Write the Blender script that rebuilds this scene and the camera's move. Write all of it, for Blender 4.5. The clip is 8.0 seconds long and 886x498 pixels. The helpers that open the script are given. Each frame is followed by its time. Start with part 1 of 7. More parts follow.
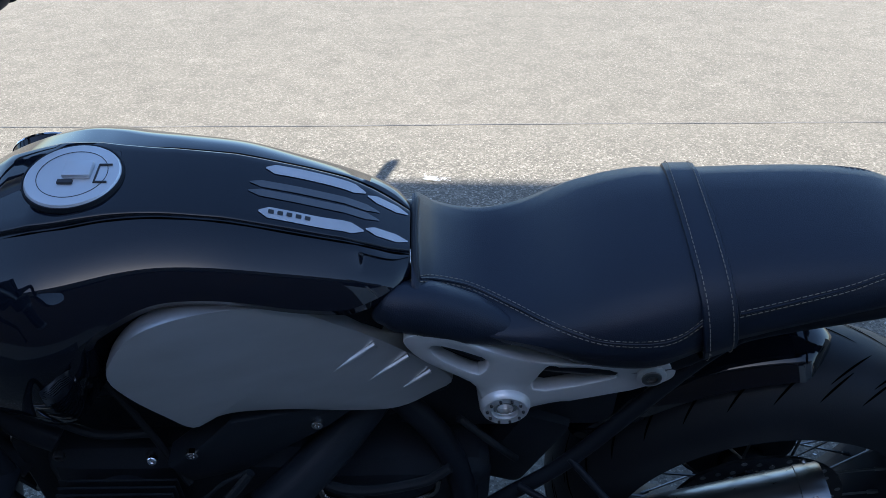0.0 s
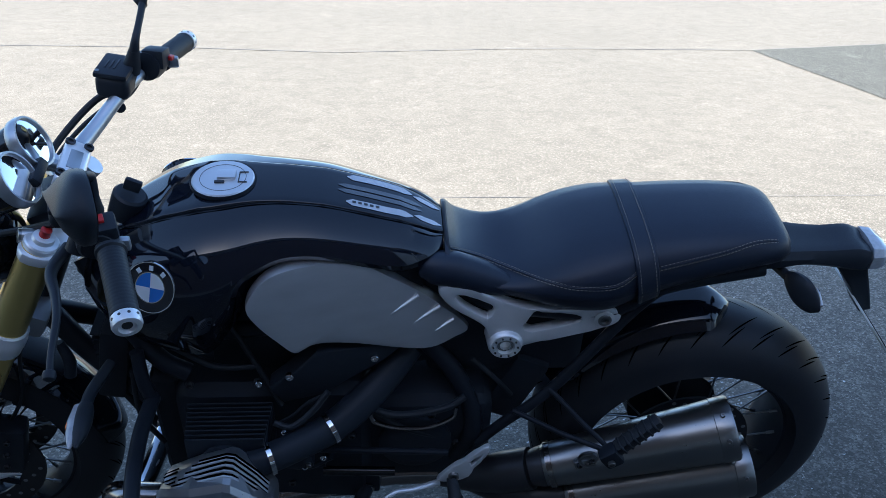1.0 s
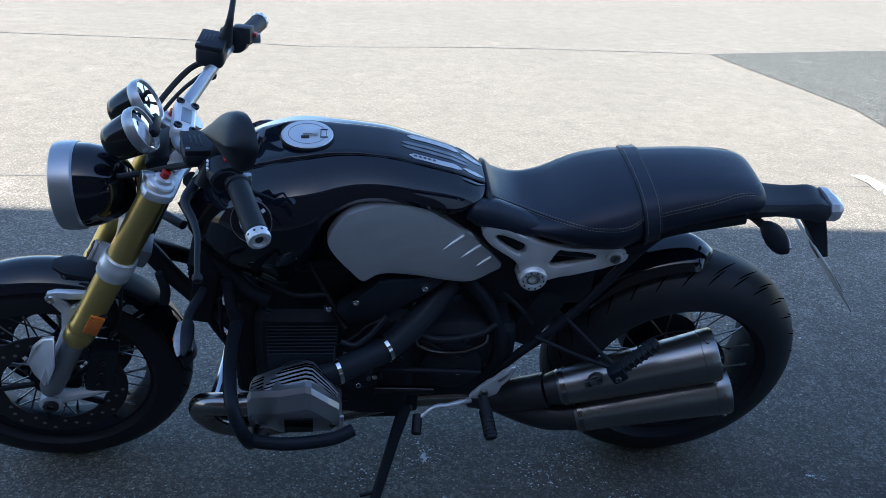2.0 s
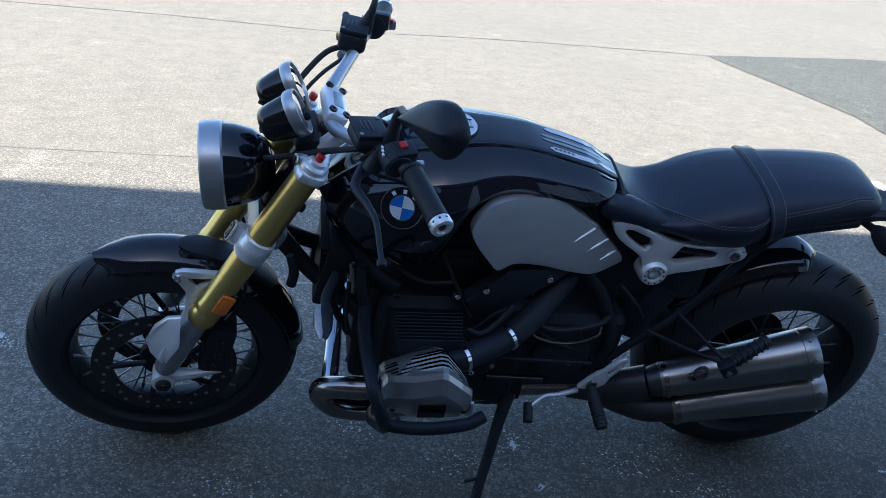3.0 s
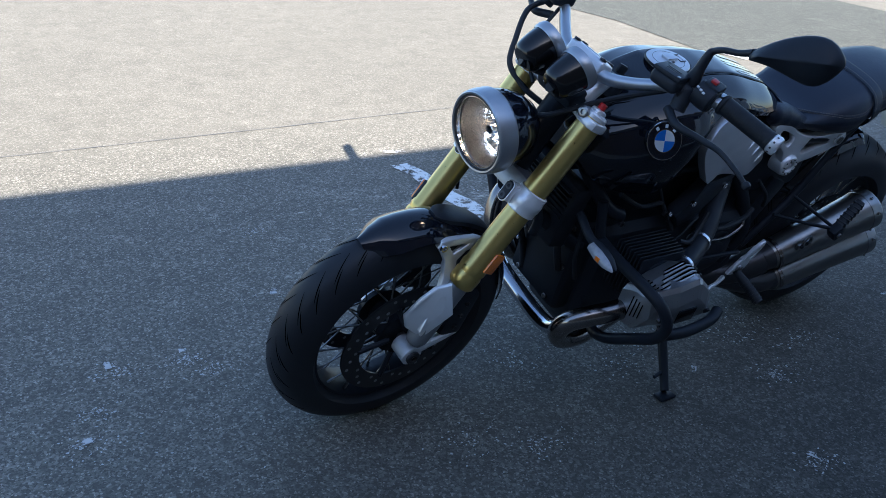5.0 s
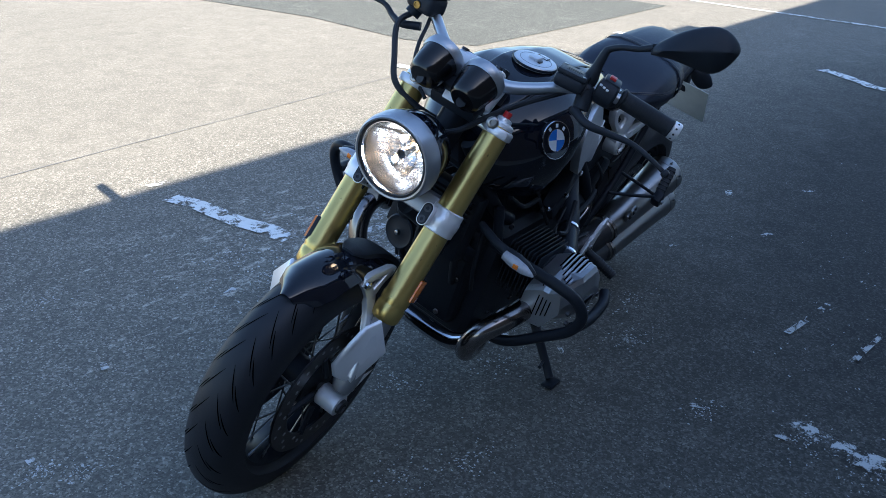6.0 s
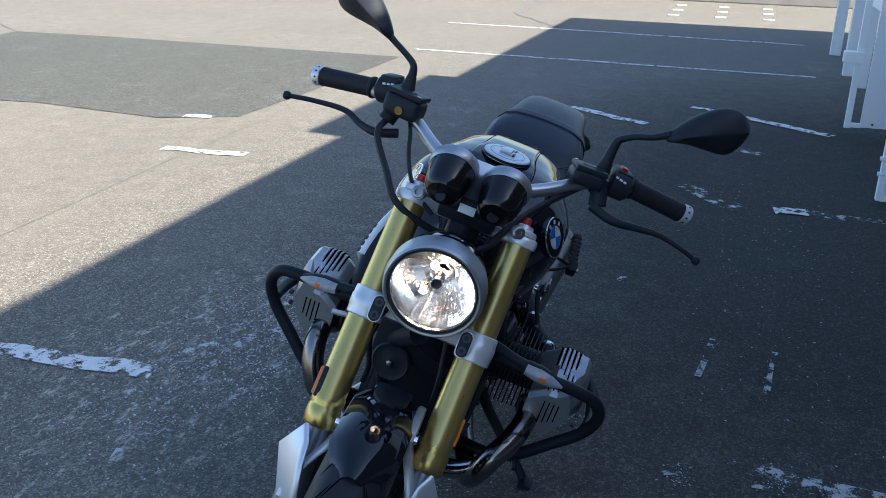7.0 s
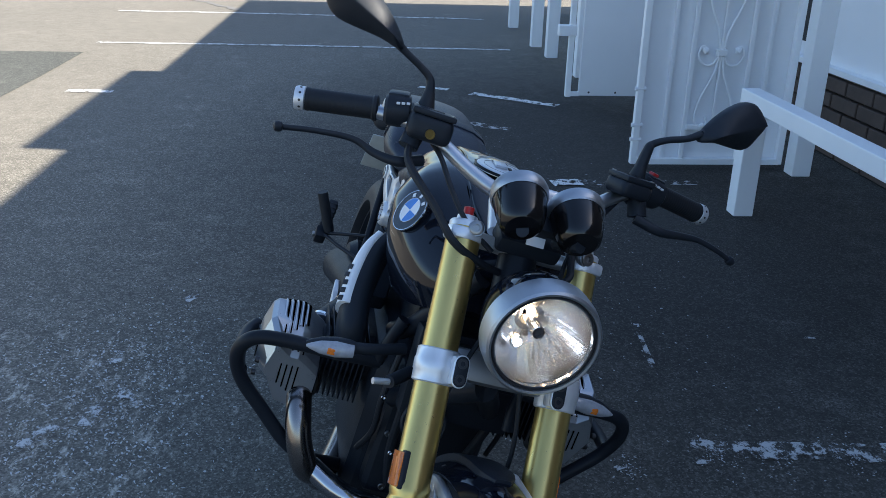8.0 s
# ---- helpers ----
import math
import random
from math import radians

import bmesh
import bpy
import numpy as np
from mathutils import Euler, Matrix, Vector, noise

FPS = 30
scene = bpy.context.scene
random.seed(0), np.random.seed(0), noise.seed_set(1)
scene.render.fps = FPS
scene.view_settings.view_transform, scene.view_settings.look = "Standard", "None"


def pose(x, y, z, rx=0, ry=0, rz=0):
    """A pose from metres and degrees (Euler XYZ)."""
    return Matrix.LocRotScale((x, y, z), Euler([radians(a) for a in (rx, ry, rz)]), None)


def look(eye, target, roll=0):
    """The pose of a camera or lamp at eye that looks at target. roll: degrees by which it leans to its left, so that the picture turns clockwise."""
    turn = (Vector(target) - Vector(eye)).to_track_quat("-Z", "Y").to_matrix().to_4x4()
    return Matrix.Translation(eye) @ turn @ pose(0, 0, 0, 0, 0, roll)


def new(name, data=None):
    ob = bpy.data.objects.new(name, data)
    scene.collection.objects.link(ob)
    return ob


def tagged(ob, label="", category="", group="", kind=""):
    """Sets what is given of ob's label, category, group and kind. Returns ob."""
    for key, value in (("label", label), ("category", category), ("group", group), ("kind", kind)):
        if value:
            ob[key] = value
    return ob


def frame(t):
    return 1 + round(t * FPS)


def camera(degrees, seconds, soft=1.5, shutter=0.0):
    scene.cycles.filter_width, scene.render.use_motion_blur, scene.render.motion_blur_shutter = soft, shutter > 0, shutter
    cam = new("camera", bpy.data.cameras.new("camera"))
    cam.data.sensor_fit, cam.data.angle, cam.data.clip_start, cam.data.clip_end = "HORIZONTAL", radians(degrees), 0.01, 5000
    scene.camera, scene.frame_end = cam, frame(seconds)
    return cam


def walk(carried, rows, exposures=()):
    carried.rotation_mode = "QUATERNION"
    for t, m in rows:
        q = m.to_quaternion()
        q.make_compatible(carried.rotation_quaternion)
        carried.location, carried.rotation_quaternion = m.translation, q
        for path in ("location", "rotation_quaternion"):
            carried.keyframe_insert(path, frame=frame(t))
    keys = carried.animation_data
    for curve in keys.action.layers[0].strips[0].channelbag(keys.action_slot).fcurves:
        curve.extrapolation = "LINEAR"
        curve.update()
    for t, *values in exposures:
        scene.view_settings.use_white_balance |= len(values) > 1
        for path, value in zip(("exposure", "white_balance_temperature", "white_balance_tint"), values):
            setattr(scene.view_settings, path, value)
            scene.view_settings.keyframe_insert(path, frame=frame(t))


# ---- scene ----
cam = camera(52.7, 8.0, soft=0.6)
PATH = [
    (0, (0.338, 0.139, 1.292), (0.282, 1.89, 0.327), 0.1),
    (0.5, (0.244, -0.124, 1.332), (0.255, 1.684, 0.477), -0.1),
    (1, (0.247, -0.39, 1.352), (0.282, 1.459, 0.591), 1.1),
    (1.2, (0.231, -0.507, 1.351), (0.284, 1.351, 0.614), 1.6),
    (2.3, (-0.035, -0.745, 1.368), (0.132, 1.097, 0.607), 3.6),
    (2.5, (-0.107, -0.759, 1.366), (0.069, 1.082, 0.603), 4.3),
    (3, (-0.303, -0.714, 1.35), (-0.063, 1.116, 0.58), 6.2),
    (3.5, (-0.559, -0.668, 1.354), (-0.215, 1.148, 0.589), 7.3),
    (4, (-0.896, -0.687, 1.342), (-0.418, 1.09, 0.559), 5.9),
    (4.5, (-1.201, -0.603, 1.323), (-0.534, 1.106, 0.527), 4.7),
    (4.7, (-1.314, -0.551, 1.32), (-0.554, 1.115, 0.516), 4.6),
    (5.8, (-1.787, -0.201, 1.321), (-0.454, 1.008, 0.45), 2.7),
    (6, (-1.793, -0.075, 1.32), (-0.345, 1.038, 0.506), 2.9),
    (6.5, (-1.826, 0.248, 1.349), (-0.161, 1.091, 0.631), 2.3),
    (7, (-1.864, 0.569, 1.364), (-0.079, 1.141, 0.665), 1.3),
    (7.5, (-1.787, 0.92, 1.36), (0.07, 1.189, 0.669), 0.6),
    (8, (-1.697, 1.25, 1.363), (0.161, 1.088, 0.641), 1.7),
]
walk(cam, [(t, look(eye, target, roll)) for t, eye, target, roll in PATH],
     [(0.0, 1.98, 5690, 9), (0.4, 2.33, 5690, 9), (1.0, 2.30, 5690, 9), (2.3, 2.24, 5690, 9), (3.0, 2.24, 5690, 9), (4.7, 2.08, 5690, 9), (5.9, 2.25, 5810, 9), (6.5, 1.85, 5870, 9), (8.0, 1.84, 6020, 9)])

# ---- light ----
# the sun stands behind the house, about 33 degrees high
SUN_WAY = Vector((0.157, 1.0, -0.68)).normalized()
world = bpy.data.worlds.new("sky")
scene.world = world
world.use_nodes = True
wn = world.node_tree
sky = wn.nodes.new("ShaderNodeTexSky")
sky.sky_type = 'NISHITA'
sky.sun_disc = False
sky.sun_elevation = math.asin(-SUN_WAY.z)
sky.sun_rotation = math.atan2(-SUN_WAY.x, -SUN_WAY.y)
sky.ozone_density = 1.8
wn.nodes["Background"].inputs["Strength"].default_value = 0.078
wn.links.new(sky.outputs["Color"], wn.nodes["Background"].inputs["Color"])
sun = new("sun", bpy.data.lights.new("sun", 'SUN'))
sun.data.energy, sun.data.angle, sun.data.color = 5.0, radians(0.53), (1.0, 0.88, 0.72)
sun.rotation_euler = SUN_WAY.to_track_quat('-Z', 'Y').to_euler()


# ---- materials ----
def rgb(c):
    return (c[0], c[1], c[2], 1.0)


def surface(name, base, rough=0.5, metal=0.0, vary=0.15, scale=30.0, bump=0.0, bump_scale=200.0, coat=0.0, stretch=(1, 1, 1), spec=0.5):
    """A plain surface with two scales of variation in tone, gloss and relief."""
    m = bpy.data.materials.new(name)
    m.use_nodes = True
    n, l = m.node_tree.nodes, m.node_tree.links
    b = n["Principled BSDF"]
    b.inputs["Metallic"].default_value = metal
    b.inputs["Coat Weight"].default_value = coat
    b.inputs["Coat Roughness"].default_value = 0.02
    b.inputs["Specular IOR Level"].default_value = spec
    co = n.new("ShaderNodeTexCoord")
    mp = n.new("ShaderNodeMapping")
    mp.inputs["Scale"].default_value = stretch
    l.new(co.outputs["Object"], mp.inputs["Vector"])
    big, fine = n.new("ShaderNodeTexNoise"), n.new("ShaderNodeTexNoise")
    big.inputs["Scale"].default_value, big.inputs["Detail"].default_value = scale, 4
    fine.inputs["Scale"].default_value, fine.inputs["Detail"].default_value = bump_scale, 3
    l.new(mp.outputs["Vector"], big.inputs["Vector"])
    l.new(mp.outputs["Vector"], fine.inputs["Vector"])
    mix = n.new("ShaderNodeMix")
    mix.data_type = 'RGBA'
    mix.inputs["A"].default_value = rgb([c * (1 - vary) for c in base])
    mix.inputs["B"].default_value = rgb([min(1, c * (1 + vary)) for c in base])
    l.new(big.outputs["Fac"], mix.inputs["Factor"])
    l.new(mix.outputs["Result"], b.inputs["Base Color"])
    mr = n.new("ShaderNodeMapRange")
    mr.inputs["To Min"].default_value = max(0.0, rough * 0.8)
    mr.inputs["To Max"].default_value = min(1.0, rough * 1.2)
    l.new(fine.outputs["Fac"], mr.inputs["Value"])
    l.new(mr.outputs["Result"], b.inputs["Roughness"])
    if bump:
        bp = n.new("ShaderNodeBump")
        bp.inputs["Strength"].default_value = bump
        bp.inputs["Distance"].default_value = 0.001
        l.new(fine.outputs["Fac"], bp.inputs["Height"])
        l.new(bp.outputs["Normal"], b.inputs["Normal"])
    return m


M = {}
M["paint"] = surface("black_paint", (0.006, 0.008, 0.014), 0.06, vary=0.1, coat=1.0, spec=0.0)
M["frame_black"] = surface("black_frame", (0.015, 0.018, 0.024), 0.38, spec=0.14, vary=0.3, scale=12, bump=0.1, bump_scale=600)
M["plastic"] = surface("black_plastic", (0.018, 0.022, 0.029), 0.44, spec=0.22, vary=0.2, bump=0.15, bump_scale=1500)
M["rubber"] = surface("rubber", (0.013, 0.0155, 0.020), 0.58, vary=0.35, scale=9, bump=0.2, bump_scale=500, spec=0.35)
M["leather"] = surface("seat_leather", (0.012, 0.017, 0.031), 0.40, spec=0.36, vary=0.2, scale=14, bump=0.35, bump_scale=900)
M["thread"] = surface("thread", (0.24, 0.21, 0.17), 0.8)
M["gold"] = surface("gold_anodised", (0.66, 0.49, 0.17), 0.3, metal=0.9, vary=0.12, scale=18, bump=0.05, stretch=(1, 1, 0.15))
M["silver"] = surface("silver_cast", (0.77, 0.78, 0.80), 0.34, metal=0.48, vary=0.1, scale=25, bump=0.15, bump_scale=900)
M["alu"] = surface("brushed_aluminium", (0.60, 0.61, 0.63), 0.36, metal=0.68, vary=0.12, scale=40, bump=0.1, bump_scale=300, stretch=(0.15, 1, 1))
M["chrome"] = surface("chrome", (0.75, 0.75, 0.76), 0.08, metal=1.0, vary=0.05)
M["steel"] = surface("brushed_steel", (0.30, 0.295, 0.29), 0.30, metal=1.0, vary=0.06, scale=6, stretch=(0.1, 1, 1))
M["pipe"] = surface("header_pipe", (0.26, 0.24, 0.23), 0.2, metal=1.0, vary=0.35, scale=10)
M["engine"] = surface("engine_black", (0.020, 0.024, 0.031), 0.42, spec=0.14, vary=0.4, scale=15, bump=0.3, bump_scale=500)
M["headcover"] = surface("head_cover_grey", (0.42, 0.43, 0.45), 0.30, metal=0.85, vary=0.10, scale=20, bump=0.03, bump_scale=500)
M["dark_alu"] = surface("dark_metal", (0.06, 0.06, 0.065), 0.4, metal=0.7, vary=0.2)
M["white"] = surface("white_enamel", (0.75, 0.76, 0.78), 0.25)
M["blue"] = surface("blue_enamel", (0.02, 0.16, 0.55), 0.2, coat=0.5)
M["red"] = surface("red_plastic", (0.45, 0.02, 0.02), 0.35)
M["amber"] = surface("amber_reflector", (0.80, 0.20, 0.02), 0.15, vary=0.3, scale=300, coat=0.8)
M["dial"] = surface("dial_face", (0.02, 0.02, 0.022), 0.5)
M["cap"] = surface("satin_cap", (0.62, 0.64, 0.67), 0.35, metal=0.55, vary=0.05)
M["satin"] = surface("satin_silver", (0.42, 0.44, 0.47), 0.38, metal=0.85, vary=0.06)
M["barsilver"] = surface("bar_silver", (0.46, 0.48, 0.51), 0.33, metal=0.9, vary=0.06)
M["legs"] = surface("grey_cast", (0.34, 0.35, 0.37), 0.42, metal=0.8, vary=0.12)
M["pale_shell"] = surface("pale_shell", (0.90, 0.90, 0.91), 0.32, metal=0.0, vary=0.04)
M["tinted_pipe"] = surface("polished_pipe", (0.42, 0.43, 0.46), 0.12, metal=1.0, vary=0.2, scale=14)
M["stripe_grey"] = surface("grey_stripe", (0.06, 0.065, 0.075), 0.2, coat=1.0)
M["gloss_black"] = surface("gloss_black", (0.006, 0.006, 0.007), 0.15, vary=0.2)
M["mirror"] = surface("mirror_metal", (0.88, 0.88, 0.90), 0.03, metal=1.0, vary=0.02)
M["bowl"] = surface("reflector_bowl", (0.76, 0.74, 0.71), 0.21, metal=1.0, vary=0.03)
M["brass"] = surface("brass", (0.45, 0.33, 0.12), 0.3, metal=1.0)
M["tyre"] = surface("tyre_rubber", (0.018, 0.020, 0.025), 0.48, vary=0.35, scale=9, bump=0.2, bump_scale=500, spec=0.28)
M["fin"] = surface("fin_black", (0.015, 0.018, 0.023), 0.5, spec=0.15)
M["stay"] = surface("stay_silver", (0.74, 0.76, 0.79), 0.32, metal=0.5, vary=0.06)
M["groove"] = surface("tread_groove", (0.0012, 0.0012, 0.0012), 0.95, spec=0.0)
M["lcd"] = surface("lcd", (0.25, 0.27, 0.24), 0.3)


def glow(name, colour, strength):
    m = bpy.data.materials.new(name)
    m.use_nodes = True
    b = m.node_tree.nodes["Principled BSDF"]
    b.inputs["Base Color"].default_value = rgb(colour)
    b.inputs["Emission Color"].default_value = rgb(colour)
    b.inputs["Emission Strength"].default_value = strength
    return m


def clear(name, tint=(1, 1, 1), rough=0.0):
    m = bpy.data.materials.new(name)
    m.use_nodes = True
    n, l = m.node_tree.nodes, m.node_tree.links
    g = n.new("ShaderNodeBsdfGlossy")
    g.inputs["Roughness"].default_value = 0.02 + rough
    t = n.new("ShaderNodeBsdfTransparent")
    t.inputs["Color"].default_value = rgb(tint)
    f = n.new("ShaderNodeFresnel")
    f.inputs["IOR"].default_value = 1.45
    x = n.new("ShaderNodeMixShader")
    l.new(f.outputs["Fac"], x.inputs["Fac"])
    l.new(t.outputs["BSDF"], x.inputs[1])
    l.new(g.outputs["BSDF"], x.inputs[2])
    l.new(x.outputs["Shader"], n["Material Output"].inputs["Surface"])
    return m


M["glow"] = glow("lit_filament", (1.0, 0.72, 0.45), 8.0)
M["glow_cool"] = glow("lit_parking_bulb", (0.75, 0.85, 1.0), 5.0)
M["glass"] = clear("clear_glass")
M["lens_solid"] = surface("clear_plastic_lens", (0.34, 0.35, 0.38), 0.10, vary=0.3, scale=120, coat=0.8)
M["plate_white"] = surface("plate_white", (0.5, 0.52, 0.5), 0.5)


# ---- tools ----
def link(name, bm, material, smooth=True):
    bmesh.ops.recalc_face_normals(bm, faces=bm.faces)
    me = bpy.data.meshes.new(name)
    if smooth:
        for f in bm.faces:
            f.smooth = True
        for e in bm.edges:
            if len(e.link_faces) == 2 and e.calc_face_angle(0) > 0.62:
                e.smooth = False
    bm.to_mesh(me)
    bm.free()
    me.materials.append(material)
    return new(name, me)


def part(name, bm, material, parent, label="", smooth=True):
    ob = link(name, bm, material, smooth)
    ob.parent = parent
    if label:
        ob["label"] = label
    return ob


def thing(name, bm, material, label, category, group="", kind="", smooth=True):
    return tagged(link(name, bm, material, smooth), label, category, group, kind)


def V(*a):
    return Vector(a)


def frame_of(way):
    way = Vector(way).normalized()
    side = way.cross(V(0, 0, 1)) if abs(way.z) < 0.95 else way.cross(V(0, 1, 0))
    side.normalize()
    return way, side, side.cross(way).normalized()


def skin(bm, rings, closed=True, caps=True):
    rows = [[bm.verts.new(p) for p in r] for r in rings]
    n = len(rows[0])
    for a, b in zip(rows, rows[1:]):
        for i in range(n if closed else n - 1):
            j = (i + 1) % n
            try:
                bm.faces.new((a[i], a[j], b[j], b[i]))
            except ValueError:
                pass
    if caps:
        for r in (rows[0], rows[-1]):
            try:
                bm.faces.new(r)
            except ValueError:
                pass
    return rows


def turned(profile, centre, way, seg=32, bm=None, caps=True):
    """A turned body: profile rows (along, radius) about the line through centre."""
    bm = bm or bmesh.new()
    w, s, u = frame_of(way)
    c = Vector(centre)
    rings = []
    for a, r in profile:
        rings.append([c + w * a + (s * math.cos(t) + u * math.sin(t)) * r for t in [2 * math.pi * i / seg for i in range(seg)]])
    skin(bm, rings, True, caps)
    return bm


def ring_body(profile, centre, way, seg=48, bm=None):
    """A turned body whose profile is a closed loop (a tyre, a rim)."""
    bm = bm or bmesh.new()
    w, s, u = frame_of(way)
    c = Vector(centre)
    rows = []
    for i in range(seg):
        t = 2 * math.pi * i / seg
        d = s * math.cos(t) + u * math.sin(t)
        rows.append([bm.verts.new(c + w * a + d * r) for a, r in profile])
    n = len(profile)
    for i in range(seg):
        a, b = rows[i], rows[(i + 1) % seg]
        for k in range(n):
            bm.faces.new((a[k], a[(k + 1) % n], b[(k + 1) % n], b[k]))
    return bm


def spline(points, steps=8):
    """A smooth line through the points."""
    p = [Vector(q) for q in points]
    p = [p[0] * 2 - p[1]] + p + [p[-1] * 2 - p[-2]]
    out = []
    for i in range(1, len(p) - 2):
        for k in range(steps):
            t = k / steps
            a, b, c, d = p[i - 1:i + 3]
            out.append(0.5 * ((2 * b) + (c - a) * t + (2 * a - 5 * b + 4 * c - d) * t * t + (3 * b - a - 3 * c + d) * t ** 3))
    return out + [p[-2]]


def tube(points, radius, seg=12, steps=6, bm=None, smooth_line=True):
    """A pipe along a line. radius: a number, or one for each point given."""
    bm = bm or bmesh.new()
    line = spline(points, steps) if smooth_line and len(points) > 2 else [Vector(q) for q in points]
    m = len(line)
    if isinstance(radius, (int, float)):
        rad = [radius] * m
    else:
        rad = [float(np.interp(i / (m - 1), np.linspace(0, 1, len(radius)), radius)) for i in range(m)]
    way = (line[1] - line[0]).normalized()
    _, side, _ = frame_of(way)
    rings = []
    for i, q in enumerate(line):
        d = (line[min(i + 1, m - 1)] - line[max(i - 1, 0)]).normalized()
        side = (side - d * side.dot(d)).normalized()
        up = side.cross(d)
        rings.append([q + (side * math.cos(t) + up * math.sin(t)) * rad[i] for t in [2 * math.pi * k / seg for k in range(seg)]])
    skin(bm, rings)
    return bm


def block(size, m=Matrix(), bevel=0.003, bm=None, segments=2):
    """A box with rounded edges, at the pose m."""
    tmp = bmesh.new()
    bmesh.ops.create_cube(tmp, size=1)
    bmesh.ops.scale(tmp, vec=size, verts=tmp.verts)
    if bevel:
        bmesh.ops.bevel(tmp, geom=tmp.edges[:], offset=min(bevel, min(size) * 0.45), segments=segments, affect='EDGES', profile=0.6)
    bmesh.ops.transform(tmp, matrix=m, verts=tmp.verts)
    if bm is None:
        return tmp
    return merge(bm, tmp)


def merge(bm, other):
    me = bpy.data.meshes.new("joined")
    other.to_mesh(me)
    bm.from_mesh(me)
    other.free()
    bpy.data.meshes.remove(me)
    return bm


def plate(outline, thick, holes=(), y=0.0, bevel=0.002, curve=None):
    """A plate with rounded edges and real holes, outline rows (x, z), its outer face at y and its thickness away from it.
    curve(x, z) moves the face sideways."""
    bm = bmesh.new()
    edges = []
    for loop in (outline, *holes):
        vs = [bm.verts.new((x, 0, z)) for x, z in loop]
        edges += [bm.edges.new((vs[i], vs[(i + 1) % len(vs)])) for i in range(len(vs))]
    bmesh.ops.triangle_fill(bm, use_beauty=True, edges=edges)
    bmesh.ops.dissolve_limit(bm, angle_limit=0.01, verts=bm.verts[:], edges=bm.edges[:]) if not holes else None
    faces = bm.faces[:]
    out = bmesh.ops.extrude_face_region(bm, geom=faces)
    for v in [g for g in out["geom"] if isinstance(g, bmesh.types.BMVert)]:
        v.co.y += thick
    if bevel:
        rim = [e for e in bm.edges if len(e.link_faces) == 2 and e.calc_face_angle(0) > 1.0 and abs(e.verts[0].co.y - e.verts[1].co.y) < 1e-6]
        bmesh.ops.bevel(bm, geom=rim, offset=bevel, segments=2, affect='EDGES', profile=0.5)
    for v in bm.verts:
        v.co.y += y + (curve(v.co.x, v.co.z) if curve else 0)
    return bm


def mirrored(bm):
    """The same mesh on the other side."""
    other = bm.copy()
    for v in other.verts:
        v.co.y = -v.co.y
    bmesh.ops.reverse_faces(other, faces=other.faces[:])
    return other


def pill(w, h, thick, m):
    """A flat plate with round ends: w across, h along, on the matrix m."""
    r = w / 2
    half = [(r * math.cos(t), (h / 2 - r) + r * math.sin(t)) for t in [math.pi * k / 10 for k in range(11)]]
    bm = plate(half + [(-x, -z) for x, z in half], thick, bevel=thick * 0.2)
    bmesh.ops.transform(bm, matrix=m, verts=bm.verts)
    return bm


def smooth_loop(points, steps=4):
    p = [Vector((x, 0, z)) for x, z in points]
    n, out = len(p), []
    for i in range(n):
        a, b, c, d = p[i - 1], p[i], p[(i + 1) % n], p[(i + 2) % n]
        for k in range(steps):
            t = k / steps
            q = 0.5 * ((2 * b) + (c - a) * t + (2 * a - 5 * b + 4 * c - d) * t * t + (3 * b - a - 3 * c + d) * t ** 3)
            out.append((q.x, q.z))
    return out


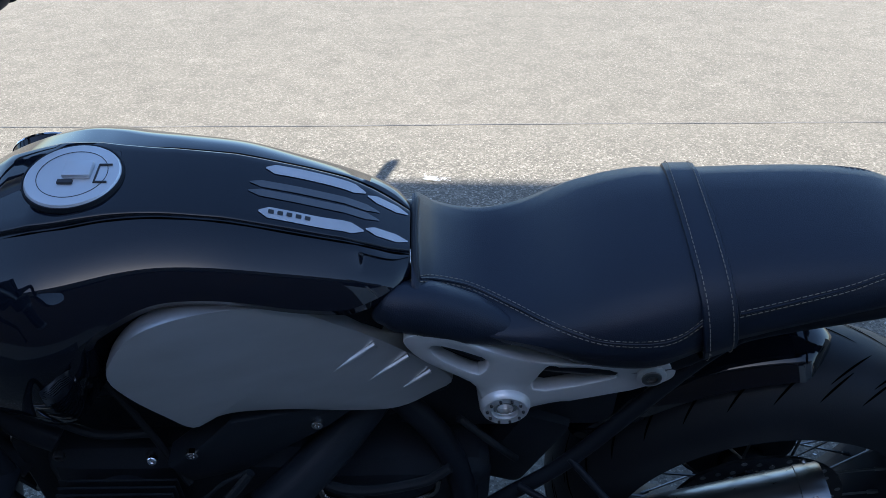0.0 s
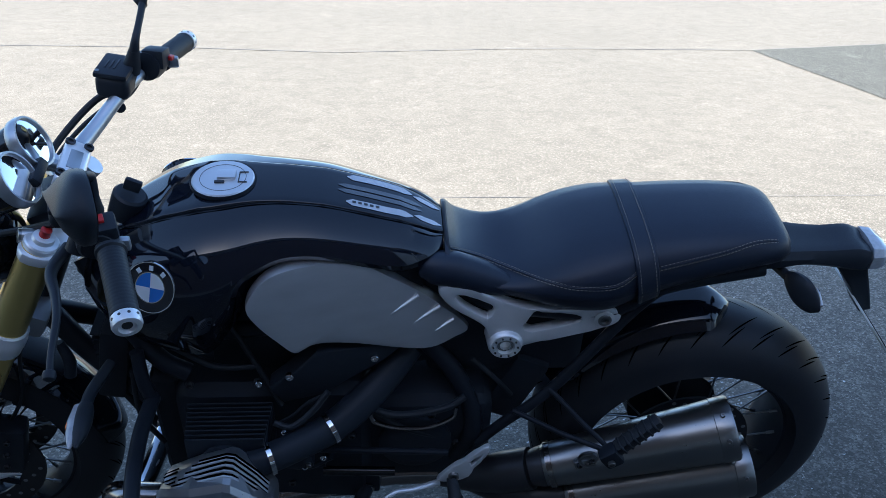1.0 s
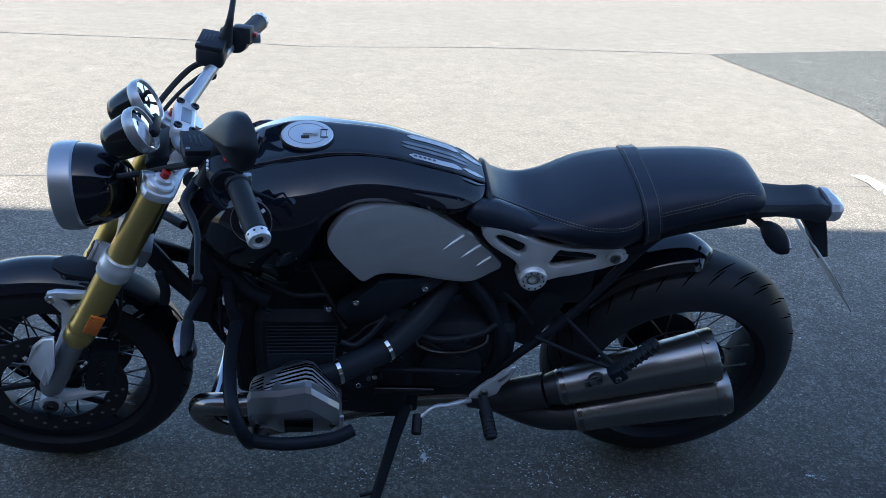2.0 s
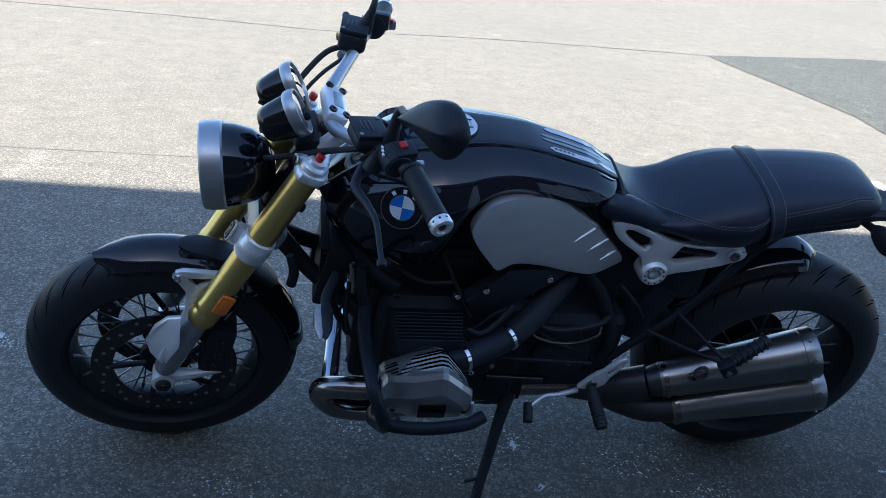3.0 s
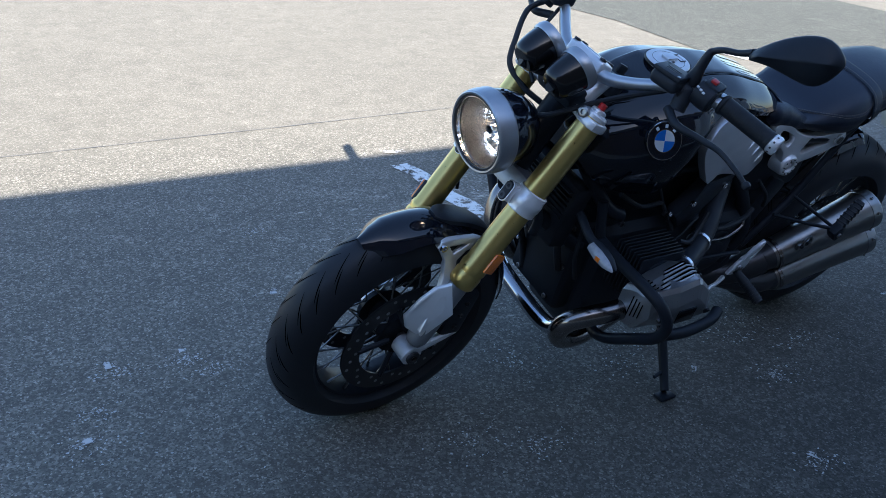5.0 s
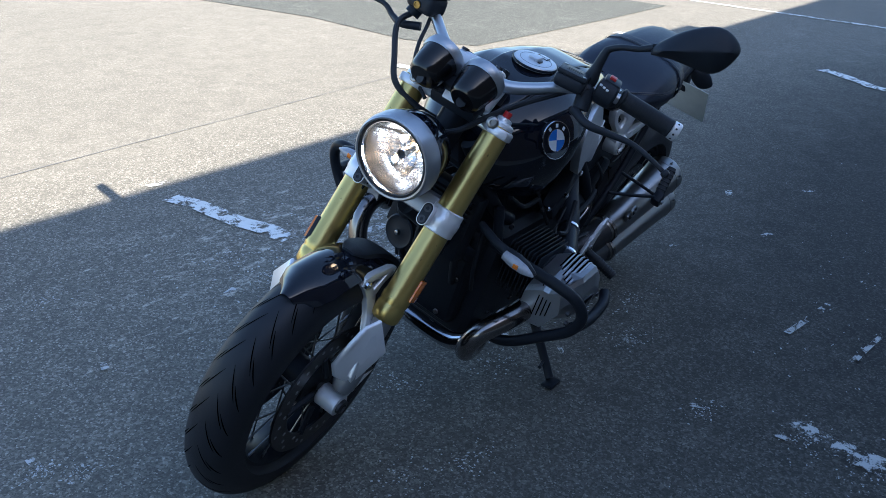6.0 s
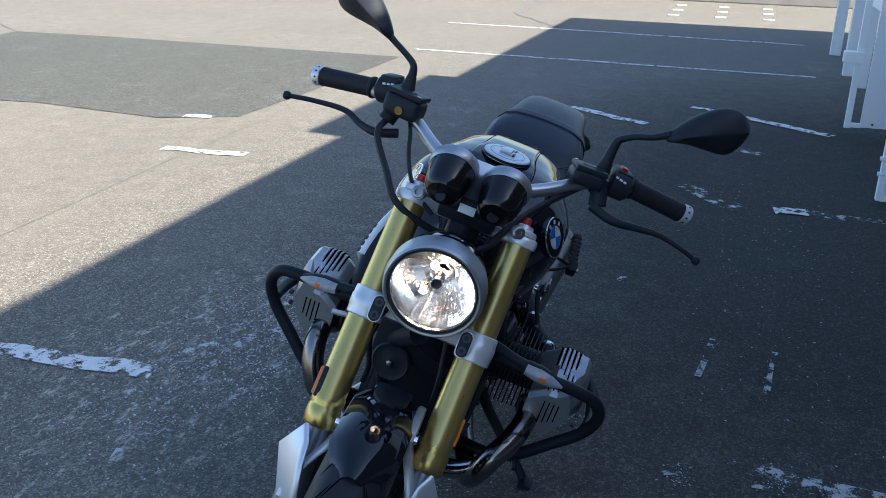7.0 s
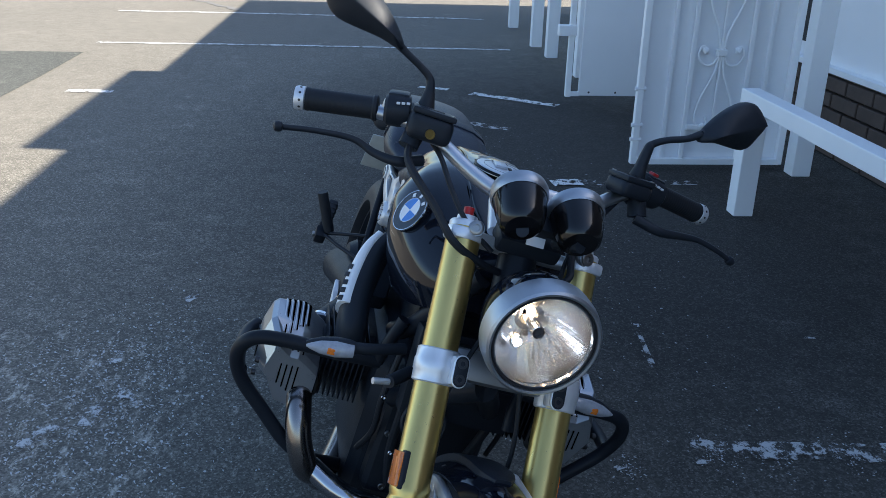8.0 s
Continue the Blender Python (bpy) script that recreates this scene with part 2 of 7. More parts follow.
# ---- the yard ----
def yard_material(name, light, dark, speck, stain=0.5, smoothed=0.45):
    """Old tarmac or concrete: clumped tone, fine stone speckle, pale scuffs and relief."""
    m = bpy.data.materials.new(name)
    m.use_nodes = True
    n, l = m.node_tree.nodes, m.node_tree.links
    b = n["Principled BSDF"]
    co = n.new("ShaderNodeTexCoord")

    def noise_node(scale, detail, rough=0.6):
        t = n.new("ShaderNodeTexNoise")
        t.inputs["Scale"].default_value, t.inputs["Detail"].default_value, t.inputs["Roughness"].default_value = scale, detail, rough
        l.new(co.outputs["Object"], t.inputs["Vector"])
        return t

    def ramp(src, lo, hi):
        r = n.new("ShaderNodeMapRange")
        r.inputs["From Min"].default_value, r.inputs["From Max"].default_value = lo, hi
        l.new(src, r.inputs["Value"])
        return r.outputs["Result"]

    def blend(fac, a, c):
        x = n.new("ShaderNodeMix")
        x.data_type = 'RGBA'
        l.new(fac, x.inputs["Factor"])
        for sock, val in (("A", a), ("B", c)):
            if isinstance(val, tuple):
                x.inputs[sock].default_value = rgb(val)
            else:
                l.new(val, x.inputs[sock])
        return x.outputs["Result"]

    big = noise_node(0.45, 5)
    mid = noise_node(7.0, 6, 0.7)
    fine = noise_node(120.0, 4, 0.8)
    coarse = noise_node(45.0, 4, 0.7)
    scuff = noise_node(2.6, 8, 0.75)
    c = blend(ramp(big.outputs["Fac"], 0.35, 0.65), dark, light)
    c = blend(ramp(mid.outputs["Fac"], 0.3, 0.9), c, tuple(0.58 * q for q in dark))
    c = blend(ramp(coarse.outputs["Fac"], 0.45, 0.66), c, tuple(0.56 * q for q in dark))
    c = blend(ramp(fine.outputs["Fac"], 0.47, 0.30), c, tuple(0.5 * q for q in dark))
    c = blend(ramp(fine.outputs["Fac"], 0.58, 0.78), c, speck)
    worn = n.new("ShaderNodeMath")
    worn.operation = 'MULTIPLY'
    l.new(ramp(scuff.outputs["Fac"], 0.562, 0.70), worn.inputs[0])
    l.new(ramp(fine.outputs["Fac"], 0.46, 0.58), worn.inputs[1])
    c = blend(worn.outputs["Value"], c, tuple(min(1, q * (1 + stain)) for q in speck))
    grit = n.new("ShaderNodeTexVoronoi")
    grit.inputs["Scale"].default_value = 230
    l.new(co.outputs["Object"], grit.inputs["Vector"])
    stone = n.new("ShaderNodeSeparateColor")
    l.new(grit.outputs["Color"], stone.inputs["Color"])
    c = blend(ramp(stone.outputs["Red"], 0.60, 0.05), c, tuple(0.42 * q for q in dark))
    c = blend(ramp(stone.outputs["Green"], 0.84, 0.98), c, speck)
    lumps = n.new("ShaderNodeTexVoronoi")
    lumps.inputs["Scale"].default_value = 120
    l.new(co.outputs["Object"], lumps.inputs["Vector"])
    lump = n.new("ShaderNodeSeparateColor")
    l.new(lumps.outputs["Color"], lump.inputs["Color"])
    c = blend(ramp(lump.outputs["Red"], 0.45, 0.0), c, tuple(0.52 * q for q in dark))
    c = blend(ramp(lump.outputs["Green"], 0.80, 1.25), c, speck)
    # a scraped corner, where old paint has been rubbed into the stones
    sm = n.new("ShaderNodeMapping")
    sm.vector_type = 'TEXTURE'
    sm.inputs["Location"].default_value, sm.inputs["Scale"].default_value = (0.35, 2.1, 0), (1.5, 1.1, 1.0)
    l.new(co.outputs["Object"], sm.inputs["Vector"])
    corner = n.new("ShaderNodeTexGradient")
    corner.gradient_type = 'SPHERICAL'
    l.new(sm.outputs["Vector"], corner.inputs["Vector"])
    streak_map = n.new("ShaderNodeMapping")
    streak_map.inputs["Rotation"].default_value, streak_map.inputs["Scale"].default_value = (0, 0, 0.6), (1.0, 2.2, 1.0)
    l.new(co.outputs["Object"], streak_map.inputs["Vector"])
    streak = noise_node(9.0, 9, 0.82)
    l.new(streak_map.outputs["Vector"], streak.inputs["Vector"])
    lift = n.new("ShaderNodeMath")
    lift.operation = 'MULTIPLY_ADD'
    l.new(ramp(corner.outputs["Fac"], 0.0, 0.7), lift.inputs[0])
    lift.inputs[1].default_value = 0.10
    l.new(streak.outputs["Fac"], lift.inputs[2])
    c = blend(ramp(lift.outputs["Value"], 0.635, 0.74), c, tuple(min(1, q * 1.5) for q in speck))
    # beyond the shadow edge the sun's flattening of the grain is painted in
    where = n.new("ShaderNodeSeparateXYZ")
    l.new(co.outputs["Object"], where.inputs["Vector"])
    sun_flattened = n.new("ShaderNodeMath")
    sun_flattened.operation = 'MULTIPLY'
    l.new(ramp(where.outputs["Y"], 3.0, 3.5), sun_flattened.inputs[0])
    sun_flattened.inputs[1].default_value = smoothed
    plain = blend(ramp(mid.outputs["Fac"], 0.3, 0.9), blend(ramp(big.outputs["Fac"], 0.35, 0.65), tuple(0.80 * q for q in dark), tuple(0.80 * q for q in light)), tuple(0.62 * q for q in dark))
    c = blend(sun_flattened.outputs["Value"], c, plain)
    # deeper shade by the house, painted into the colour as a soft ellipse
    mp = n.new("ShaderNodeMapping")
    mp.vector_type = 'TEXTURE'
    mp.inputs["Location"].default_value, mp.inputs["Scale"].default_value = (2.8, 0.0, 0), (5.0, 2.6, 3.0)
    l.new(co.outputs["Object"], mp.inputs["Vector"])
    house_shade = n.new("ShaderNodeTexGradient")
    house_shade.gradient_type = 'SPHERICAL'
    l.new(mp.outputs["Vector"], house_shade.inputs["Vector"])
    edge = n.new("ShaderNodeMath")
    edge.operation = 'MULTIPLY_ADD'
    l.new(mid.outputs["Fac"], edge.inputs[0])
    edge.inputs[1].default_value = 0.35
    l.new(house_shade.outputs["Fac"], edge.inputs[2])
    shaded = n.new("ShaderNodeMix")
    shaded.data_type, shaded.blend_type = 'RGBA', 'MULTIPLY'
    l.new(ramp(edge.outputs["Value"], 0.17, 0.80), shaded.inputs["Factor"])
    l.new(c, shaded.inputs["A"])
    shaded.inputs["B"].default_value = (0.28, 0.28, 0.295, 1)
    l.new(shaded.outputs["Result"], b.inputs["Base Color"])
    b.inputs["Roughness"].default_value = 0.85
    b.inputs["Specular IOR Level"].default_value = 0.25
    bp = n.new("ShaderNodeBump")
    bp.inputs["Strength"].default_value, bp.inputs["Distance"].default_value = 0.13, 0.003
    l.new(grit.outputs["Distance"], bp.inputs["Height"])
    l.new(bp.outputs["Normal"], b.inputs["Normal"])
    return m


def paint_material(name, colour, ground, keep):
    """Worn road paint: it has flaked off in places down to the tarmac."""
    m = surface(name, colour, 0.7)
    n, l = m.node_tree.nodes, m.node_tree.links
    b = n["Principled BSDF"]
    co = n.new("ShaderNodeTexCoord")
    t = n.new("ShaderNodeTexNoise")
    t.inputs["Scale"].default_value, t.inputs["Detail"].default_value, t.inputs["Roughness"].default_value = 14, 9, 0.8
    l.new(co.outputs["Object"], t.inputs["Vector"])
    r = n.new("ShaderNodeMapRange")
    r.inputs["From Min"].default_value, r.inputs["From Max"].default_value = keep - 0.02, keep + 0.02
    l.new(t.outputs["Fac"], r.inputs["Value"])
    tr = n.new("ShaderNodeBsdfTransparent")
    mx = n.new("ShaderNodeMixShader")
    l.new(r.outputs["Result"], mx.inputs["Fac"])
    l.new(b.outputs["BSDF"], mx.inputs[1])
    l.new(tr.outputs["BSDF"], mx.inputs[2])
    l.new(mx.outputs["Shader"], n["Material Output"].inputs["Surface"])
    return m


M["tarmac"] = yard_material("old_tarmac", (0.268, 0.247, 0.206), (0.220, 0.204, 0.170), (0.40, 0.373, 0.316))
M["patch"] = yard_material("patch_tarmac", (0.125, 0.128, 0.112), (0.10, 0.103, 0.09), (0.25, 0.25, 0.22), smoothed=0.0)
M["line"] = paint_material("worn_line", (0.72, 0.72, 0.70), None, 0.53)
M["line_faded"] = paint_material("faded_line", (0.5, 0.5, 0.49), None, 0.47)
M["wood_white"] = surface("white_painted_wood", (0.91, 0.92, 0.93), 0.45, vary=0.04, scale=6, bump=0.15, bump_scale=60, stretch=(1, 1, 0.2))
M["chalk"] = paint_material("chalk_scrape", (0.44, 0.44, 0.43), None, 0.508)
M["clad"] = surface("white_cladding", (0.86, 0.87, 0.89), 0.42, vary=0.04, scale=3)
M["brick"] = surface("dark_brick", (0.085, 0.06, 0.048), 0.8, vary=0.5, scale=8, bump=0.6, bump_scale=150)
M["mortar"] = surface("mortar", (0.30, 0.27, 0.24), 0.9, vary=0.2, bump=0.5)
M["roof"] = surface("roof_felt", (0.12, 0.12, 0.12), 0.8, vary=0.3)
M["crack"] = surface("crack_dirt", (0.15, 0.145, 0.135), 0.9, vary=0.3)
M["concrete"] = surface("kerb_concrete", (0.32, 0.30, 0.27), 0.85, vary=0.25, scale=4, bump=0.4)


def sheet(outline, z):
    bm = bmesh.new()
    bm.faces.new([bm.verts.new((x, y, z)) for x, y in outline])
    return bm


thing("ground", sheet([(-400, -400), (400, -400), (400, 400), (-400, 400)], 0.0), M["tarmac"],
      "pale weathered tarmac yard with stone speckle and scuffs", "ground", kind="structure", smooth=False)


def ragged(points, width, z, seed, rough=0.35):
    """A strip along a line, with an uneven edge."""
    rnd = random.Random(seed)
    line = []
    for a, b in zip(points, points[1:]):
        a, b = Vector((*a, z)), Vector((*b, z))
        k = max(2, int((b - a).length / 0.12))
        line += [a.lerp(b, i / k) for i in range(k)]
    line.append(Vector((*points[-1], z)))
    bm = bmesh.new()
    prev = None
    for i, q in enumerate(line):
        d = (line[min(i + 1, len(line) - 1)] - line[max(i - 1, 0)]).normalized()
        s = V(-d.y, d.x, 0)
        off = s * rnd.uniform(-rough, rough) * width
        w = width * rnd.uniform(1 - rough, 1 + rough) / 2
        pair = (bm.verts.new(q + off + s * w), bm.verts.new(q + off - s * w))
        if prev:
            bm.faces.new((prev[0], prev[1], pair[1], pair[0]))
        prev = pair
    return bm


patch_edge = [(3.12, 7.64), (3.22, 6.95), (3.36, 6.15), (3.46, 5.45), (3.40, 4.75), (3.37, 4.35), (3.62, 3.86), (4.4, 3.84), (5.6, 3.83), (6.78, 3.85), (6.76, 5.6), (6.75, 7.4), (6.65, 8.55), (5.45, 8.31), (4.86, 8.2)]
thing("tarmac_patch", sheet(patch_edge, 0.004), M["patch"], "darker grey-green resurfaced patch in the yard's tarmac", "pavement", kind="structure", smooth=False)


def seam(points, width, seed):
    thing("yard_joint", ragged(points, width, 0.005, seed), M["crack"], "thin dark joint running across the tarmac", "joint", group="yard joints", kind="structure", smooth=False)


seam([(-9, 6.9), (-3.1, 7.3), (-1.9, 7.32), (-0.54, 7.2), (0.9, 7.5), (1.63, 7.57), (3.12, 7.64), (4.86, 8.2), (6.65, 8.55), (8.0, 10.4)], 0.022, 3)
seam([(-9, 3.2), (-1.77, 3.40), (-0.34, 3.465), (0.52, 3.52), (1.5, 3.57), (2.45, 3.62), (3.5, 3.66)], 0.0055, 4)
seam([(10.3, 2.9), (11.6, 3.8), (13.8, 3.95), (16, 4.6)], 0.10, 5)


def painted(points, width, seed, m="line", label="worn white painted line on the tarmac"):
    thing("painted_line", ragged(points, width, 0.006, seed, 0.2), M[m], label, "road marking", group="painted lines", kind="structure", smooth=False)


FADED = ("line_faded", "faded white painted line on the tarmac")
painted([(0.172, 2.815), (0.235, 2.18)], 0.085, 11)
painted([(2.66, 3.82), (2.71, 3.28)], 0.09, 12)
painted([(3.50, 4.22), (3.54, 4.02)], 0.09, 13)
painted([(5.02, 3.46), (5.0, 3.13)], 0.09, 14)
painted([(7.36, 3.9), (7.37, 2.17), (7.30, -0.15)], 0.07, 15)
painted([(9.98, 4.35), (9.98, 2.79), (9.80, -0.18)], 0.08, 16)
painted([(4.94, 1.75), (4.56, 1.13)], 0.10, 17)
painted([(5.10, 0.47), (4.68, -0.11)], 0.10, 18)
painted([(5.34, 0.86), (5.24, 0.64)], 0.08, 28)
painted([(4.14, 0.66), (3.95, 0.35)], 0.09, 19, *FADED)
painted([(3.05, 0.78), (2.71, 0.50)], 0.09, 20, *FADED)
painted([(2.76, 0.30), (2.78, 0.14)], 0.10, 21)
painted([(2.77, 0.14), (2.75, -0.5)], 0.08, 22, *FADED)
painted([(0.285, 0.40), (0.27, -0.6)], 0.09, 23, *FADED)
painted([(0.80, 0.56), (1.10, 0.53)], 0.018, 24, "chalk", "thin chalky scrape on the tarmac")
painted([(0.76, 0.355), (1.07, 0.32)], 0.018, 25, "chalk", "thin chalky scrape on the tarmac")
painted([(0.18, 2.985), (0.275, 2.98)], 0.035, 26)
rnd = random.Random(77)
for n, (x, y, r) in enumerate([(0.04, 1.12, 0.03), (0.18, 1.19, 0.025), (0.22, 1.02, 0.02), (1.2, 1.12, 0.04), (-1.33, 1.34, 0.04), (-1.05, 1.63, 0.035), (-1.24, 1.66, 0.025), (0.42, 0.9, 0.03), (-0.38, 0.91, 0.03), (0.23, 0.59, 0.03), (0.25, 0.35, 0.045),
                              (0.42, 2.13, 0.06), (0.85, 2.04, 0.06), (0.52, 2.03, 0.05), (0.62, 1.95, 0.06), (1.3, 1.9, 0.05), (0.95, -0.25, 0.02), (1.55, 0.9, 0.03), (1.9, 1.2, 0.04), (-0.7, 1.9, 0.03), (-0.2, 2.0, 0.035), (2.2, 0.95, 0.03)]):
    a = rnd.uniform(0, 3.14)
    painted([(x - r * math.cos(a), y - r * math.sin(a)), (x + r * math.cos(a), y + r * math.sin(a))], r * 0.7, 40 + n, "line_faded", "small pale paint fleck on the tarmac")

# chips of paint and stone scattered over the tarmac
rnd = random.Random(21)
bm = bmesh.new()
for k in range(3400):
    zone = 0 if k < 2400 else 1 + k % 2
    if zone == 0:
        x, y, r = rnd.gauss(0.55, 0.34), rnd.gauss(2.02, 0.19), rnd.uniform(0.0015, 0.0075)
    elif zone == 1:
        x, y, r = rnd.uniform(-2.5, 3.0), rnd.uniform(-0.4, 2.8), rnd.uniform(0.001, 0.005)
    else:
        x, y, r = rnd.gauss(2.2, 0.9), rnd.gauss(0.35, 0.18), rnd.uniform(0.001, 0.006)
    a, q = rnd.gauss(0.5, 0.5), rnd.uniform(0.15, 0.7)
    n_ = rnd.randint(5, 7)
    bm.faces.new([bm.verts.new((x + r * g * math.cos(t) * math.cos(a) - r * g * q * math.sin(t) * math.sin(a), y + r * g * math.cos(t) * math.sin(a) + r * g * q * math.sin(t) * math.cos(a), 0.0045))
                  for t, g in [(6.283 * i / n_, rnd.uniform(0.5, 1.2)) for i in range(n_)]])
for cx_, cy_, spread in ((-1.05, 1.60, 0.03), (-1.23, 1.61, 0.03), (-1.32, 1.31, 0.045), (-1.30, 1.44, 0.03), (-0.51, 0.99, 0.05), (0.05, 1.13, 0.05), (0.46, 1.13, 0.05), (0.44, 0.91, 0.05), (-0.37, 0.90, 0.04), (-0.99, 1.54, 0.03), (-0.61, 2.35, 0.04),
                          (-0.02, 2.22, 0.05), (-0.03, 2.00, 0.03), (-0.23, 1.26, 0.05), (0.22, 0.58, 0.03), (0.26, 0.32, 0.05), (0.24, 0.18, 0.05), (0.27, -0.04, 0.05), (0.93, 2.30, 0.10), (0.85, 2.10, 0.12), (1.0, 1.9, 0.10), (0.19, 1.22, 0.04), (0.56, 1.19, 0.05), (1.15, 1.54, 0.08), (0.65, 1.03, 0.05)):
    for k in range(70):
        x, y, r = rnd.gauss(cx_, spread), rnd.gauss(cy_, spread * 0.7), rnd.uniform(0.0012, 0.0048)
        a, q = rnd.uniform(0, 3.1), rnd.uniform(0.35, 0.9)
        bm.faces.new([bm.verts.new((x + r * g * math.cos(t) * math.cos(a) - r * g * q * math.sin(t) * math.sin(a), y + r * g * math.cos(t) * math.sin(a) + r * g * q * math.sin(t) * math.cos(a), 0.0045))
                      for t, g in [(6.283 * i / 5, rnd.uniform(0.5, 1.2)) for i in range(5)]])
M["chips"] = surface("pale_chips", (0.50, 0.50, 0.49), 0.8, vary=0.4, scale=3)
thing("tarmac_chips", bm, M["chips"], "pale paint and stone chips scattered over the tarmac", "grit", kind="stuff", smooth=False)

# ---- the house that shades the yard ----
SLOPE = 0.68


def eave_height(y_shadow, y_edge):
    return SLOPE * (y_shadow - y_edge)


def wall_box(x0, x1, y0, y1, z0, z1):
    return block((x1 - x0, y1 - y0, z1 - z0), Matrix.Translation(((x0 + x1) / 2, (y0 + y1) / 2, (z0 + z1) / 2)), 0.0)


HY = -1.51
EAVE = -1.38
house = thing("house", wall_box(2.2, 10.6, -8, HY - 0.03, 0.475, 2.26), M["clad"], "long single-storey house of dark brick with white cladding at one end", "house", kind="structure", smooth=False)
part("brick_base", wall_box(-9, 10.6, -8, HY - 0.02, 0.0, 0.475), M["mortar"], house, smooth=False)
part("brick_wall", wall_box(-9, 2.2, -8, HY - 0.03, 0.475, 2.9), M["brick"], house, "dark brick wall", smooth=False)
part("drip_rail", wall_box(2.2, 10.6, HY - 0.03, HY + 0.03, 0.48, 0.512), M["wood_white"], house, smooth=False)
part("window_pane", wall_box(3.88, 4.06, HY - 0.035, HY - 0.022, 0.60, 1.9), M["gloss_black"], house, "narrow dark window pane", smooth=False)
for x0, x1, ys in ((-9.5, 2.68, 2.975), (2.68, 5.16, 3.23), (5.16, 10.85, 2.975)):
    part("roof", wall_box(x0, x1, -8.4, EAVE, eave_height(ys, EAVE) - 0.34, eave_height(ys, EAVE)), M["roof"], house, "dark flat roof with a deep overhang", smooth=False)


# ---- white fence, gate and brick base beside the house ----
bricks_at = []
for row in range(5):
    for k in range(24):
        bricks_at.append((1.6 + 0.300 * k + (0.150 if row % 2 else 0), 0.046 + 0.0935 * row))
bm = block((0.286, 0.05, 0.080), Matrix(), 0.005, segments=1)
brick_mesh = bpy.data.meshes.new("brick")
bm.to_mesh(brick_mesh)
bm.free()
brick_mesh.materials.append(M["brick"])


def timber_post(x, y, h, w=0.09, label="white-painted square timber post standing on the tarmac"):
    return thing("fence_post", block((w, w, h), Matrix.Translation((x, y, h / 2)), 0.004), M["wood_white"], label, "post", group="white posts", smooth=False)


timber_post(9.10, -0.45, 1.45, 0.11)
timber_post(7.60, -0.46, 1.45, 0.11)
timber_post(6.92, -0.49, 1.45, 0.11)
timber_post(2.96, -1.13, 2.25, 0.105, "tall white-painted veranda post beside the brick base")
timber_post(5.9, -0.55, 1.45, 0.11)
thing("fence_rail", block((3.4, 0.05, 0.10), Matrix.Translation((7.55, -0.47, 0.78)), 0.004), M["wood_white"], "white-painted timber rail between posts", "rail", smooth=False)
post = thing("barrier_post", block((0.095, 0.095, 0.525), Matrix.Translation((2.28, -0.53, 0.2625)), 0.005), M["wood_white"], "short white-painted timber post carrying a low rail", "post", smooth=False)
thing("barrier_rail", block((1.75, 0.085, 0.075), Matrix.Translation((1.455, -0.515, 0.5625)), 0.005), M["wood_white"], "low white-painted timber rail on a short post", "rail", smooth=False)

# solid white door leaf
leaf = thing("yard_door", block((0.035, 1.0, 1.79), Matrix.Translation((4.80, -0.785, 0.955)), 0.003), M["clad"], "flat white metal yard door standing open", "door", smooth=False)
part("stile", block((0.04, 0.04, 1.79), Matrix.Translation((4.80, -0.205, 0.945)), 0.003), M["wood_white"], leaf, smooth=False)
for z in (0.07, 1.80):
    part("door_tie", block((0.03, 0.10, 0.03), Matrix.Translation((4.80, -0.24, z)), 0.003), M["wood_white"], leaf, smooth=False)
part("lock_box", block((0.07, 0.13, 0.075), Matrix.Translation((4.80, -0.17, 0.53)), 0.006), M["wood_white"], leaf, "small white lock box", smooth=False)
for k in range(4):
    part("rivet", turned([(0, 0.008), (0.003, 0.007), (0.004, 0.003)], (4.782, -0.36 - 0.2 * k, 0.085), (-1, 0, 0), 10), M["dark_alu"], leaf)

# ornamental gate
GX = 3.06
gate = tagged(new("ornamental_gate"), "white wrought-iron gate backed with sheet metal and scrollwork", "gate")
gate.matrix_world = Matrix.Translation((GX, -0.215, 0.03))


def gate_part(name, bm, material="wood_white", label="", smooth=True):
    return part(name, bm, M[material], gate, label, smooth)


GH, GWD = 1.95, 0.84
gate_part("sheet", block((0.006, GWD, GH), Matrix.Translation((0.025, -GWD / 2, GH / 2)), 0.001), "clad", "white sheet metal backing", False)
for y in (0.0, -GWD):
    gate_part("stile", block((0.04, 0.035, GH), Matrix.Translation((0, y, GH / 2)), 0.004), smooth=False)
for z in (0.015, 0.98, GH):
    gate_part("rail", block((0.038, GWD, 0.035), Matrix.Translation((0, -GWD / 2, z)), 0.004), smooth=False)
# folded ribs of the backing sheet
for y in (-0.165, -0.70):
    gate_part("sheet_rib", block((0.024, 0.026, GH - 0.04), Matrix.Translation((0.014, y, GH / 2)), 0.009, segments=3), "clad")
for y in (-0.27, -0.59):
    gate_part("bar", block((0.022, 0.022, GH), Matrix.Translation((0.0, y, GH / 2)), 0.003), smooth=False)
CY, CZ = -0.425, 0.620
gate_part("rail", block((0.030, 0.30, 0.028), Matrix.Translation((-0.002, CY, 0.21)), 0.004), smooth=False)


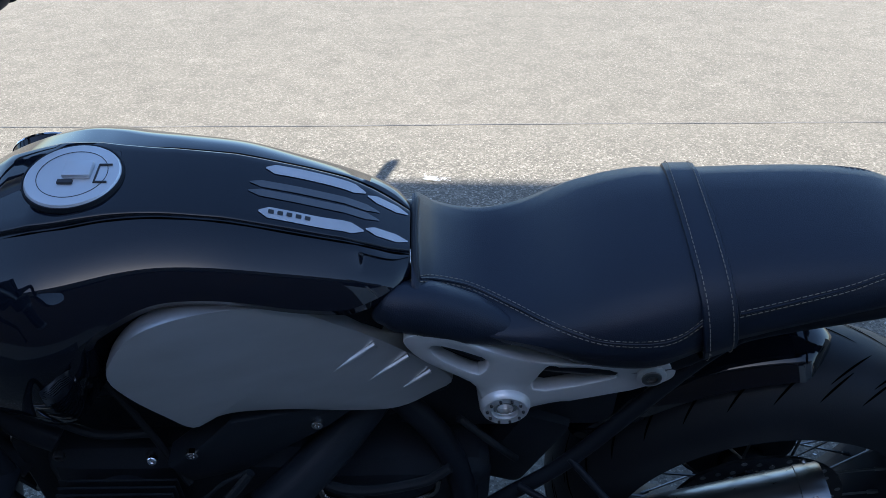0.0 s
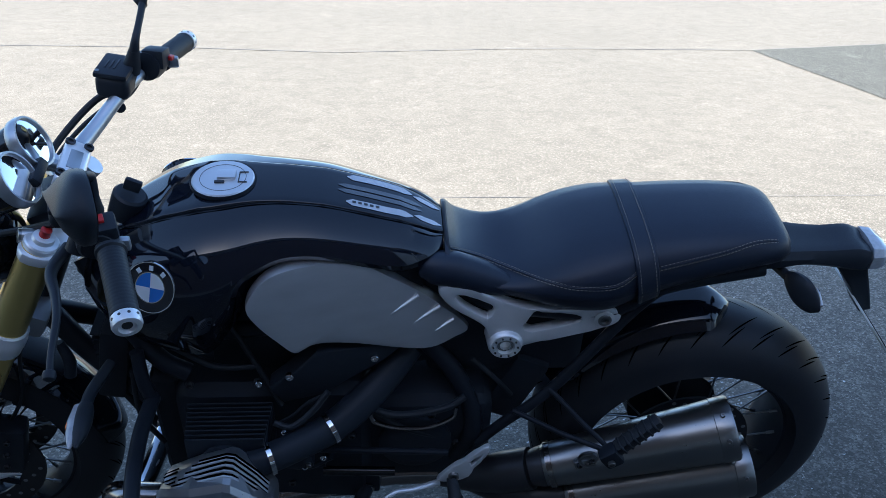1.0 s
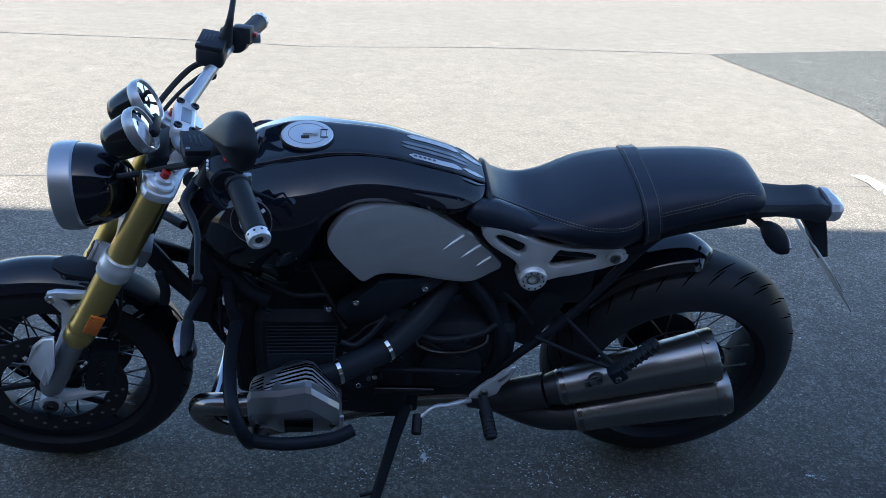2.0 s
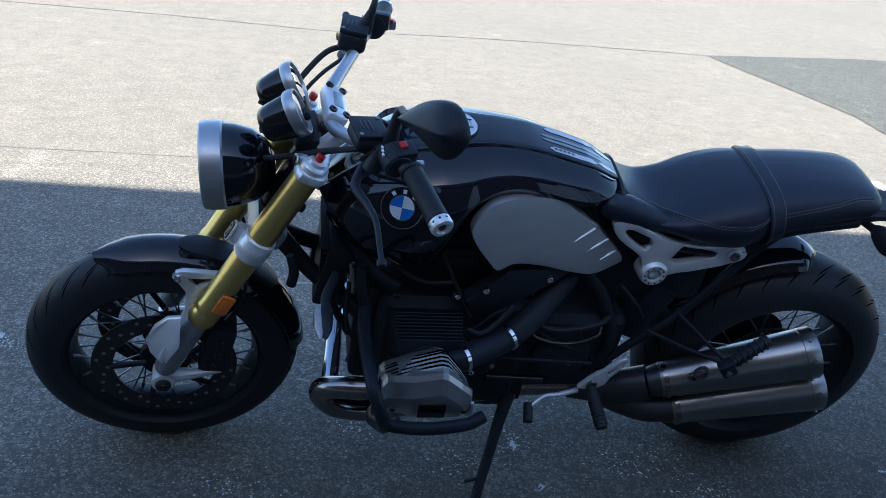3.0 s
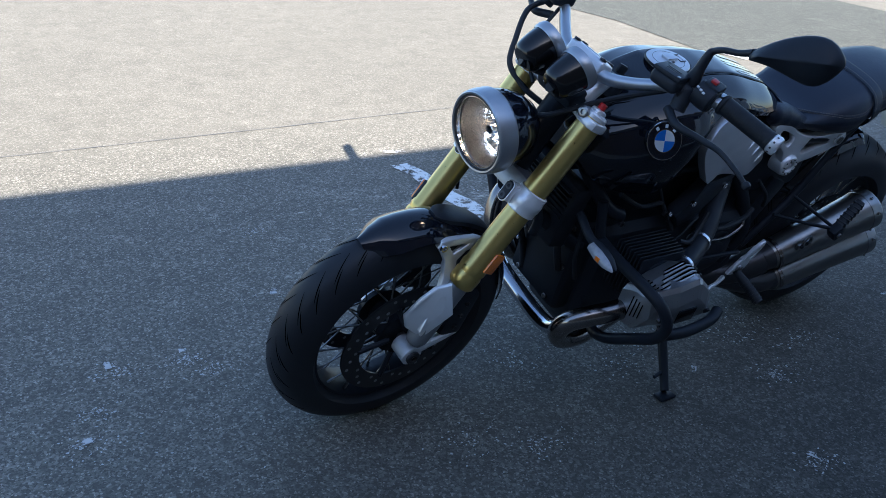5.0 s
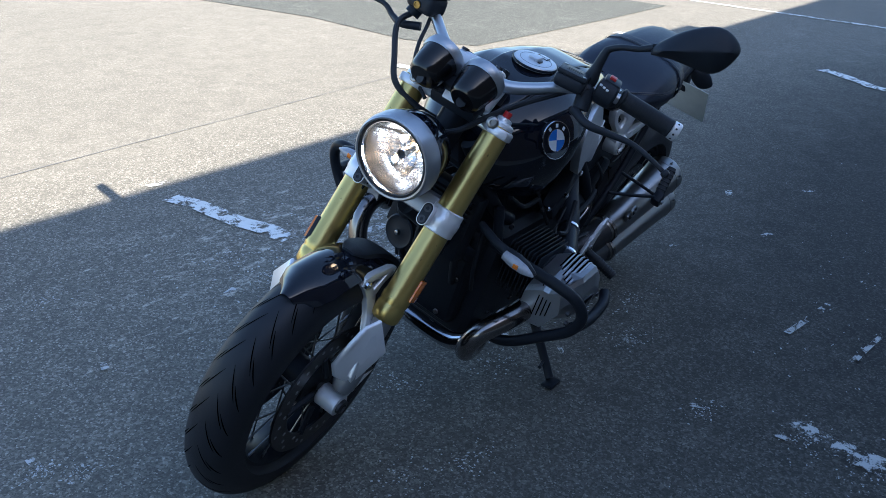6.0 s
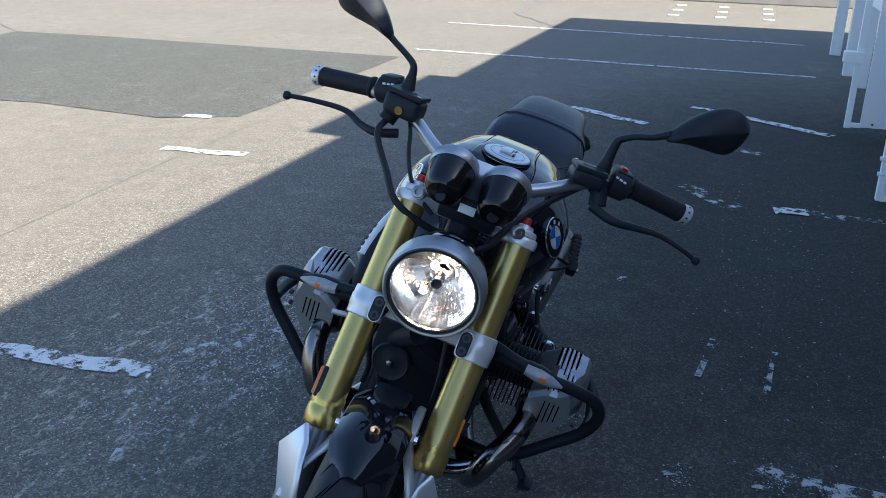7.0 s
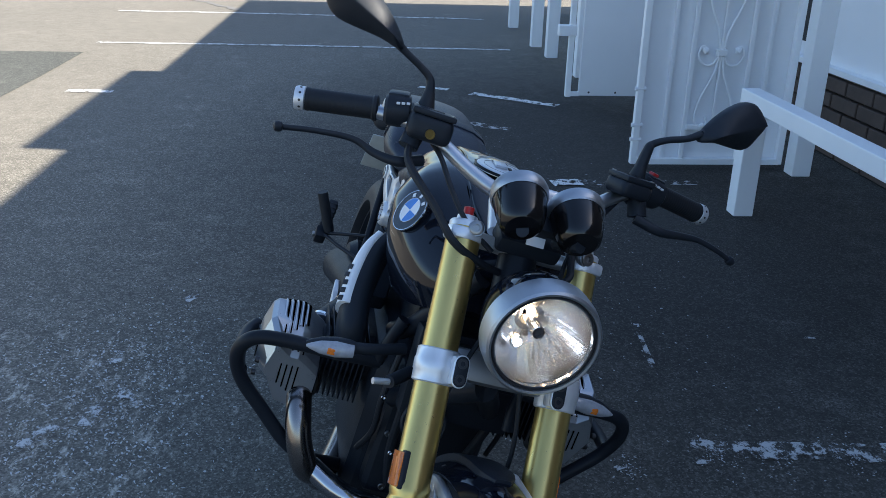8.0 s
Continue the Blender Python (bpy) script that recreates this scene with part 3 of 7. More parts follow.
def scroll(sy, sz, bm):
    """One S-shaped iron scroll with curled ends."""
    pts = [(0, sy * 0.012, sz * 0.02), (0, sy * 0.03, sz * 0.12), (0, sy * 0.085, sz * 0.25), (0, sy * 0.105, sz * 0.36), (0, sy * 0.075, sz * 0.42), (0, sy * 0.035, sz * 0.39), (0, sy * 0.045, sz * 0.35)]
    return tube([V(-0.008, CY + p[1], CZ + p[2]) for p in pts], 0.007, 8, 6, bm=bm)


def curl(sy, bm):
    pts = [(sy * 0.012, -0.01), (sy * 0.04, -0.06), (sy * 0.09, -0.065), (sy * 0.125, -0.02), (sy * 0.11, 0.03), (sy * 0.075, 0.02)]
    return tube([V(-0.008, CY + a, CZ + b) for a, b in pts], 0.0065, 8, 6, bm=bm)


def wisp(sy, sz, bm):
    return tube([V(-0.008, CY + sy * 0.008, CZ + sz * 0.02), V(-0.008, CY + sy * 0.02, CZ + sz * 0.10), V(-0.008, CY + sy * 0.05, CZ + sz * 0.17)], (0.006, 0.005, 0.003), 8, 6, bm=bm)


for sy in (-1, 1):
    for sz in (-1, 1):
        gate_part("scroll", scroll(sy, sz, bmesh.new()))
        gate_part("scroll_wisp", wisp(sy, sz, bmesh.new()))
        gate_part("leaf", turned([(-0.022, 0.003), (-0.008, 0.018), (0.008, 0.014), (0.022, 0.003)], V(-0.012, CY + sy * 0.06, CZ + sz * 0.40), (0, sy, 0.4 * sz), 8))
    gate_part("curl", curl(sy, bmesh.new()))
    gate_part("leaf", turned([(-0.022, 0.003), (-0.006, 0.018), (0.010, 0.014), (0.024, 0.003)], V(-0.012, CY + sy * 0.09, CZ + 0.01), (0, sy, 0.9), 8))
gate_part("spine", block((0.012, 0.012, 0.80), Matrix.Translation((-0.008, CY, CZ)), 0.003), smooth=False)
gate_part("collar", block((0.03, 0.055, 0.035), Matrix.Translation((-0.010, CY, CZ)), 0.006), smooth=False)
gate_part("collar", block((0.032, 0.062, 0.010), Matrix.Translation((-0.010, CY, CZ + 0.012)), 0.003), smooth=False)
for z in (0.14, 0.42, 0.22):
    gate_part("hinge", tube([V(-0.01, 0.03, z), V(-0.01, -0.03, z)], 0.012, 10, smooth_line=False), "clad", "small white hinge")

# kerb and low wall at the yard's far end
kerb = thing("kerb", block((0.25, 30, 0.16), Matrix.Translation((15.6, -6, 0.08)), 0.02), M["concrete"], "grey concrete kerb at the yard's far edge", "kerb", kind="structure", smooth=False)
thing("far_wall", block((0.3, 40, 0.9), Matrix.Translation((16.4, -6, 0.45)), 0.01), M["concrete"], "low weathered concrete wall beyond the yard", "wall", kind="structure", smooth=False)
for i in range(9):
    thing("painted_block", block((0.12, 0.16, 0.012), Matrix.Translation((12.7 + 0.9 * (i % 3), 1.6 - 0.7 * (i // 3), 0.006)), 0.003), M["wood_white"], "small white painted mark on the tarmac", "road marking", group="small white marks", kind="structure", smooth=False)
for n, (x, z) in enumerate(bricks_at):
    ob = new("brick", brick_mesh)
    ob.location = (x, HY + 0.0, z)
    ob.parent = house


# ---- the motorcycle ----
# x runs to the rear from the rear tyre's contact, y to the rider's right
BIKE = Matrix.Translation((0.7953, 1.3195, 0.003)) @ pose(0, 0, 0, 0, 0, 3.02) @ pose(0, 0, 0, 16.69, 0, 0)
RAKE = radians(25.5)
PIVOT = V(-1.5785, 0, 0)
HEAD = V(math.sin(RAKE), 0, math.cos(RAKE))
STEER = Matrix.Translation(PIVOT) @ Matrix.Rotation(radians(4.35), 4, HEAD) @ Matrix.Translation(-PIVOT)
bike = tagged(new("motorcycle"), "black roadster motorcycle with gold forks leaning on its side stand", "motorcycle")
bike.matrix_world = BIKE


def body(name, bm, material, label="", smooth=True):
    return part(name, bm, M[material], bike, label, smooth)


def steered(name, bm, material, label="", smooth=True):
    ob = part(name, bm, M[material], bike, label, smooth)
    ob.matrix_local = STEER
    return ob


def sub(name, bm, material, parent, label="", smooth=True):
    return part(name, bm, M[material], parent, label, smooth)


def bolt(parent, at, way, r=0.007, material="steel", name="bolt"):
    return sub(name, turned([(-0.004, r), (0.003, r), (0.004, r * 0.85), (0.004, r * 0.55), (0.001, r * 0.5)], at, way, 14), material, parent)


# ---- wheels
def tyre_profile(radius, width, rim):
    rows = []
    for i in range(29):
        a = math.pi * (i / 28 - 0.5)
        rows.append((width / 2 * math.sin(a), rim + (radius - rim) * max(0, math.cos(a)) ** 0.72))
    rows += [(width * 0.36, rim - 0.012), (-width * 0.36, rim - 0.012)]
    return rows


def tread_grooves(centre, radius, width, rim, count, seed):
    """Dark slanted sipes, slightly sunk strips that follow the tyre's crown."""
    bm = bmesh.new()
    c = Vector(centre)

    def on(ang, a):
        r = rim + (radius - rim) * max(0, math.cos(a)) ** 0.72 + 0.0006
        return c + V(r * math.cos(ang), width / 2 * math.sin(a), r * math.sin(ang))

    for i in range(count):
        base = 2 * math.pi * i / count
        for side in (-1, 1):
            for a0, a1, sweep, off in ((0.10, 0.66, 0.22, 0.0), (0.45, 0.95, 0.16, 0.11)):
                prev = None
                for k in range(6):
                    f = k / 5
                    a = side * (a0 + (a1 - a0) * f)
                    ang = base + off + sweep * f + (0.5 * math.pi / count if side > 0 else 0)
                    w = 0.017 * (1 - (2 * f - 1) ** 2 * 0.75)
                    pair = (bm.verts.new(on(ang, a)), bm.verts.new(on(ang + w, a)))
                    if prev:
                        bm.faces.new((prev[0], prev[1], pair[1], pair[0]))
                    prev = pair
    return bm


def disc(centre, y, outer, inner, parent):
    """A drilled brake disc."""
    c = Vector(centre) + V(0, y, 0)
    ring = sub("brake_disc", ring_body([(-0.0025, inner), (-0.0025, outer), (0.0025, outer), (0.0025, inner)], c, (0, 1, 0), 72), "disc_dark", parent, "drilled dark steel brake disc")
    bm = bmesh.new()
    for i in range(36):
        a = 2 * math.pi * i / 36
        r = inner + (outer - inner) * (0.25, 0.5, 0.75)[i % 3]
        q = c + V(r * math.cos(a), 0, r * math.sin(a))
        turned([(-0.0031, 0.0045), (0.0031, 0.0045)], q, (0, 1, 0), 8, bm)
    tagged(sub("disc_holes", bm, "legs", parent), kind="stuff")
    bm = bmesh.new()
    for i in range(5):
        a = 2 * math.pi * (i + 0.3) / 5
        tube([c + V(0.04 * math.cos(a), 0, 0.04 * math.sin(a)), c + V((inner + 0.006) * math.cos(a + 0.25), 0, (inner + 0.006) * math.sin(a + 0.25))], 0.007, 8, bm=bm, smooth_line=False)
    sub("disc_carrier", bm, "frame_black", parent)
    return ring


def wheel(name, centre, radius, width, steer):
    c = Vector(centre)
    add = steered if steer else body
    w = width * 0.40
    rim = add(name, ring_body([(-w, 0.228), (-w * 0.9, 0.205), (-w * 0.4, 0.196), (0, 0.192), (w * 0.4, 0.196), (w * 0.9, 0.205), (w, 0.228), (w * 0.9, 0.229), (w * 0.5, 0.208), (-w * 0.5, 0.208), (-w * 0.9, 0.229)], c, (0, 1, 0), 64), "frame_black", "black spoked wheel rim")
    part("tyre", ring_body(tyre_profile(radius, width, 0.222), c, (0, 1, 0), 96), M["tyre"], rim, "worn black rubber tyre with a road tread")
    tagged(sub("tread", tread_grooves(c, radius, width, 0.222, 30, 1), "groove", rim), kind="stuff")
    part("hub", turned([(-0.055, 0.03), (-0.05, 0.055), (-0.035, 0.058), (-0.03, 0.035), (0.03, 0.035), (0.035, 0.058), (0.05, 0.055), (0.055, 0.03)], c, (0, 1, 0)), M["frame_black"], rim)
    for i in range(36):
        a = 2 * math.pi * i / 36
        side = 1 if i % 2 else -1
        b = a + (0.55 if (i // 2) % 2 else -0.55)
        p0 = c + V(0.054 * math.cos(b), side * 0.042, 0.054 * math.sin(b))
        p1 = c + V(0.200 * math.cos(a), side * w * 0.6, 0.200 * math.sin(a))
        bm = tube([p0, p1], 0.0021, 6, smooth_line=False)
        tube([p0.lerp(p1, 0.9), p1], 0.0036, 6, bm=bm, smooth_line=False)
        part("spoke", bm, M["steel"], rim)
    return rim


M["disc_dark"] = surface("dark_disc_steel", (0.07, 0.07, 0.075), 0.35, metal=0.9)
M["stripe_pale"] = surface("pale_stripe", (0.42, 0.44, 0.48), 0.3, coat=0.6)
FW, RW = V(-1.478, 0, 0.30), V(-0.021, 0, 0.315)
front_wheel = wheel("front_wheel", FW, 0.30, 0.12, True)
rear_wheel = wheel("rear_wheel", RW, 0.315, 0.18, False)
for side in (-1, 1):
    disc(FW, side * 0.066, 0.158, 0.112, front_wheel)
disc(RW, -0.06, 0.132, 0.10, rear_wheel)
sub("final_drive", turned([(0.02, 0.06), (0.04, 0.095), (0.09, 0.1), (0.11, 0.085), (0.12, 0.04)], RW, (0, 1, 0)), "engine", rear_wheel, "black final drive housing")

# ---- tank
TANK = [  # x, half width, height of the widest line, ridge, foot, tuck under the widest line
    (-1.135, 0.070, 0.770, 0.805, 0.735, 0.0), (-1.10, 0.116, 0.772, 0.842, 0.71, 0.0), (-1.05, 0.150, 0.792, 0.878, 0.69, 0.0), (-0.99, 0.172, 0.818, 0.908, 0.68, 0.0),
    (-0.93, 0.181, 0.832, 0.924, 0.68, 0.0), (-0.885, 0.172, 0.842, 0.928, 0.735, 0.004), (-0.845, 0.151, 0.860, 0.928, 0.785, 0.018), (-0.795, 0.133, 0.874, 0.926, 0.812, 0.022),
    (-0.73, 0.126, 0.870, 0.918, 0.812, 0.022), (-0.662, 0.120, 0.850, 0.900, 0.798, 0.020), (-0.610, 0.112, 0.838, 0.884, 0.792, 0.016), (-0.580, 0.100, 0.838, 0.870, 0.805, 0.008), (-0.556, 0.082, 0.839, 0.856, 0.824, 0.0), (-0.538, 0.056, 0.838, 0.846, 0.830, 0.0)]


def ring_of(half, x):
    return [V(x, -p[0], p[1]) for p in half] + [V(x, p[0], p[1]) for p in reversed(half[:-1])]


def tank_half(x):
    xs = [r[0] for r in TANK]
    hw, zw, zr, foot, tuck = [float(np.interp(x, xs, [r[j] for r in TANK])) for j in range(1, 6)]
    d = zr - zw
    yr = min(0.047, hw * 0.5)
    low = [(hw * 0.80 - tuck, foot), (hw * 0.93 - tuck, foot + 0.35 * (zw - foot)), (hw - tuck * 0.9, zw - 0.3 * (zw - foot) * (1 if tuck < 0.01 else 0.5)), (hw - tuck * 0.25, zw - 0.012)]
    up = [(hw, zw), (hw * 0.975, zw + 0.10 * d), (hw * 0.90, zw + 0.38 * d), (hw * 0.77, zw + 0.65 * d), (hw * 0.58, zw + 0.86 * d), (yr + 0.012, zw + 0.94 * d), (yr + 0.003, zr - 0.001), (yr - 0.003, zr - 0.002), (yr - 0.012, zr - 0.003), (yr * 0.4, zr), (0.0, zr + 0.001)]
    return low + up


def smooth_rows(rows, count):
    """More rows between those given, on smooth lines."""
    cols = [spline([r[i] for r in rows], count) for i in range(len(rows[0]))]
    return [[c[k] for c in cols] for k in range(len(cols[0]))]


def loft_body(rows, count=4):
    bm = bmesh.new()
    skin(bm, smooth_rows(rows, count))
    return bm


tank = body("fuel_tank", loft_body([ring_of(tank_half(r[0]), r[0]) for r in TANK], 6), "paint", "glossy black fuel tank")


def tank_top(x, y):
    """The tank's upper skin at (x, y)."""
    half = tank_half(x)[4:]
    return float(np.interp(-abs(y), [-p[0] for p in half], [p[1] for p in half]))


DECK = [(-1.075, 0.040), (-1.03, 0.060), (-0.98, 0.068), (-0.93, 0.069), (-0.893, 0.066), (-0.85, 0.058), (-0.80, 0.054), (-0.70, 0.053), (-0.62, 0.051), (-0.57, 0.044), (-0.538, 0.034)]


def deck_top(x, y):
    """The raised deck's skin at (x, y)."""
    return float(np.interp(x, [r[0] for r in TANK], [r[3] for r in TANK])) + 0.0035 - 0.55 * y * y


def deck_rows(grow, lift, drop):
    line = spline([(x, w, 0) for x, w in DECK], 6)
    rows = []
    for q in line:
        w = q.y + grow
        edge = tank_top(q.x, w) - drop
        half = [(w, edge), (w - 0.0004, deck_top(q.x, w) - 0.0022 + lift), (w - 0.0016, deck_top(q.x, w) - 0.0006 + lift), (w - 0.004, deck_top(q.x, w - 0.004) + lift)] + [(w * f, deck_top(q.x, w * f) + lift) for f in (0.75, 0.5, 0.25, 0.0)]
        rows.append([V(q.x, -a, b) for a, b in half] + [V(q.x, a, b) for a, b in reversed(half[:-1])])
    bm = bmesh.new()
    skin(bm, rows, closed=False, caps=False)
    return bm


sub("tank_deck", deck_rows(0.0, 0.0, 0.004), "paint", tank, "glossy black raised deck along the tank")
for side in (-1, 1):
    line = spline([(x, side * (w + 0.0028), 0) for x, w in DECK], 6)
    sub("deck_joint", tube([V(q.x, q.y, tank_top(q.x, q.y) + 0.0001) for q in line], 0.0013, 6, smooth_line=False), "groove", tank)

# filler cap
CAP = V(-0.897, -0.002, 0.9325)
cap = sub("filler_cap", turned([(-0.004, 0.051), (0.002, 0.051), (0.0045, 0.049), (0.005, 0.046)], CAP, (0, 0, 1), 56), "cap", tank, "round silver fuel filler cap")
sub("cap_ring", ring_body([(0.0, 0.0512), (0.003, 0.0514), (0.003, 0.0528), (-0.002, 0.0540)], CAP, (0, 0, 1), 56), "frame_black", tank)
bm = ring_body([(0.0046, 0.0365), (0.0054, 0.0367), (0.0054, 0.0374), (0.0046, 0.0376)], CAP, (0, 0, 1), 56)
sub("cap_groove", bm, "dark_alu", tank)
sub("cap_flap", block((0.030, 0.024, 0.006), Matrix.Translation(CAP + V(0.006, 0.004, 0.008)), 0.002), "cap", tank)
sub("keyhole", block((0.016, 0.006, 0.004), Matrix.Translation(CAP + V(-0.004, -0.014, 0.0062)), 0.001), "dark_alu", tank)
bm = block((0.0018, 0.030, 0.002), Matrix.Translation(CAP + V(0.026, 0.0, 0.0052)), 0.0005)
block((0.014, 0.0018, 0.002), Matrix.Translation(CAP + V(0.033, -0.014, 0.006)), 0.0005, bm)
block((0.014, 0.0018, 0.002), Matrix.Translation(CAP + V(0.033, 0.014, 0.006)), 0.0005, bm)
sub("cap_lines", bm, "dark_alu", tank)


def on_tank(points, width, lift=0.0010, ends=0.3):
    """A strip lying on the tank's skin along (x, y) points, narrowing at its ends."""
    line = spline([(x, y, 0) for x, y in points], 10)
    bm = bmesh.new()
    prev = None
    for i, q in enumerate(line):
        d = (line[min(i + 1, len(line) - 1)] - line[max(i - 1, 0)]).normalized()
        s = V(-d.y, d.x, 0)
        f = i / (len(line) - 1)
        w = width / 2 * min(1, 0.15 + f / ends, 0.15 + (1 - f) / ends)
        row = []
        for k in (-1, -0.33, 0.33, 1):
            p = q + s * w * k
            row.append(bm.verts.new((p.x, p.y, max(tank_top(p.x, p.y), deck_top(p.x, p.y)) + lift)))
        if prev:
            for a in range(3):
                bm.faces.new((prev[a], prev[a + 1], row[a + 1], row[a]))
        prev = row
    return bm


for side in (-1, 1):
    sub("stripe", on_tank([(-0.698, side * 0.035), (-0.665, side * 0.0355), (-0.63, side * 0.035), (-0.588, side * 0.031)], 0.016, ends=0.12), "stripe_pale", tank, "pale decorative stripe")
    sub("stripe", on_tank([(-0.586, side * 0.027), (-0.565, side * 0.025), (-0.540, side * 0.022)], 0.012, ends=0.3), "stripe_pale", tank, "pale decorative stripe")
    sub("stripe_grey", on_tank([(-0.712, side * 0.007), (-0.67, side * 0.0075), (-0.62, side * 0.0075), (-0.572, side * 0.0065)], 0.011, ends=0.12), "stripe_grey", tank, "grey decorative stripe")
bm = bmesh.new()
for k in range(5):
    x = -0.688 + 0.0095 * k
    merge(bm, on_tank([(x, -0.034), (x + 0.003, -0.034), (x + 0.006, -0.034)], 0.006, 0.0016, 0.01))
sub("lettering_bars", bm, "dial", tank)


def roundel(side):
    """A round badge with a dark ring and four coloured fields, laid on the tank's flank."""
    c, n = V(-0.997, side * 0.1555, 0.838), V(-0.27, side * 0.86, 0.43).normalized()
    badge = sub("badge", turned([(-0.006, 0.041), (0.004, 0.041), (0.006, 0.039), (0.0062, 0.03)], c, n, 40), "paint", tank, "round blue and white tank badge with a black rim")
    ring = ring_body([(0.0045, 0.0395), (0.0068, 0.0400), (0.0068, 0.0412), (0.0045, 0.0418)], c, n, 40)
    sub("badge_ring", ring, "chrome", tank)
    sub("badge_ring", ring_body([(0.006, 0.0235), (0.0072, 0.0238), (0.0072, 0.0248), (0.006, 0.025)], c, n, 40), "chrome", tank)
    w = n
    up = (V(0, 0, 1) - w * w.z).normalized()
    s = up.cross(w)
    for q in range(4):
        bm = bmesh.new()
        fan = [c + w * 0.0069]
        for k in range(9):
            a = math.pi / 2 * (q + k / 8)
            fan.append(c + w * 0.0069 + (s * math.cos(a) + up * math.sin(a)) * 0.0236)
        bm.faces.new([bm.verts.new(p) for p in fan])
        sub("badge_field", bm, "blue" if q % 2 else "white", tank)
    bm = bmesh.new()
    for a in (50, 90, 130):
        m = Matrix((s, up, w)).transposed().to_4x4()
        t = radians(a)
        pos = c + w * 0.0066 + (s * math.cos(t) + up * math.sin(t)) * 0.0315
        block((0.007, 0.008, 0.001), Matrix.Translation(pos) @ m @ Matrix.Rotation(t - math.pi / 2, 4, 'Z'), 0.0003, bm, 1)
    sub("badge_bars", bm, "white", tank)


roundel(-1)
roundel(1)

# ---- seat
SEAT = [  # x, half width, top, seam, foot
    (-0.536, 0.086, 0.846, 0.816, 0.78), (-0.528, 0.094, 0.842, 0.808, 0.772), (-0.503, 0.099, 0.815, 0.796, 0.766), (-0.452, 0.106, 0.793, 0.784, 0.758), (-0.40, 0.118, 0.801, 0.782, 0.748), (-0.33, 0.138, 0.835, 0.783, 0.737),
    (-0.26, 0.140, 0.858, 0.784, 0.735), (-0.20, 0.126, 0.867, 0.796, 0.755), (-0.12, 0.116, 0.875, 0.812, 0.780), (-0.045, 0.108, 0.877, 0.826, 0.797), (0.012, 0.098, 0.873, 0.834, 0.803), (0.044, 0.086, 0.864, 0.832, 0.805), (0.060, 0.066, 0.845, 0.824, 0.805)]


def seat_half(x, grow=0.0):
    xs = [r[0] for r in SEAT]
    hw, zt, zs, foot = [float(np.interp(x, xs, [r[j] for r in SEAT])) for j in range(1, 5)]
    hw, zt = hw + grow, zt + grow
    d = zt - zs
    return [(hw * 0.72, foot), (hw * 0.88, foot + 0.25 * (zs - foot)), (hw * 0.965, foot + 0.65 * (zs - foot)), (hw * 0.985, zs - 0.004), (hw, zs), (hw * 0.99, zs + 0.20 * d), (hw * 0.95, zs + 0.50 * d), (hw * 0.84, zs + 0.76 * d), (hw * 0.62, zs + 0.92 * d), (hw * 0.32, zs + 0.985 * d), (0.0, zt)]


seat = body("seat", loft_body([ring_of(seat_half(r[0]), r[0]) for r in SEAT], 6), "leather", "black leather seat with pale stitching")
# a thin black hoop drawn for the dark gap between tank and seat
sub("seat_gap", tube([(-0.529, -0.103, 0.785), (-0.529, -0.097, 0.808), (-0.530, -0.075, 0.829), (-0.532, -0.045, 0.842), (-0.533, 0, 0.845), (-0.532, 0.045, 0.842), (-0.530, 0.075, 0.829), (-0.529, 0.097, 0.808), (-0.529, 0.103, 0.785)], 0.0045, 10), "rubber", seat)
for side in (-1, 1):
    low = 0.0 if side < 0 else 0.024
    sub("seat_nose", tube([(-0.580, side * 0.083, 0.812 - low), (-0.574, side * 0.084, 0.811 - low), (-0.558, side * 0.082, 0.810 - low), (-0.52, side * 0.078, 0.800 - low), (-0.47, side * 0.080, 0.783 - low), (-0.42, side * 0.09, 0.772 - low)], (0.004, 0.018, 0.028, 0.033, 0.030, 0.016), 18, 6), "leather", seat)


def stitches(points, step=0.0068, length=0.0045, r=0.00052):
    """Short threads in a row along a line."""
    line = spline(points, 14)
    bm = bmesh.new()
    run, nxt = 0.0, 0.0
    for a, b in zip(line, line[1:]):
        d = (b - a).length
        while nxt < run + d and d > 0:
            p = a.lerp(b, (nxt - run) / d)
            q = p + (b - a).normalized() * length
            tube([p, q], r, 5, bm=bm, smooth_line=False)
            nxt += step
        run += d
    return bm


def seam_line(rows, lift, side):
    """A line on the seat's skin: rows (x, place along the half section)."""
    pts = []
    for x, k in rows:
        h = seat_half(x, lift)
        i = int(k)
        f = k - i
        pts.append(V(x, side * (h[i][0] * (1 - f) + h[i + 1][0] * f), h[i][1] * (1 - f) + h[i + 1][1] * f))
    return pts


FRONT_SEAM = [(-0.526, 7.7), (-0.510, 8.3), (-0.47, 8.65), (-0.426, 8.05), (-0.39, 7.15), (-0.355, 6.2), (-0.321, 5.65), (-0.272, 5.4), (-0.245, 5.5), (-0.222, 6.0)]
REAR_SEAM = [(-0.182, 5.9), (-0.128, 6.0), (-0.066, 6.3), (-0.02, 6.8), (0.02, 6.8), (0.05, 6.4)]
for side in (-1, 1):
    for rows in (FRONT_SEAM if side < 0 else FRONT_SEAM[5:], REAR_SEAM):
        for k in (-0.17, 0.17):
            sub("stitching", stitches(seam_line([(x, q + k) for x, q in rows], 0.0010, side)), "thread", seat, "pale seat stitching")
        sub("piping", tube(seam_line(rows, 0.0002, side), 0.0016, 6), "leather", seat)

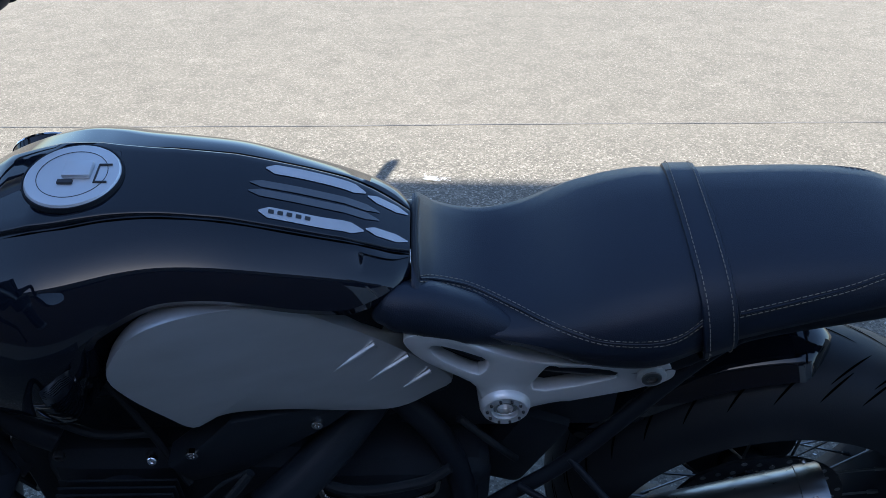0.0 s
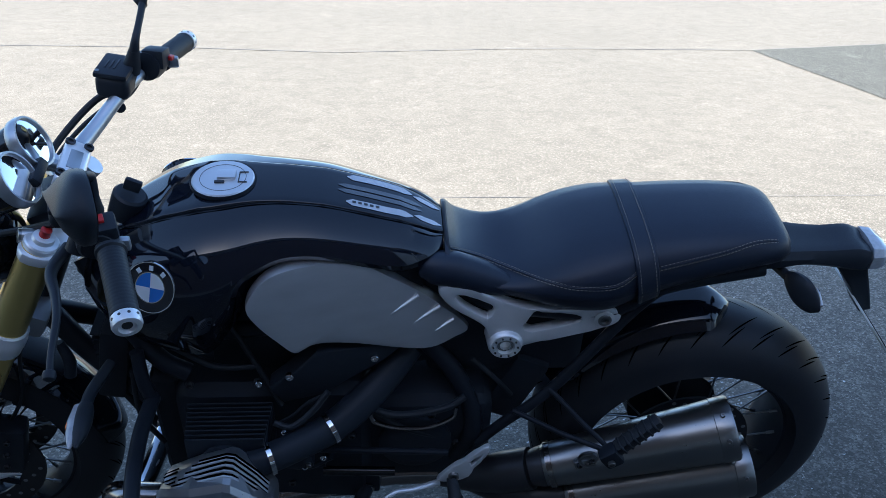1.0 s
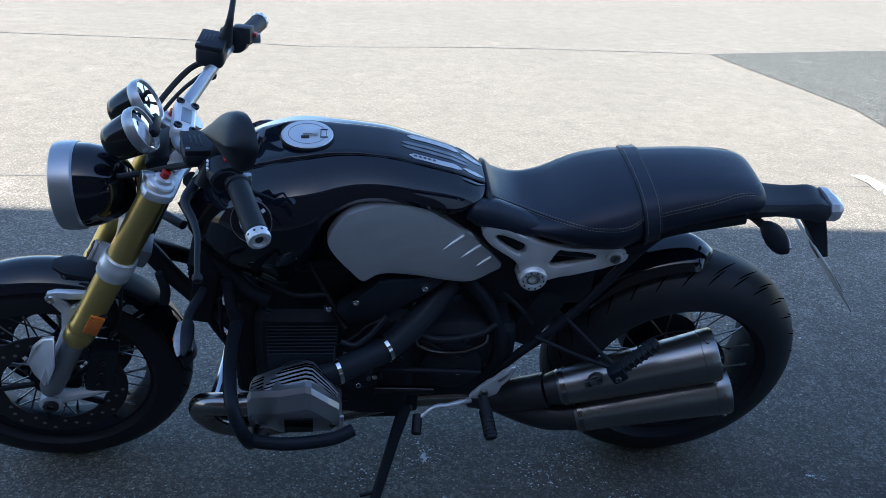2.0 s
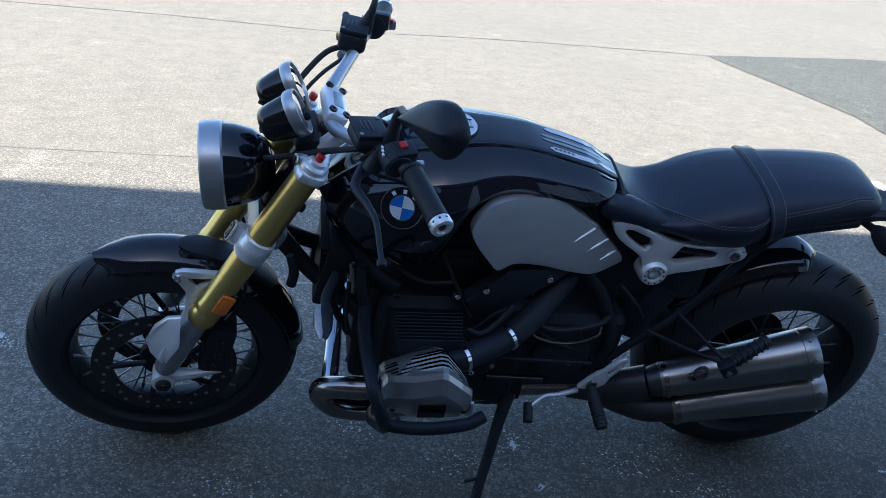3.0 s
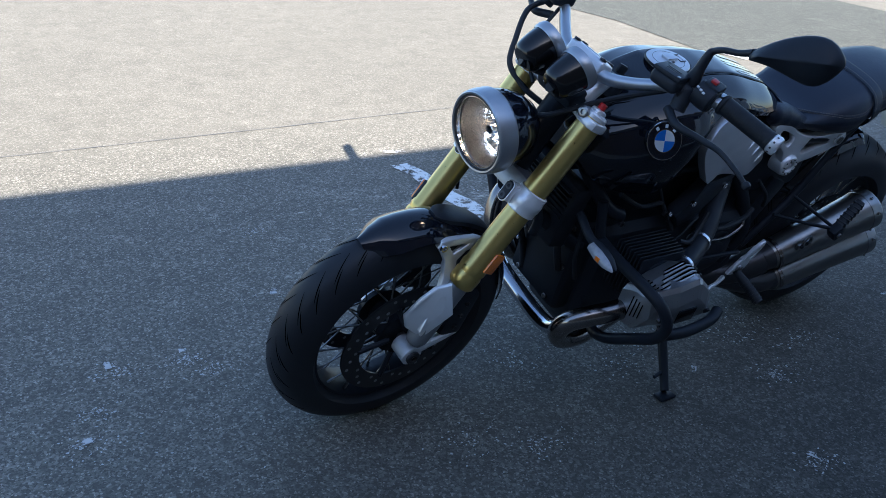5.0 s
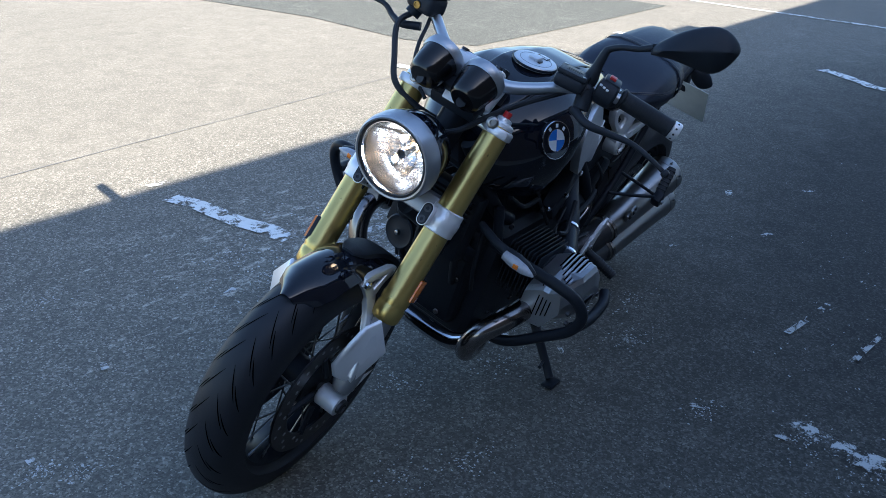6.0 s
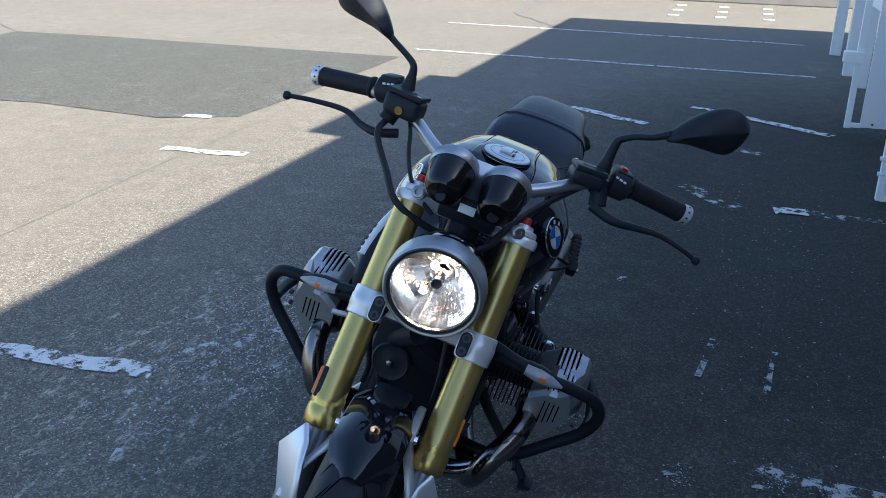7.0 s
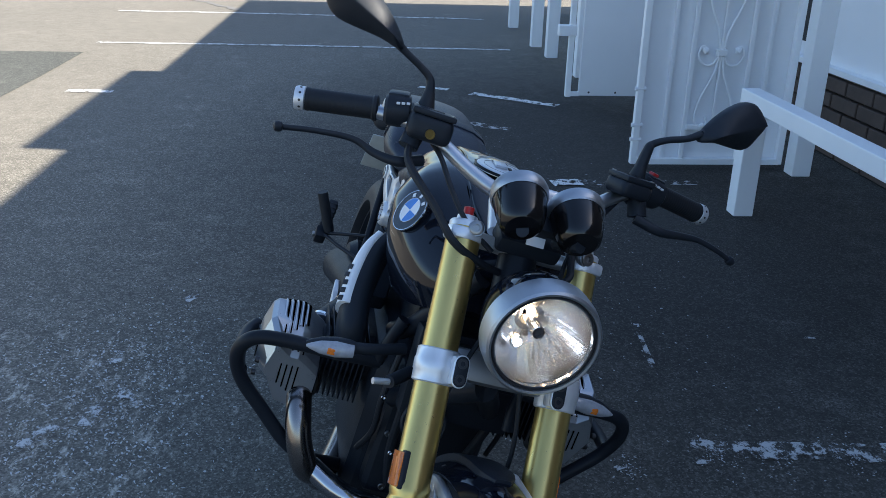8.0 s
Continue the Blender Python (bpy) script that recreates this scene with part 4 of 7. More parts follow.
strap_rows = []
for x, g in ((-0.2325, 0.001), (-0.231, 0.0045), (-0.223, 0.0052), (-0.202, 0.0052), (-0.194, 0.0045), (-0.1925, 0.001)):
    half = seat_half(x, g)
    half = [(half[0][0], half[0][1] - 0.004)] + half[1:]
    strap_rows.append([V(x + 0.19 * (0.86 - p[1]) + 0.003, s * p[0], p[1]) for s, p in [(-1, p) for p in half] + [(1, p) for p in reversed(half[:-1])]])
bm = bmesh.new()
skin(bm, strap_rows, closed=False, caps=False)
strap = sub("strap", bm, "leather", seat, "black leather seat strap with two stitched rows")
for x in (-0.226, -0.199):
    half = seat_half(x, 0.0062)
    pts = [V(x + 0.19 * (0.86 - p[1]) + 0.003, s * p[0], p[1]) for s, p in [(-1, p) for p in half] + [(1, p) for p in reversed(half[:-1])]]
    sub("strap_stitching", stitches(pts), "thread", seat)

# ---- side covers
PANEL = smooth_loop([(-0.858, 0.796), (-0.847, 0.825), (-0.818, 0.850), (-0.770, 0.858), (-0.715, 0.852), (-0.665, 0.834), (-0.620, 0.799), (-0.580, 0.766), (-0.535, 0.721), (-0.487, 0.663), (-0.511, 0.647), (-0.554, 0.636), (-0.610, 0.652), (-0.680, 0.681), (-0.735, 0.698), (-0.764, 0.699), (-0.788, 0.691), (-0.814, 0.721), (-0.842, 0.760)], 4)


def panel_y(x, z):
    return -(0.160 - 0.30 * (x + 0.8)) + 0.12 * (z - 0.70)


def pillow(outline, depth, y_of, bulge, rings=7):
    """A cover whose face bulges softly from its rim, with a turned-in edge."""
    cx = sum(p[0] for p in outline) / len(outline)
    cz = sum(p[1] for p in outline) / len(outline)
    rows = [[V(x, y_of(x, z) + depth, z) for x, z in outline], [V(x, y_of(x, z) + 0.004, z) for x, z in outline]]
    for k in range(rings):
        f = 1 - k / rings
        g = 1 - 0.012 - (1 - f) * 0.95 if k else 0.988
        f2 = math.sqrt(max(0, 1 - g * g))
        rows.append([V(cx + (x - cx) * g, y_of(cx + (x - cx) * g, cz + (z - cz) * g) - bulge * (0.25 + 0.75 * f2), cz + (z - cz) * g) for x, z in outline])
    bm = bmesh.new()
    skin(bm, rows)
    return bm


cover = body("side_cover", pillow(PANEL, 0.02, panel_y, 0.010), "alu", "brushed grey aluminium side cover")
for a, b in (((-0.634, 0.728), (-0.579, 0.758)), ((-0.589, 0.702), (-0.541, 0.726)), ((-0.548, 0.675), (-0.515, 0.692))):
    p = [V(x, panel_y(x, z) - 0.0078, z) for x, z in (a, ((a[0] + b[0]) / 2, (a[1] + b[1]) / 2), b)]
    sub("rib", tube(p, (0.001, 0.0036, 0.0040), 8, 5), "alu", cover)

# air duct on the other side: a black mouth and a pale shell that narrows to the rear
DUCT = [(V(-0.985, 0.200, 0.555), 0.024, 0.032), (V(-0.975, 0.203, 0.580), 0.028, 0.038), (V(-0.952, 0.204, 0.606), 0.028, 0.039), (V(-0.920, 0.199, 0.638), 0.026, 0.038), (V(-0.889, 0.189, 0.672), 0.024, 0.035), (V(-0.865, 0.176, 0.702), 0.020, 0.030), (V(-0.845, 0.160, 0.728), 0.014, 0.020)]


def duct_rows(rows, grow=0.0):
    out = []
    for i, (c, w, h) in enumerate(rows):
        way = (rows[min(i + 1, len(rows) - 1)][0] - rows[max(i - 1, 0)][0]).normalized()
        s = way.cross(V(0, 0, 1)).normalized()
        u = s.cross(way)
        out.append([c + s * (w + grow) * math.copysign(abs(math.cos(t)) ** 0.8, math.cos(t)) + u * (h + grow) * math.copysign(abs(math.sin(t)) ** 0.8, math.sin(t)) for t in [2 * math.pi * k / 28 for k in range(28)]])
    return out


duct = body("air_duct", loft_body(duct_rows([(c - V(0, 0.010, 0), w, h) for c, w, h in DUCT]), 4), "plastic", "black air duct with a pale lettered shell")
shell = sub("duct_shell", loft_body(duct_rows([(c + V(0, 0.008, 0), w * 0.66, h * 0.92) for c, w, h in DUCT[2:]], 0.0), 5), "pale_shell", duct, "pale silver duct shell")
bm = bmesh.new()
for k in range(5):
    f = 0.15 + 0.36 * k
    i = min(int(f), 3)
    (c0, w0, h0), (c1, w1, h1) = DUCT[2 + i], DUCT[3 + i]
    way = (c1 - c0).normalized()
    s = way.cross(V(0, 0, 1)).normalized()
    s = s if s.y > 0 else -s
    u = way.cross(s) if way.cross(s).z > 0 else -way.cross(s)
    nrm = (s * 0.55 + u * 0.84).normalized()
    c = c0.lerp(c1, f - i) + V(0, 0.008, 0) + s * 0.44 * w0 + u * 0.72 * h0 + nrm * 0.003
    block((0.010, 0.010, 0.002), Matrix.Translation(c) @ Matrix((way, nrm.cross(way), nrm)).transposed().to_4x4(), 0.0004, bm)
sub("lettering_bars", bm, "dial", shell)

# plastic trim under the side covers
TRIM = [(-0.838, 0.598), (-0.79, 0.640), (-0.752, 0.672), (-0.62, 0.660), (-0.60, 0.650), (-0.64, 0.618), (-0.70, 0.590), (-0.745, 0.566), (-0.815, 0.562)]
for side in (-1, 1):
    bm = plate(TRIM, 0.04, y=-0.156, bevel=0.006, curve=lambda x, z: 0.27 * max(0, x + 0.80))
    trim = body("trim_panel", bm if side < 0 else mirrored(bm), "plastic", "matt black trim under the side cover")
    for x, y, z in ((-0.800, -0.159, 0.633), (-0.655, -0.119, 0.634)):
        bolt(trim, (x, side * -y, z), (0, side, 0), 0.0075, "chrome")
    bm = plate([(-0.60, 0.640), (-0.505, 0.652), (-0.492, 0.646), (-0.52, 0.632), (-0.62, 0.622)], 0.02, y=-0.078, bevel=0.003)
    body("trim_strip", bm if side < 0 else mirrored(bm), "plastic")

# ---- silver subframe plates
SUBOUT = smooth_loop([(-0.552, 0.781), (-0.540, 0.789), (-0.512, 0.792), (-0.488, 0.780), (-0.45, 0.758), (-0.398, 0.738), (-0.32, 0.733), (-0.262, 0.737), (-0.238, 0.728), (-0.232, 0.712), (-0.240, 0.698), (-0.262, 0.688), (-0.33, 0.668), (-0.395, 0.648), (-0.412, 0.630), (-0.432, 0.622), (-0.452, 0.636), (-0.462, 0.672), (-0.475, 0.700), (-0.525, 0.737), (-0.548, 0.765)], 3)
HOLE_A = smooth_loop([(-0.523, 0.764), (-0.508, 0.768), (-0.463, 0.747), (-0.455, 0.733), (-0.462, 0.718), (-0.472, 0.718), (-0.505, 0.741)], 2)
HOLE_B = smooth_loop([(-0.402, 0.693), (-0.397, 0.703), (-0.386, 0.727), (-0.372, 0.729), (-0.312, 0.720), (-0.304, 0.711), (-0.310, 0.703), (-0.384, 0.682)], 2)
for side in (-1, 1):
    bm = plate(SUBOUT, 0.022, (HOLE_A, HOLE_B), y=-0.108, bevel=0.004)
    plate_ob = body("subframe_plate", bm if side < 0 else mirrored(bm), "silver", "silver forged subframe plate with two openings")
    plate_ob.matrix_local = Matrix.Translation((0.006, 0.0, -0.001)) if side < 0 else Matrix.Translation((0.006, 0, -0.01))
    sub("boss", turned([(-0.03, 0.034), (0.004, 0.031), (0.010, 0.0285), (0.012, 0.0265), (0.012, 0.017), (-0.012, 0.0155), (-0.012, 0.001)], (-0.431, side * 0.106, 0.655), (0, side, 0), 40), "silver", plate_ob)
    for k in range(10):
        a = 2 * math.pi * k / 10
        bolt(plate_ob, (-0.431 + 0.0218 * math.cos(a), side * 0.1165, 0.655 + 0.0218 * math.sin(a)), (0, side, 0), 0.0018, "dark_alu", "rivet")
    sub("boss_tube", turned([(0.0, 0.0145), (0.008, 0.0145), (0.008, 0.010), (-0.004, 0.010)], (-0.431, side * 0.106, 0.655), (0, side, 0), 24), "chrome", plate_ob)
    bolt(plate_ob, (-0.262, side * 0.112, 0.713), (0, side, 0), 0.012, "steel")
    sub("washer", turned([(0, 0.018), (0.003, 0.018), (0.004, 0.0165)], (-0.262, side * 0.109, 0.713), (0, side, 0), 24), "silver", plate_ob)

# ---- fork, clamps, fender
FORK_RAKE = radians(28.5)
FORK = V(math.sin(FORK_RAKE), 0, math.cos(FORK_RAKE))
for side in (-1, 1):
    clamp = V(-1.281, side * 0.105, 0.693)
    d = FORK
    tb = steered("fork_tube", turned([(-0.238, 0.026), (-0.232, 0.0305), (-0.215, 0.0315), (-0.205, 0.0315), (-0.20, 0.0295), (-0.198, 0.0295), (-0.192, 0.0312), (-0.182, 0.0312), (-0.176, 0.029), (0.05, 0.0285), (0.22, 0.0275), (0.222, 0.02)], clamp, d, 36), "gold", "gold anodised fork tube")
    sub("fork_cap", turned([(0.22, 0.0268), (0.228, 0.0268), (0.231, 0.0245), (0.233, 0.0175), (0.240, 0.016), (0.242, 0.008)], clamp, d, 32), "silver", tb)
    sub("adjuster", turned([(0.238, 0.0085), (0.254, 0.0085), (0.255, 0.0065)], clamp, d, 16), "red", tb, "red fork adjuster")
    leg = steered("fork_leg", turned([(-0.415, 0.018), (-0.40, 0.025), (-0.36, 0.026), (-0.30, 0.0235), (-0.235, 0.0225)], clamp, d, 28), "legs", "grey cast fork leg")
    sub("axle_lug", turned([(-0.028, 0.022), (-0.026, 0.0255), (0.022, 0.0255), (0.025, 0.022)], V(-1.480, side * 0.090, 0.292), (0, 1, 0), 32), "silver", leg)
    sub("axle_bolt", turned([(0.02, 0.017), (0.034, 0.017), (0.036, 0.014), (0.036, 0.009), (0.028, 0.008)], V(-1.480, side * 0.090, 0.292), (0, side, 0), 24), "dark_alu", leg)
    sub("caliper_arm", tube([V(-1.47, side * 0.095, 0.298), V(-1.42, side * 0.097, 0.302), V(-1.355, side * 0.097, 0.315)], (0.020, 0.013, 0.009), 10), "silver", leg)
    cal = steered("brake_caliper", block((0.062, 0.05, 0.13), Matrix.Translation((-1.362, side * 0.082, 0.375)) @ Matrix.Rotation(radians(14), 4, 'Y'), 0.012), "plastic", "black brake caliper")
    for k in (-0.035, 0, 0.035):
        bolt(cal, (-1.362 + 0.25 * k, side * 0.108, 0.375 + k), (0, side, 0), 0.006, "dark_alu")
    # lower clamp
    lc = steered("lower_clamp", turned([(-0.027, 0.031), (-0.025, 0.0335), (-0.010, 0.0340), (-0.008, 0.0352), (0.008, 0.0352), (0.010, 0.0340), (0.025, 0.0335), (0.027, 0.031)], clamp, d, 32), "silver", "silver fork clamp")
    m = Matrix.Translation(clamp + V(-0.03, -side * 0.022, 0.014)) @ Matrix.Rotation(FORK_RAKE, 4, 'Y')
    sub("pinch_lug", block((0.028, 0.022, 0.046), m, 0.008), "silver", lc)
    face = Matrix.Rotation(FORK_RAKE, 4, 'Y') @ Matrix.Rotation(radians(90), 4, 'Z')
    sub("pinch_rim", pill(0.0250, 0.050, 0.006, Matrix.Translation(clamp + V(-0.0430, -side * 0.022, 0.0205)) @ face), "silver", lc)
    sub("pinch_plate", pill(0.0212, 0.0462, 0.006, Matrix.Translation(clamp + V(-0.0445, -side * 0.022, 0.0213)) @ face), "plastic", lc)
    for k in (-0.012, 0.012):
        sub("pinch_ring", ring_body([(0, 0.0062), (0.0035, 0.0066), (0.0035, 0.0078), (0, 0.0082)], clamp + V(-0.0470, -side * 0.022, 0.0226) + d * k, (-0.88, 0, 0.48), 16), "cap", lc)
        sub("pinch_bolt", turned([(0, 0.008), (0.006, 0.008), (0.006, 0.004), (0.002, 0.004)], clamp + V(-0.0455, -side * 0.022, 0.0218) + d * k, (-0.88, 0, 0.48), 16), "dark_alu", lc)
    # fender stay
    stay = plate([(-1.472, 0.602), (-1.464, 0.617), (-1.446, 0.619), (-1.372, 0.608), (-1.350, 0.597), (-1.356, 0.584), (-1.390, 0.573), (-1.410, 0.553), (-1.415, 0.525), (-1.418, 0.490), (-1.428, 0.455), (-1.446, 0.410), (-1.466, 0.356), (-1.490, 0.352), (-1.495, 0.370), (-1.478, 0.420), (-1.458, 0.470), (-1.446, 0.515), (-1.446, 0.560), (-1.460, 0.585)], 0.016, ([(-1.440, 0.598), (-1.388, 0.594), (-1.402, 0.585), (-1.424, 0.574)],), y=-0.086, bevel=0.004, curve=lambda x, z: 0.03 * max(0, (z - 0.5) * 2))
    for v in stay.verts:
        up = min(1, max(0, (v.co.z - 0.40) / 0.15))
        v.co += V(0.010 + 0.013 * up, -0.038 * (1 - up) + 0.014 * up, 0.012 * (1 - up) - (0.033 if side < 0 else 0.062) * up)
    st = steered("fender_stay", stay if side < 0 else mirrored(stay), "stay", "silver cast fender stay")
    shield = plate([(-1.448, 0.508), (-1.476, 0.492), (-1.504, 0.462), (-1.527, 0.406), (-1.520, 0.374), (-1.490, 0.356), (-1.472, 0.40), (-1.452, 0.45)], 0.010, y=-0.136, bevel=0.003, curve=lambda x, z: 0.9 * (-1.448 - 0.043 * min(1, max(0, (0.508 - z) / 0.06)) - x))
    for v in shield.verts:
        v.co += V(0.016, 0.013, 0.002)
    sub("stay_shield", shield if side < 0 else mirrored(shield), "stay", st)
    bolt(st, (-1.436, side * 0.068, 0.569 if side < 0 else 0.54), (0, side, 0), 0.009, "chrome")
    bolt(st, (-1.424, side * 0.114, 0.448), (0, side, 0), 0.007, "chrome")
    rf = steered("reflector", block((0.030 if side < 0 else 0.036, 0.012, 0.052), Matrix.Translation((-1.344 - (0 if side < 0 else 0.016), side * 0.132, 0.554)) @ Matrix.Rotation(FORK_RAKE, 4, 'Y'), 0.003), "amber", "amber side reflector on the fork")
    sub("reflector_field", block((0.019, 0.0135, 0.036), Matrix.Translation((-1.344 - (0 if side < 0 else 0.016), side * 0.132, 0.554)) @ Matrix.Rotation(FORK_RAKE, 4, 'Y'), 0.002), "amber", rf)
    sub("reflector_frame", block((0.035 if side < 0 else 0.041, 0.010, 0.057), Matrix.Translation((-1.344 - (0 if side < 0 else 0.016), side * 0.127, 0.554)) @ Matrix.Rotation(FORK_RAKE, 4, 'Y'), 0.003), "plastic", rf)

steered("lower_bridge", block((0.07, 0.17, 0.05), Matrix.Translation((-1.255, 0, 0.693)) @ Matrix.Rotation(FORK_RAKE, 4, 'Y'), 0.012), "legs", "grey cast lower fork bridge")
steered("axle", tube([(-1.476, -0.11, 0.30), (-1.476, 0.11, 0.30)], 0.011, 12, smooth_line=False), "steel")


def fender(centre, radius, half, a0, a1, drop, turn, name_mat, adder, name, label, n=26, taper=0.75, nose=0.0, front=False):
    """An arched mudguard with rolled edges."""
    rows = []
    for i in range(n + 1):
        f = (i / n) ** 1.5
        a = a0 + (a1 - a0) * f
        w = half * (taper + (1 - taper) * min(1, 6 * min(f, 1 - f) + 0.35))
        low = drop
        if nose:
            ease = math.sqrt(min(1, f / 0.14 + 0.01))
            w, low = w * ease, drop * ease
        if front:
            w *= math.sqrt(min(1, (1 - f) / 0.10 + 0.22))
        prof = []
        for k in range(13):
            u = -1 + 2 * k / 12
            prof.append((u * w, radius - nose * max(0, 1 - f / 0.16) ** 2 - low * abs(u) ** turn))
        inner = [(u * 0.96, r - 0.004) for u, r in reversed(prof[:13])]
        loop = prof[:13] + inner
        rows.append([centre + V(r * math.cos(a), y, r * math.sin(a)) for y, r in loop])
    bm = bmesh.new()
    skin(bm, rows)
    return adder(name, bm, name_mat, label)


front_fender = fender(FW, 0.313, 0.060, radians(3), radians(115), 0.030, 2.2, "paint", steered, "front_fender", "glossy black front mudguard", front=True)
rows = []
for k in range(15):
    f = k / 14
    a = radians(82 - 44 * f)
    w = 0.032 * min(1, 0.35 + 1.6 * math.sqrt(f + 0.001), 0.35 + 2.2 * math.sqrt(1 - f + 0.001))
    rows.append([FW + V(r * math.cos(a), y, r * math.sin(a)) for y, r in ((-w, 0.305), (-w, 0.3150), (-w * 0.8, 0.3170), (0, 0.3178), (w * 0.8, 0.3170), (w, 0.3150), (w, 0.305))])
bm = bmesh.new()
skin(bm, rows)
sub("fender_pad", bm, "plastic", front_fender, "matt black raised pad on the mudguard")
rear_fender = fender(RW, 0.354, 0.070, radians(84), radians(150), 0.028, 4.0, "paint", body, "rear_fender", "glossy black rear mudguard", taper=0.6, nose=0.020)

# ---- headlight
HL = V(-1.318, 0.0, 0.815)
HWAY = V(-1, 0, -0.05).normalized()
lamp = steered("headlight", turned([(-0.075, 0.012), (-0.072, 0.035), (-0.060, 0.062), (-0.035, 0.084), (-0.005, 0.095), (0.018, 0.0985), (0.020, 0.0985), (0.020, 0.0900)], HL, HWAY, 48, caps=False), "paint", "round headlight with a satin silver ring, switched on")
sub("ring", ring_body([(0.018, 0.0995), (0.022, 0.1025), (0.045, 0.1030), (0.058, 0.1000), (0.061, 0.0960), (0.060, 0.0920), (0.052, 0.0905), (0.030, 0.0900), (0.020, 0.094)], HL, HWAY, 64), "satin", lamp, "satin silver headlight ring")
sub("inner_ring", ring_body([(0.053, 0.0905), (0.058, 0.0900), (0.058, 0.0865), (0.050, 0.0870)], HL, HWAY, 64), "dark_alu", lamp)
sub("chrome_ring", ring_body([(0.050, 0.0868), (0.0565, 0.0866), (0.0568, 0.0845), (0.050, 0.0840)], HL, HWAY, 64), "chrome", lamp)
lamp.matrix_local = STEER @ Matrix.Translation(HL) @ Matrix.Diagonal((1.06, 0.862, 0.862, 1)) @ Matrix.Translation(-HL)


def reflector_bowl():
    """The mirror bowl behind the glass: broad fields set at slight angles, some stepped in bars."""
    bm = bmesh.new()
    w, s, u = frame_of(HWAY)
    rnd = random.Random(11)
    edges = (-18, 22, 63, 102, 140, 178, 214, 252, 300, 342)
    for q, a0 in enumerate(edges[:-1] + (342,)):
        lo, hi = radians(a0), radians(edges[q + 1] if q + 1 < len(edges) else 342)
        if hi <= lo:
            continue
        tilt_r, tilt_s, step = rnd.uniform(-0.10, 0.10), rnd.uniform(-0.07, 0.07), rnd.uniform(-0.0025, 0.0025)
        upright = math.sin((lo + hi) / 2) < -0.25
        pitch = rnd.choice((0.010, 0.014, 0.018))
        seg, deep = 8, 7
        rows = []
        for k in range(deep + 1):
            f = k / deep
            r = 0.017 + 0.070 * f
            row = []
            for i in range(seg + 1):
                g = i / seg
                a = lo + (hi - lo) * g
                x, z = r * math.cos(a), r * math.sin(a)
                across = x if upright else z
                saw = (across / pitch) % 1.0
                ease = 1 - f ** 6
                depth = -0.022 + 0.066 * f * f + ease * (step + tilt_r * (r - 0.05) * 0.5 + tilt_s * (g - 0.5) * (hi - lo) * r + 0.0010 * (saw - 0.5) * (1 if f > 0.25 else 0.2))
                row.append(bm.verts.new(HL + w * depth + s * x + u * z))
            rows.append(row)
        for a, b in zip(rows, rows[1:]):
            for i in range(seg):
                bm.faces.new((a[i], a[i + 1], b[i + 1], b[i]))
    # a plain dish closes the joints behind the fields
    back = [[bm.verts.new(HL + w * (-0.046 + 0.072 * f * f) + (s * math.cos(a) + u * math.sin(a)) * (0.012 + 0.077 * f)) for a in [2 * math.pi * i / 32 for i in range(32)]] for f in (0.0, 0.35, 0.7, 1.0)]
    for a, b in zip(back, back[1:]):
        for i in range(32):
            bm.faces.new((a[i], a[(i + 1) % 32], b[(i + 1) % 32], b[i]))
    return bm


sub("reflector_bowl", reflector_bowl(), "bowl", lamp, smooth=False)
sub("bulb_shield", turned([(-0.012, 0.010), (0.014, 0.0125), (0.026, 0.0125), (0.027, 0.0105), (0.020, 0.0098), (0.019, 0.001)], HL, HWAY, 24), "chrome", lamp, "chromed bulb shield")
sub("shield_hole", turned([(0.0195, 0.0098), (0.0205, 0.0094), (0.021, 0.001)], HL, HWAY, 20), "dark_alu", lamp)
sub("bulb", turned([(-0.022, 0.005), (-0.018, 0.009), (-0.013, 0.010), (-0.011, 0.0085)], HL, HWAY, 20), "glow", lamp, "lit warm headlight bulb")
# a glowing blob added for the bulb's reflection in the glass
sub("bulb_flare", turned([(-0.004, 0.002), (-0.002, 0.0065), (0.006, 0.0085), (0.012, 0.006), (0.014, 0.001)], HL + V(-0.002, 0.017, 0.024), HWAY, 16), "glow", lamp)
sub("parking_bulb", turned([(-0.004, 0.004), (0.008, 0.0065), (0.014, 0.005), (0.016, 0.001)], HL + V(0, 0.022, -0.034), HWAY, 14), "glow_cool", lamp, "small lit parking bulb")
sub("parking_cup", ring_body([(0.0, 0.009), (0.010, 0.0105), (0.010, 0.0115), (-0.002, 0.0115)], HL + V(0, 0.022, -0.034), HWAY, 20), "chrome", lamp)
glass_rows = [(0.050 + 0.012 * (1 - (k / 8) ** 2), 0.0005 + 0.0885 * k / 8) for k in range(9)]
glass = sub("glass", turned(glass_rows + [(0.048, 0.0890), (0.047 + 0.0, 0.0)][:1], HL, HWAY, 48, caps=False), "glass", lamp, "clear headlight glass")
glass.visible_shadow = False

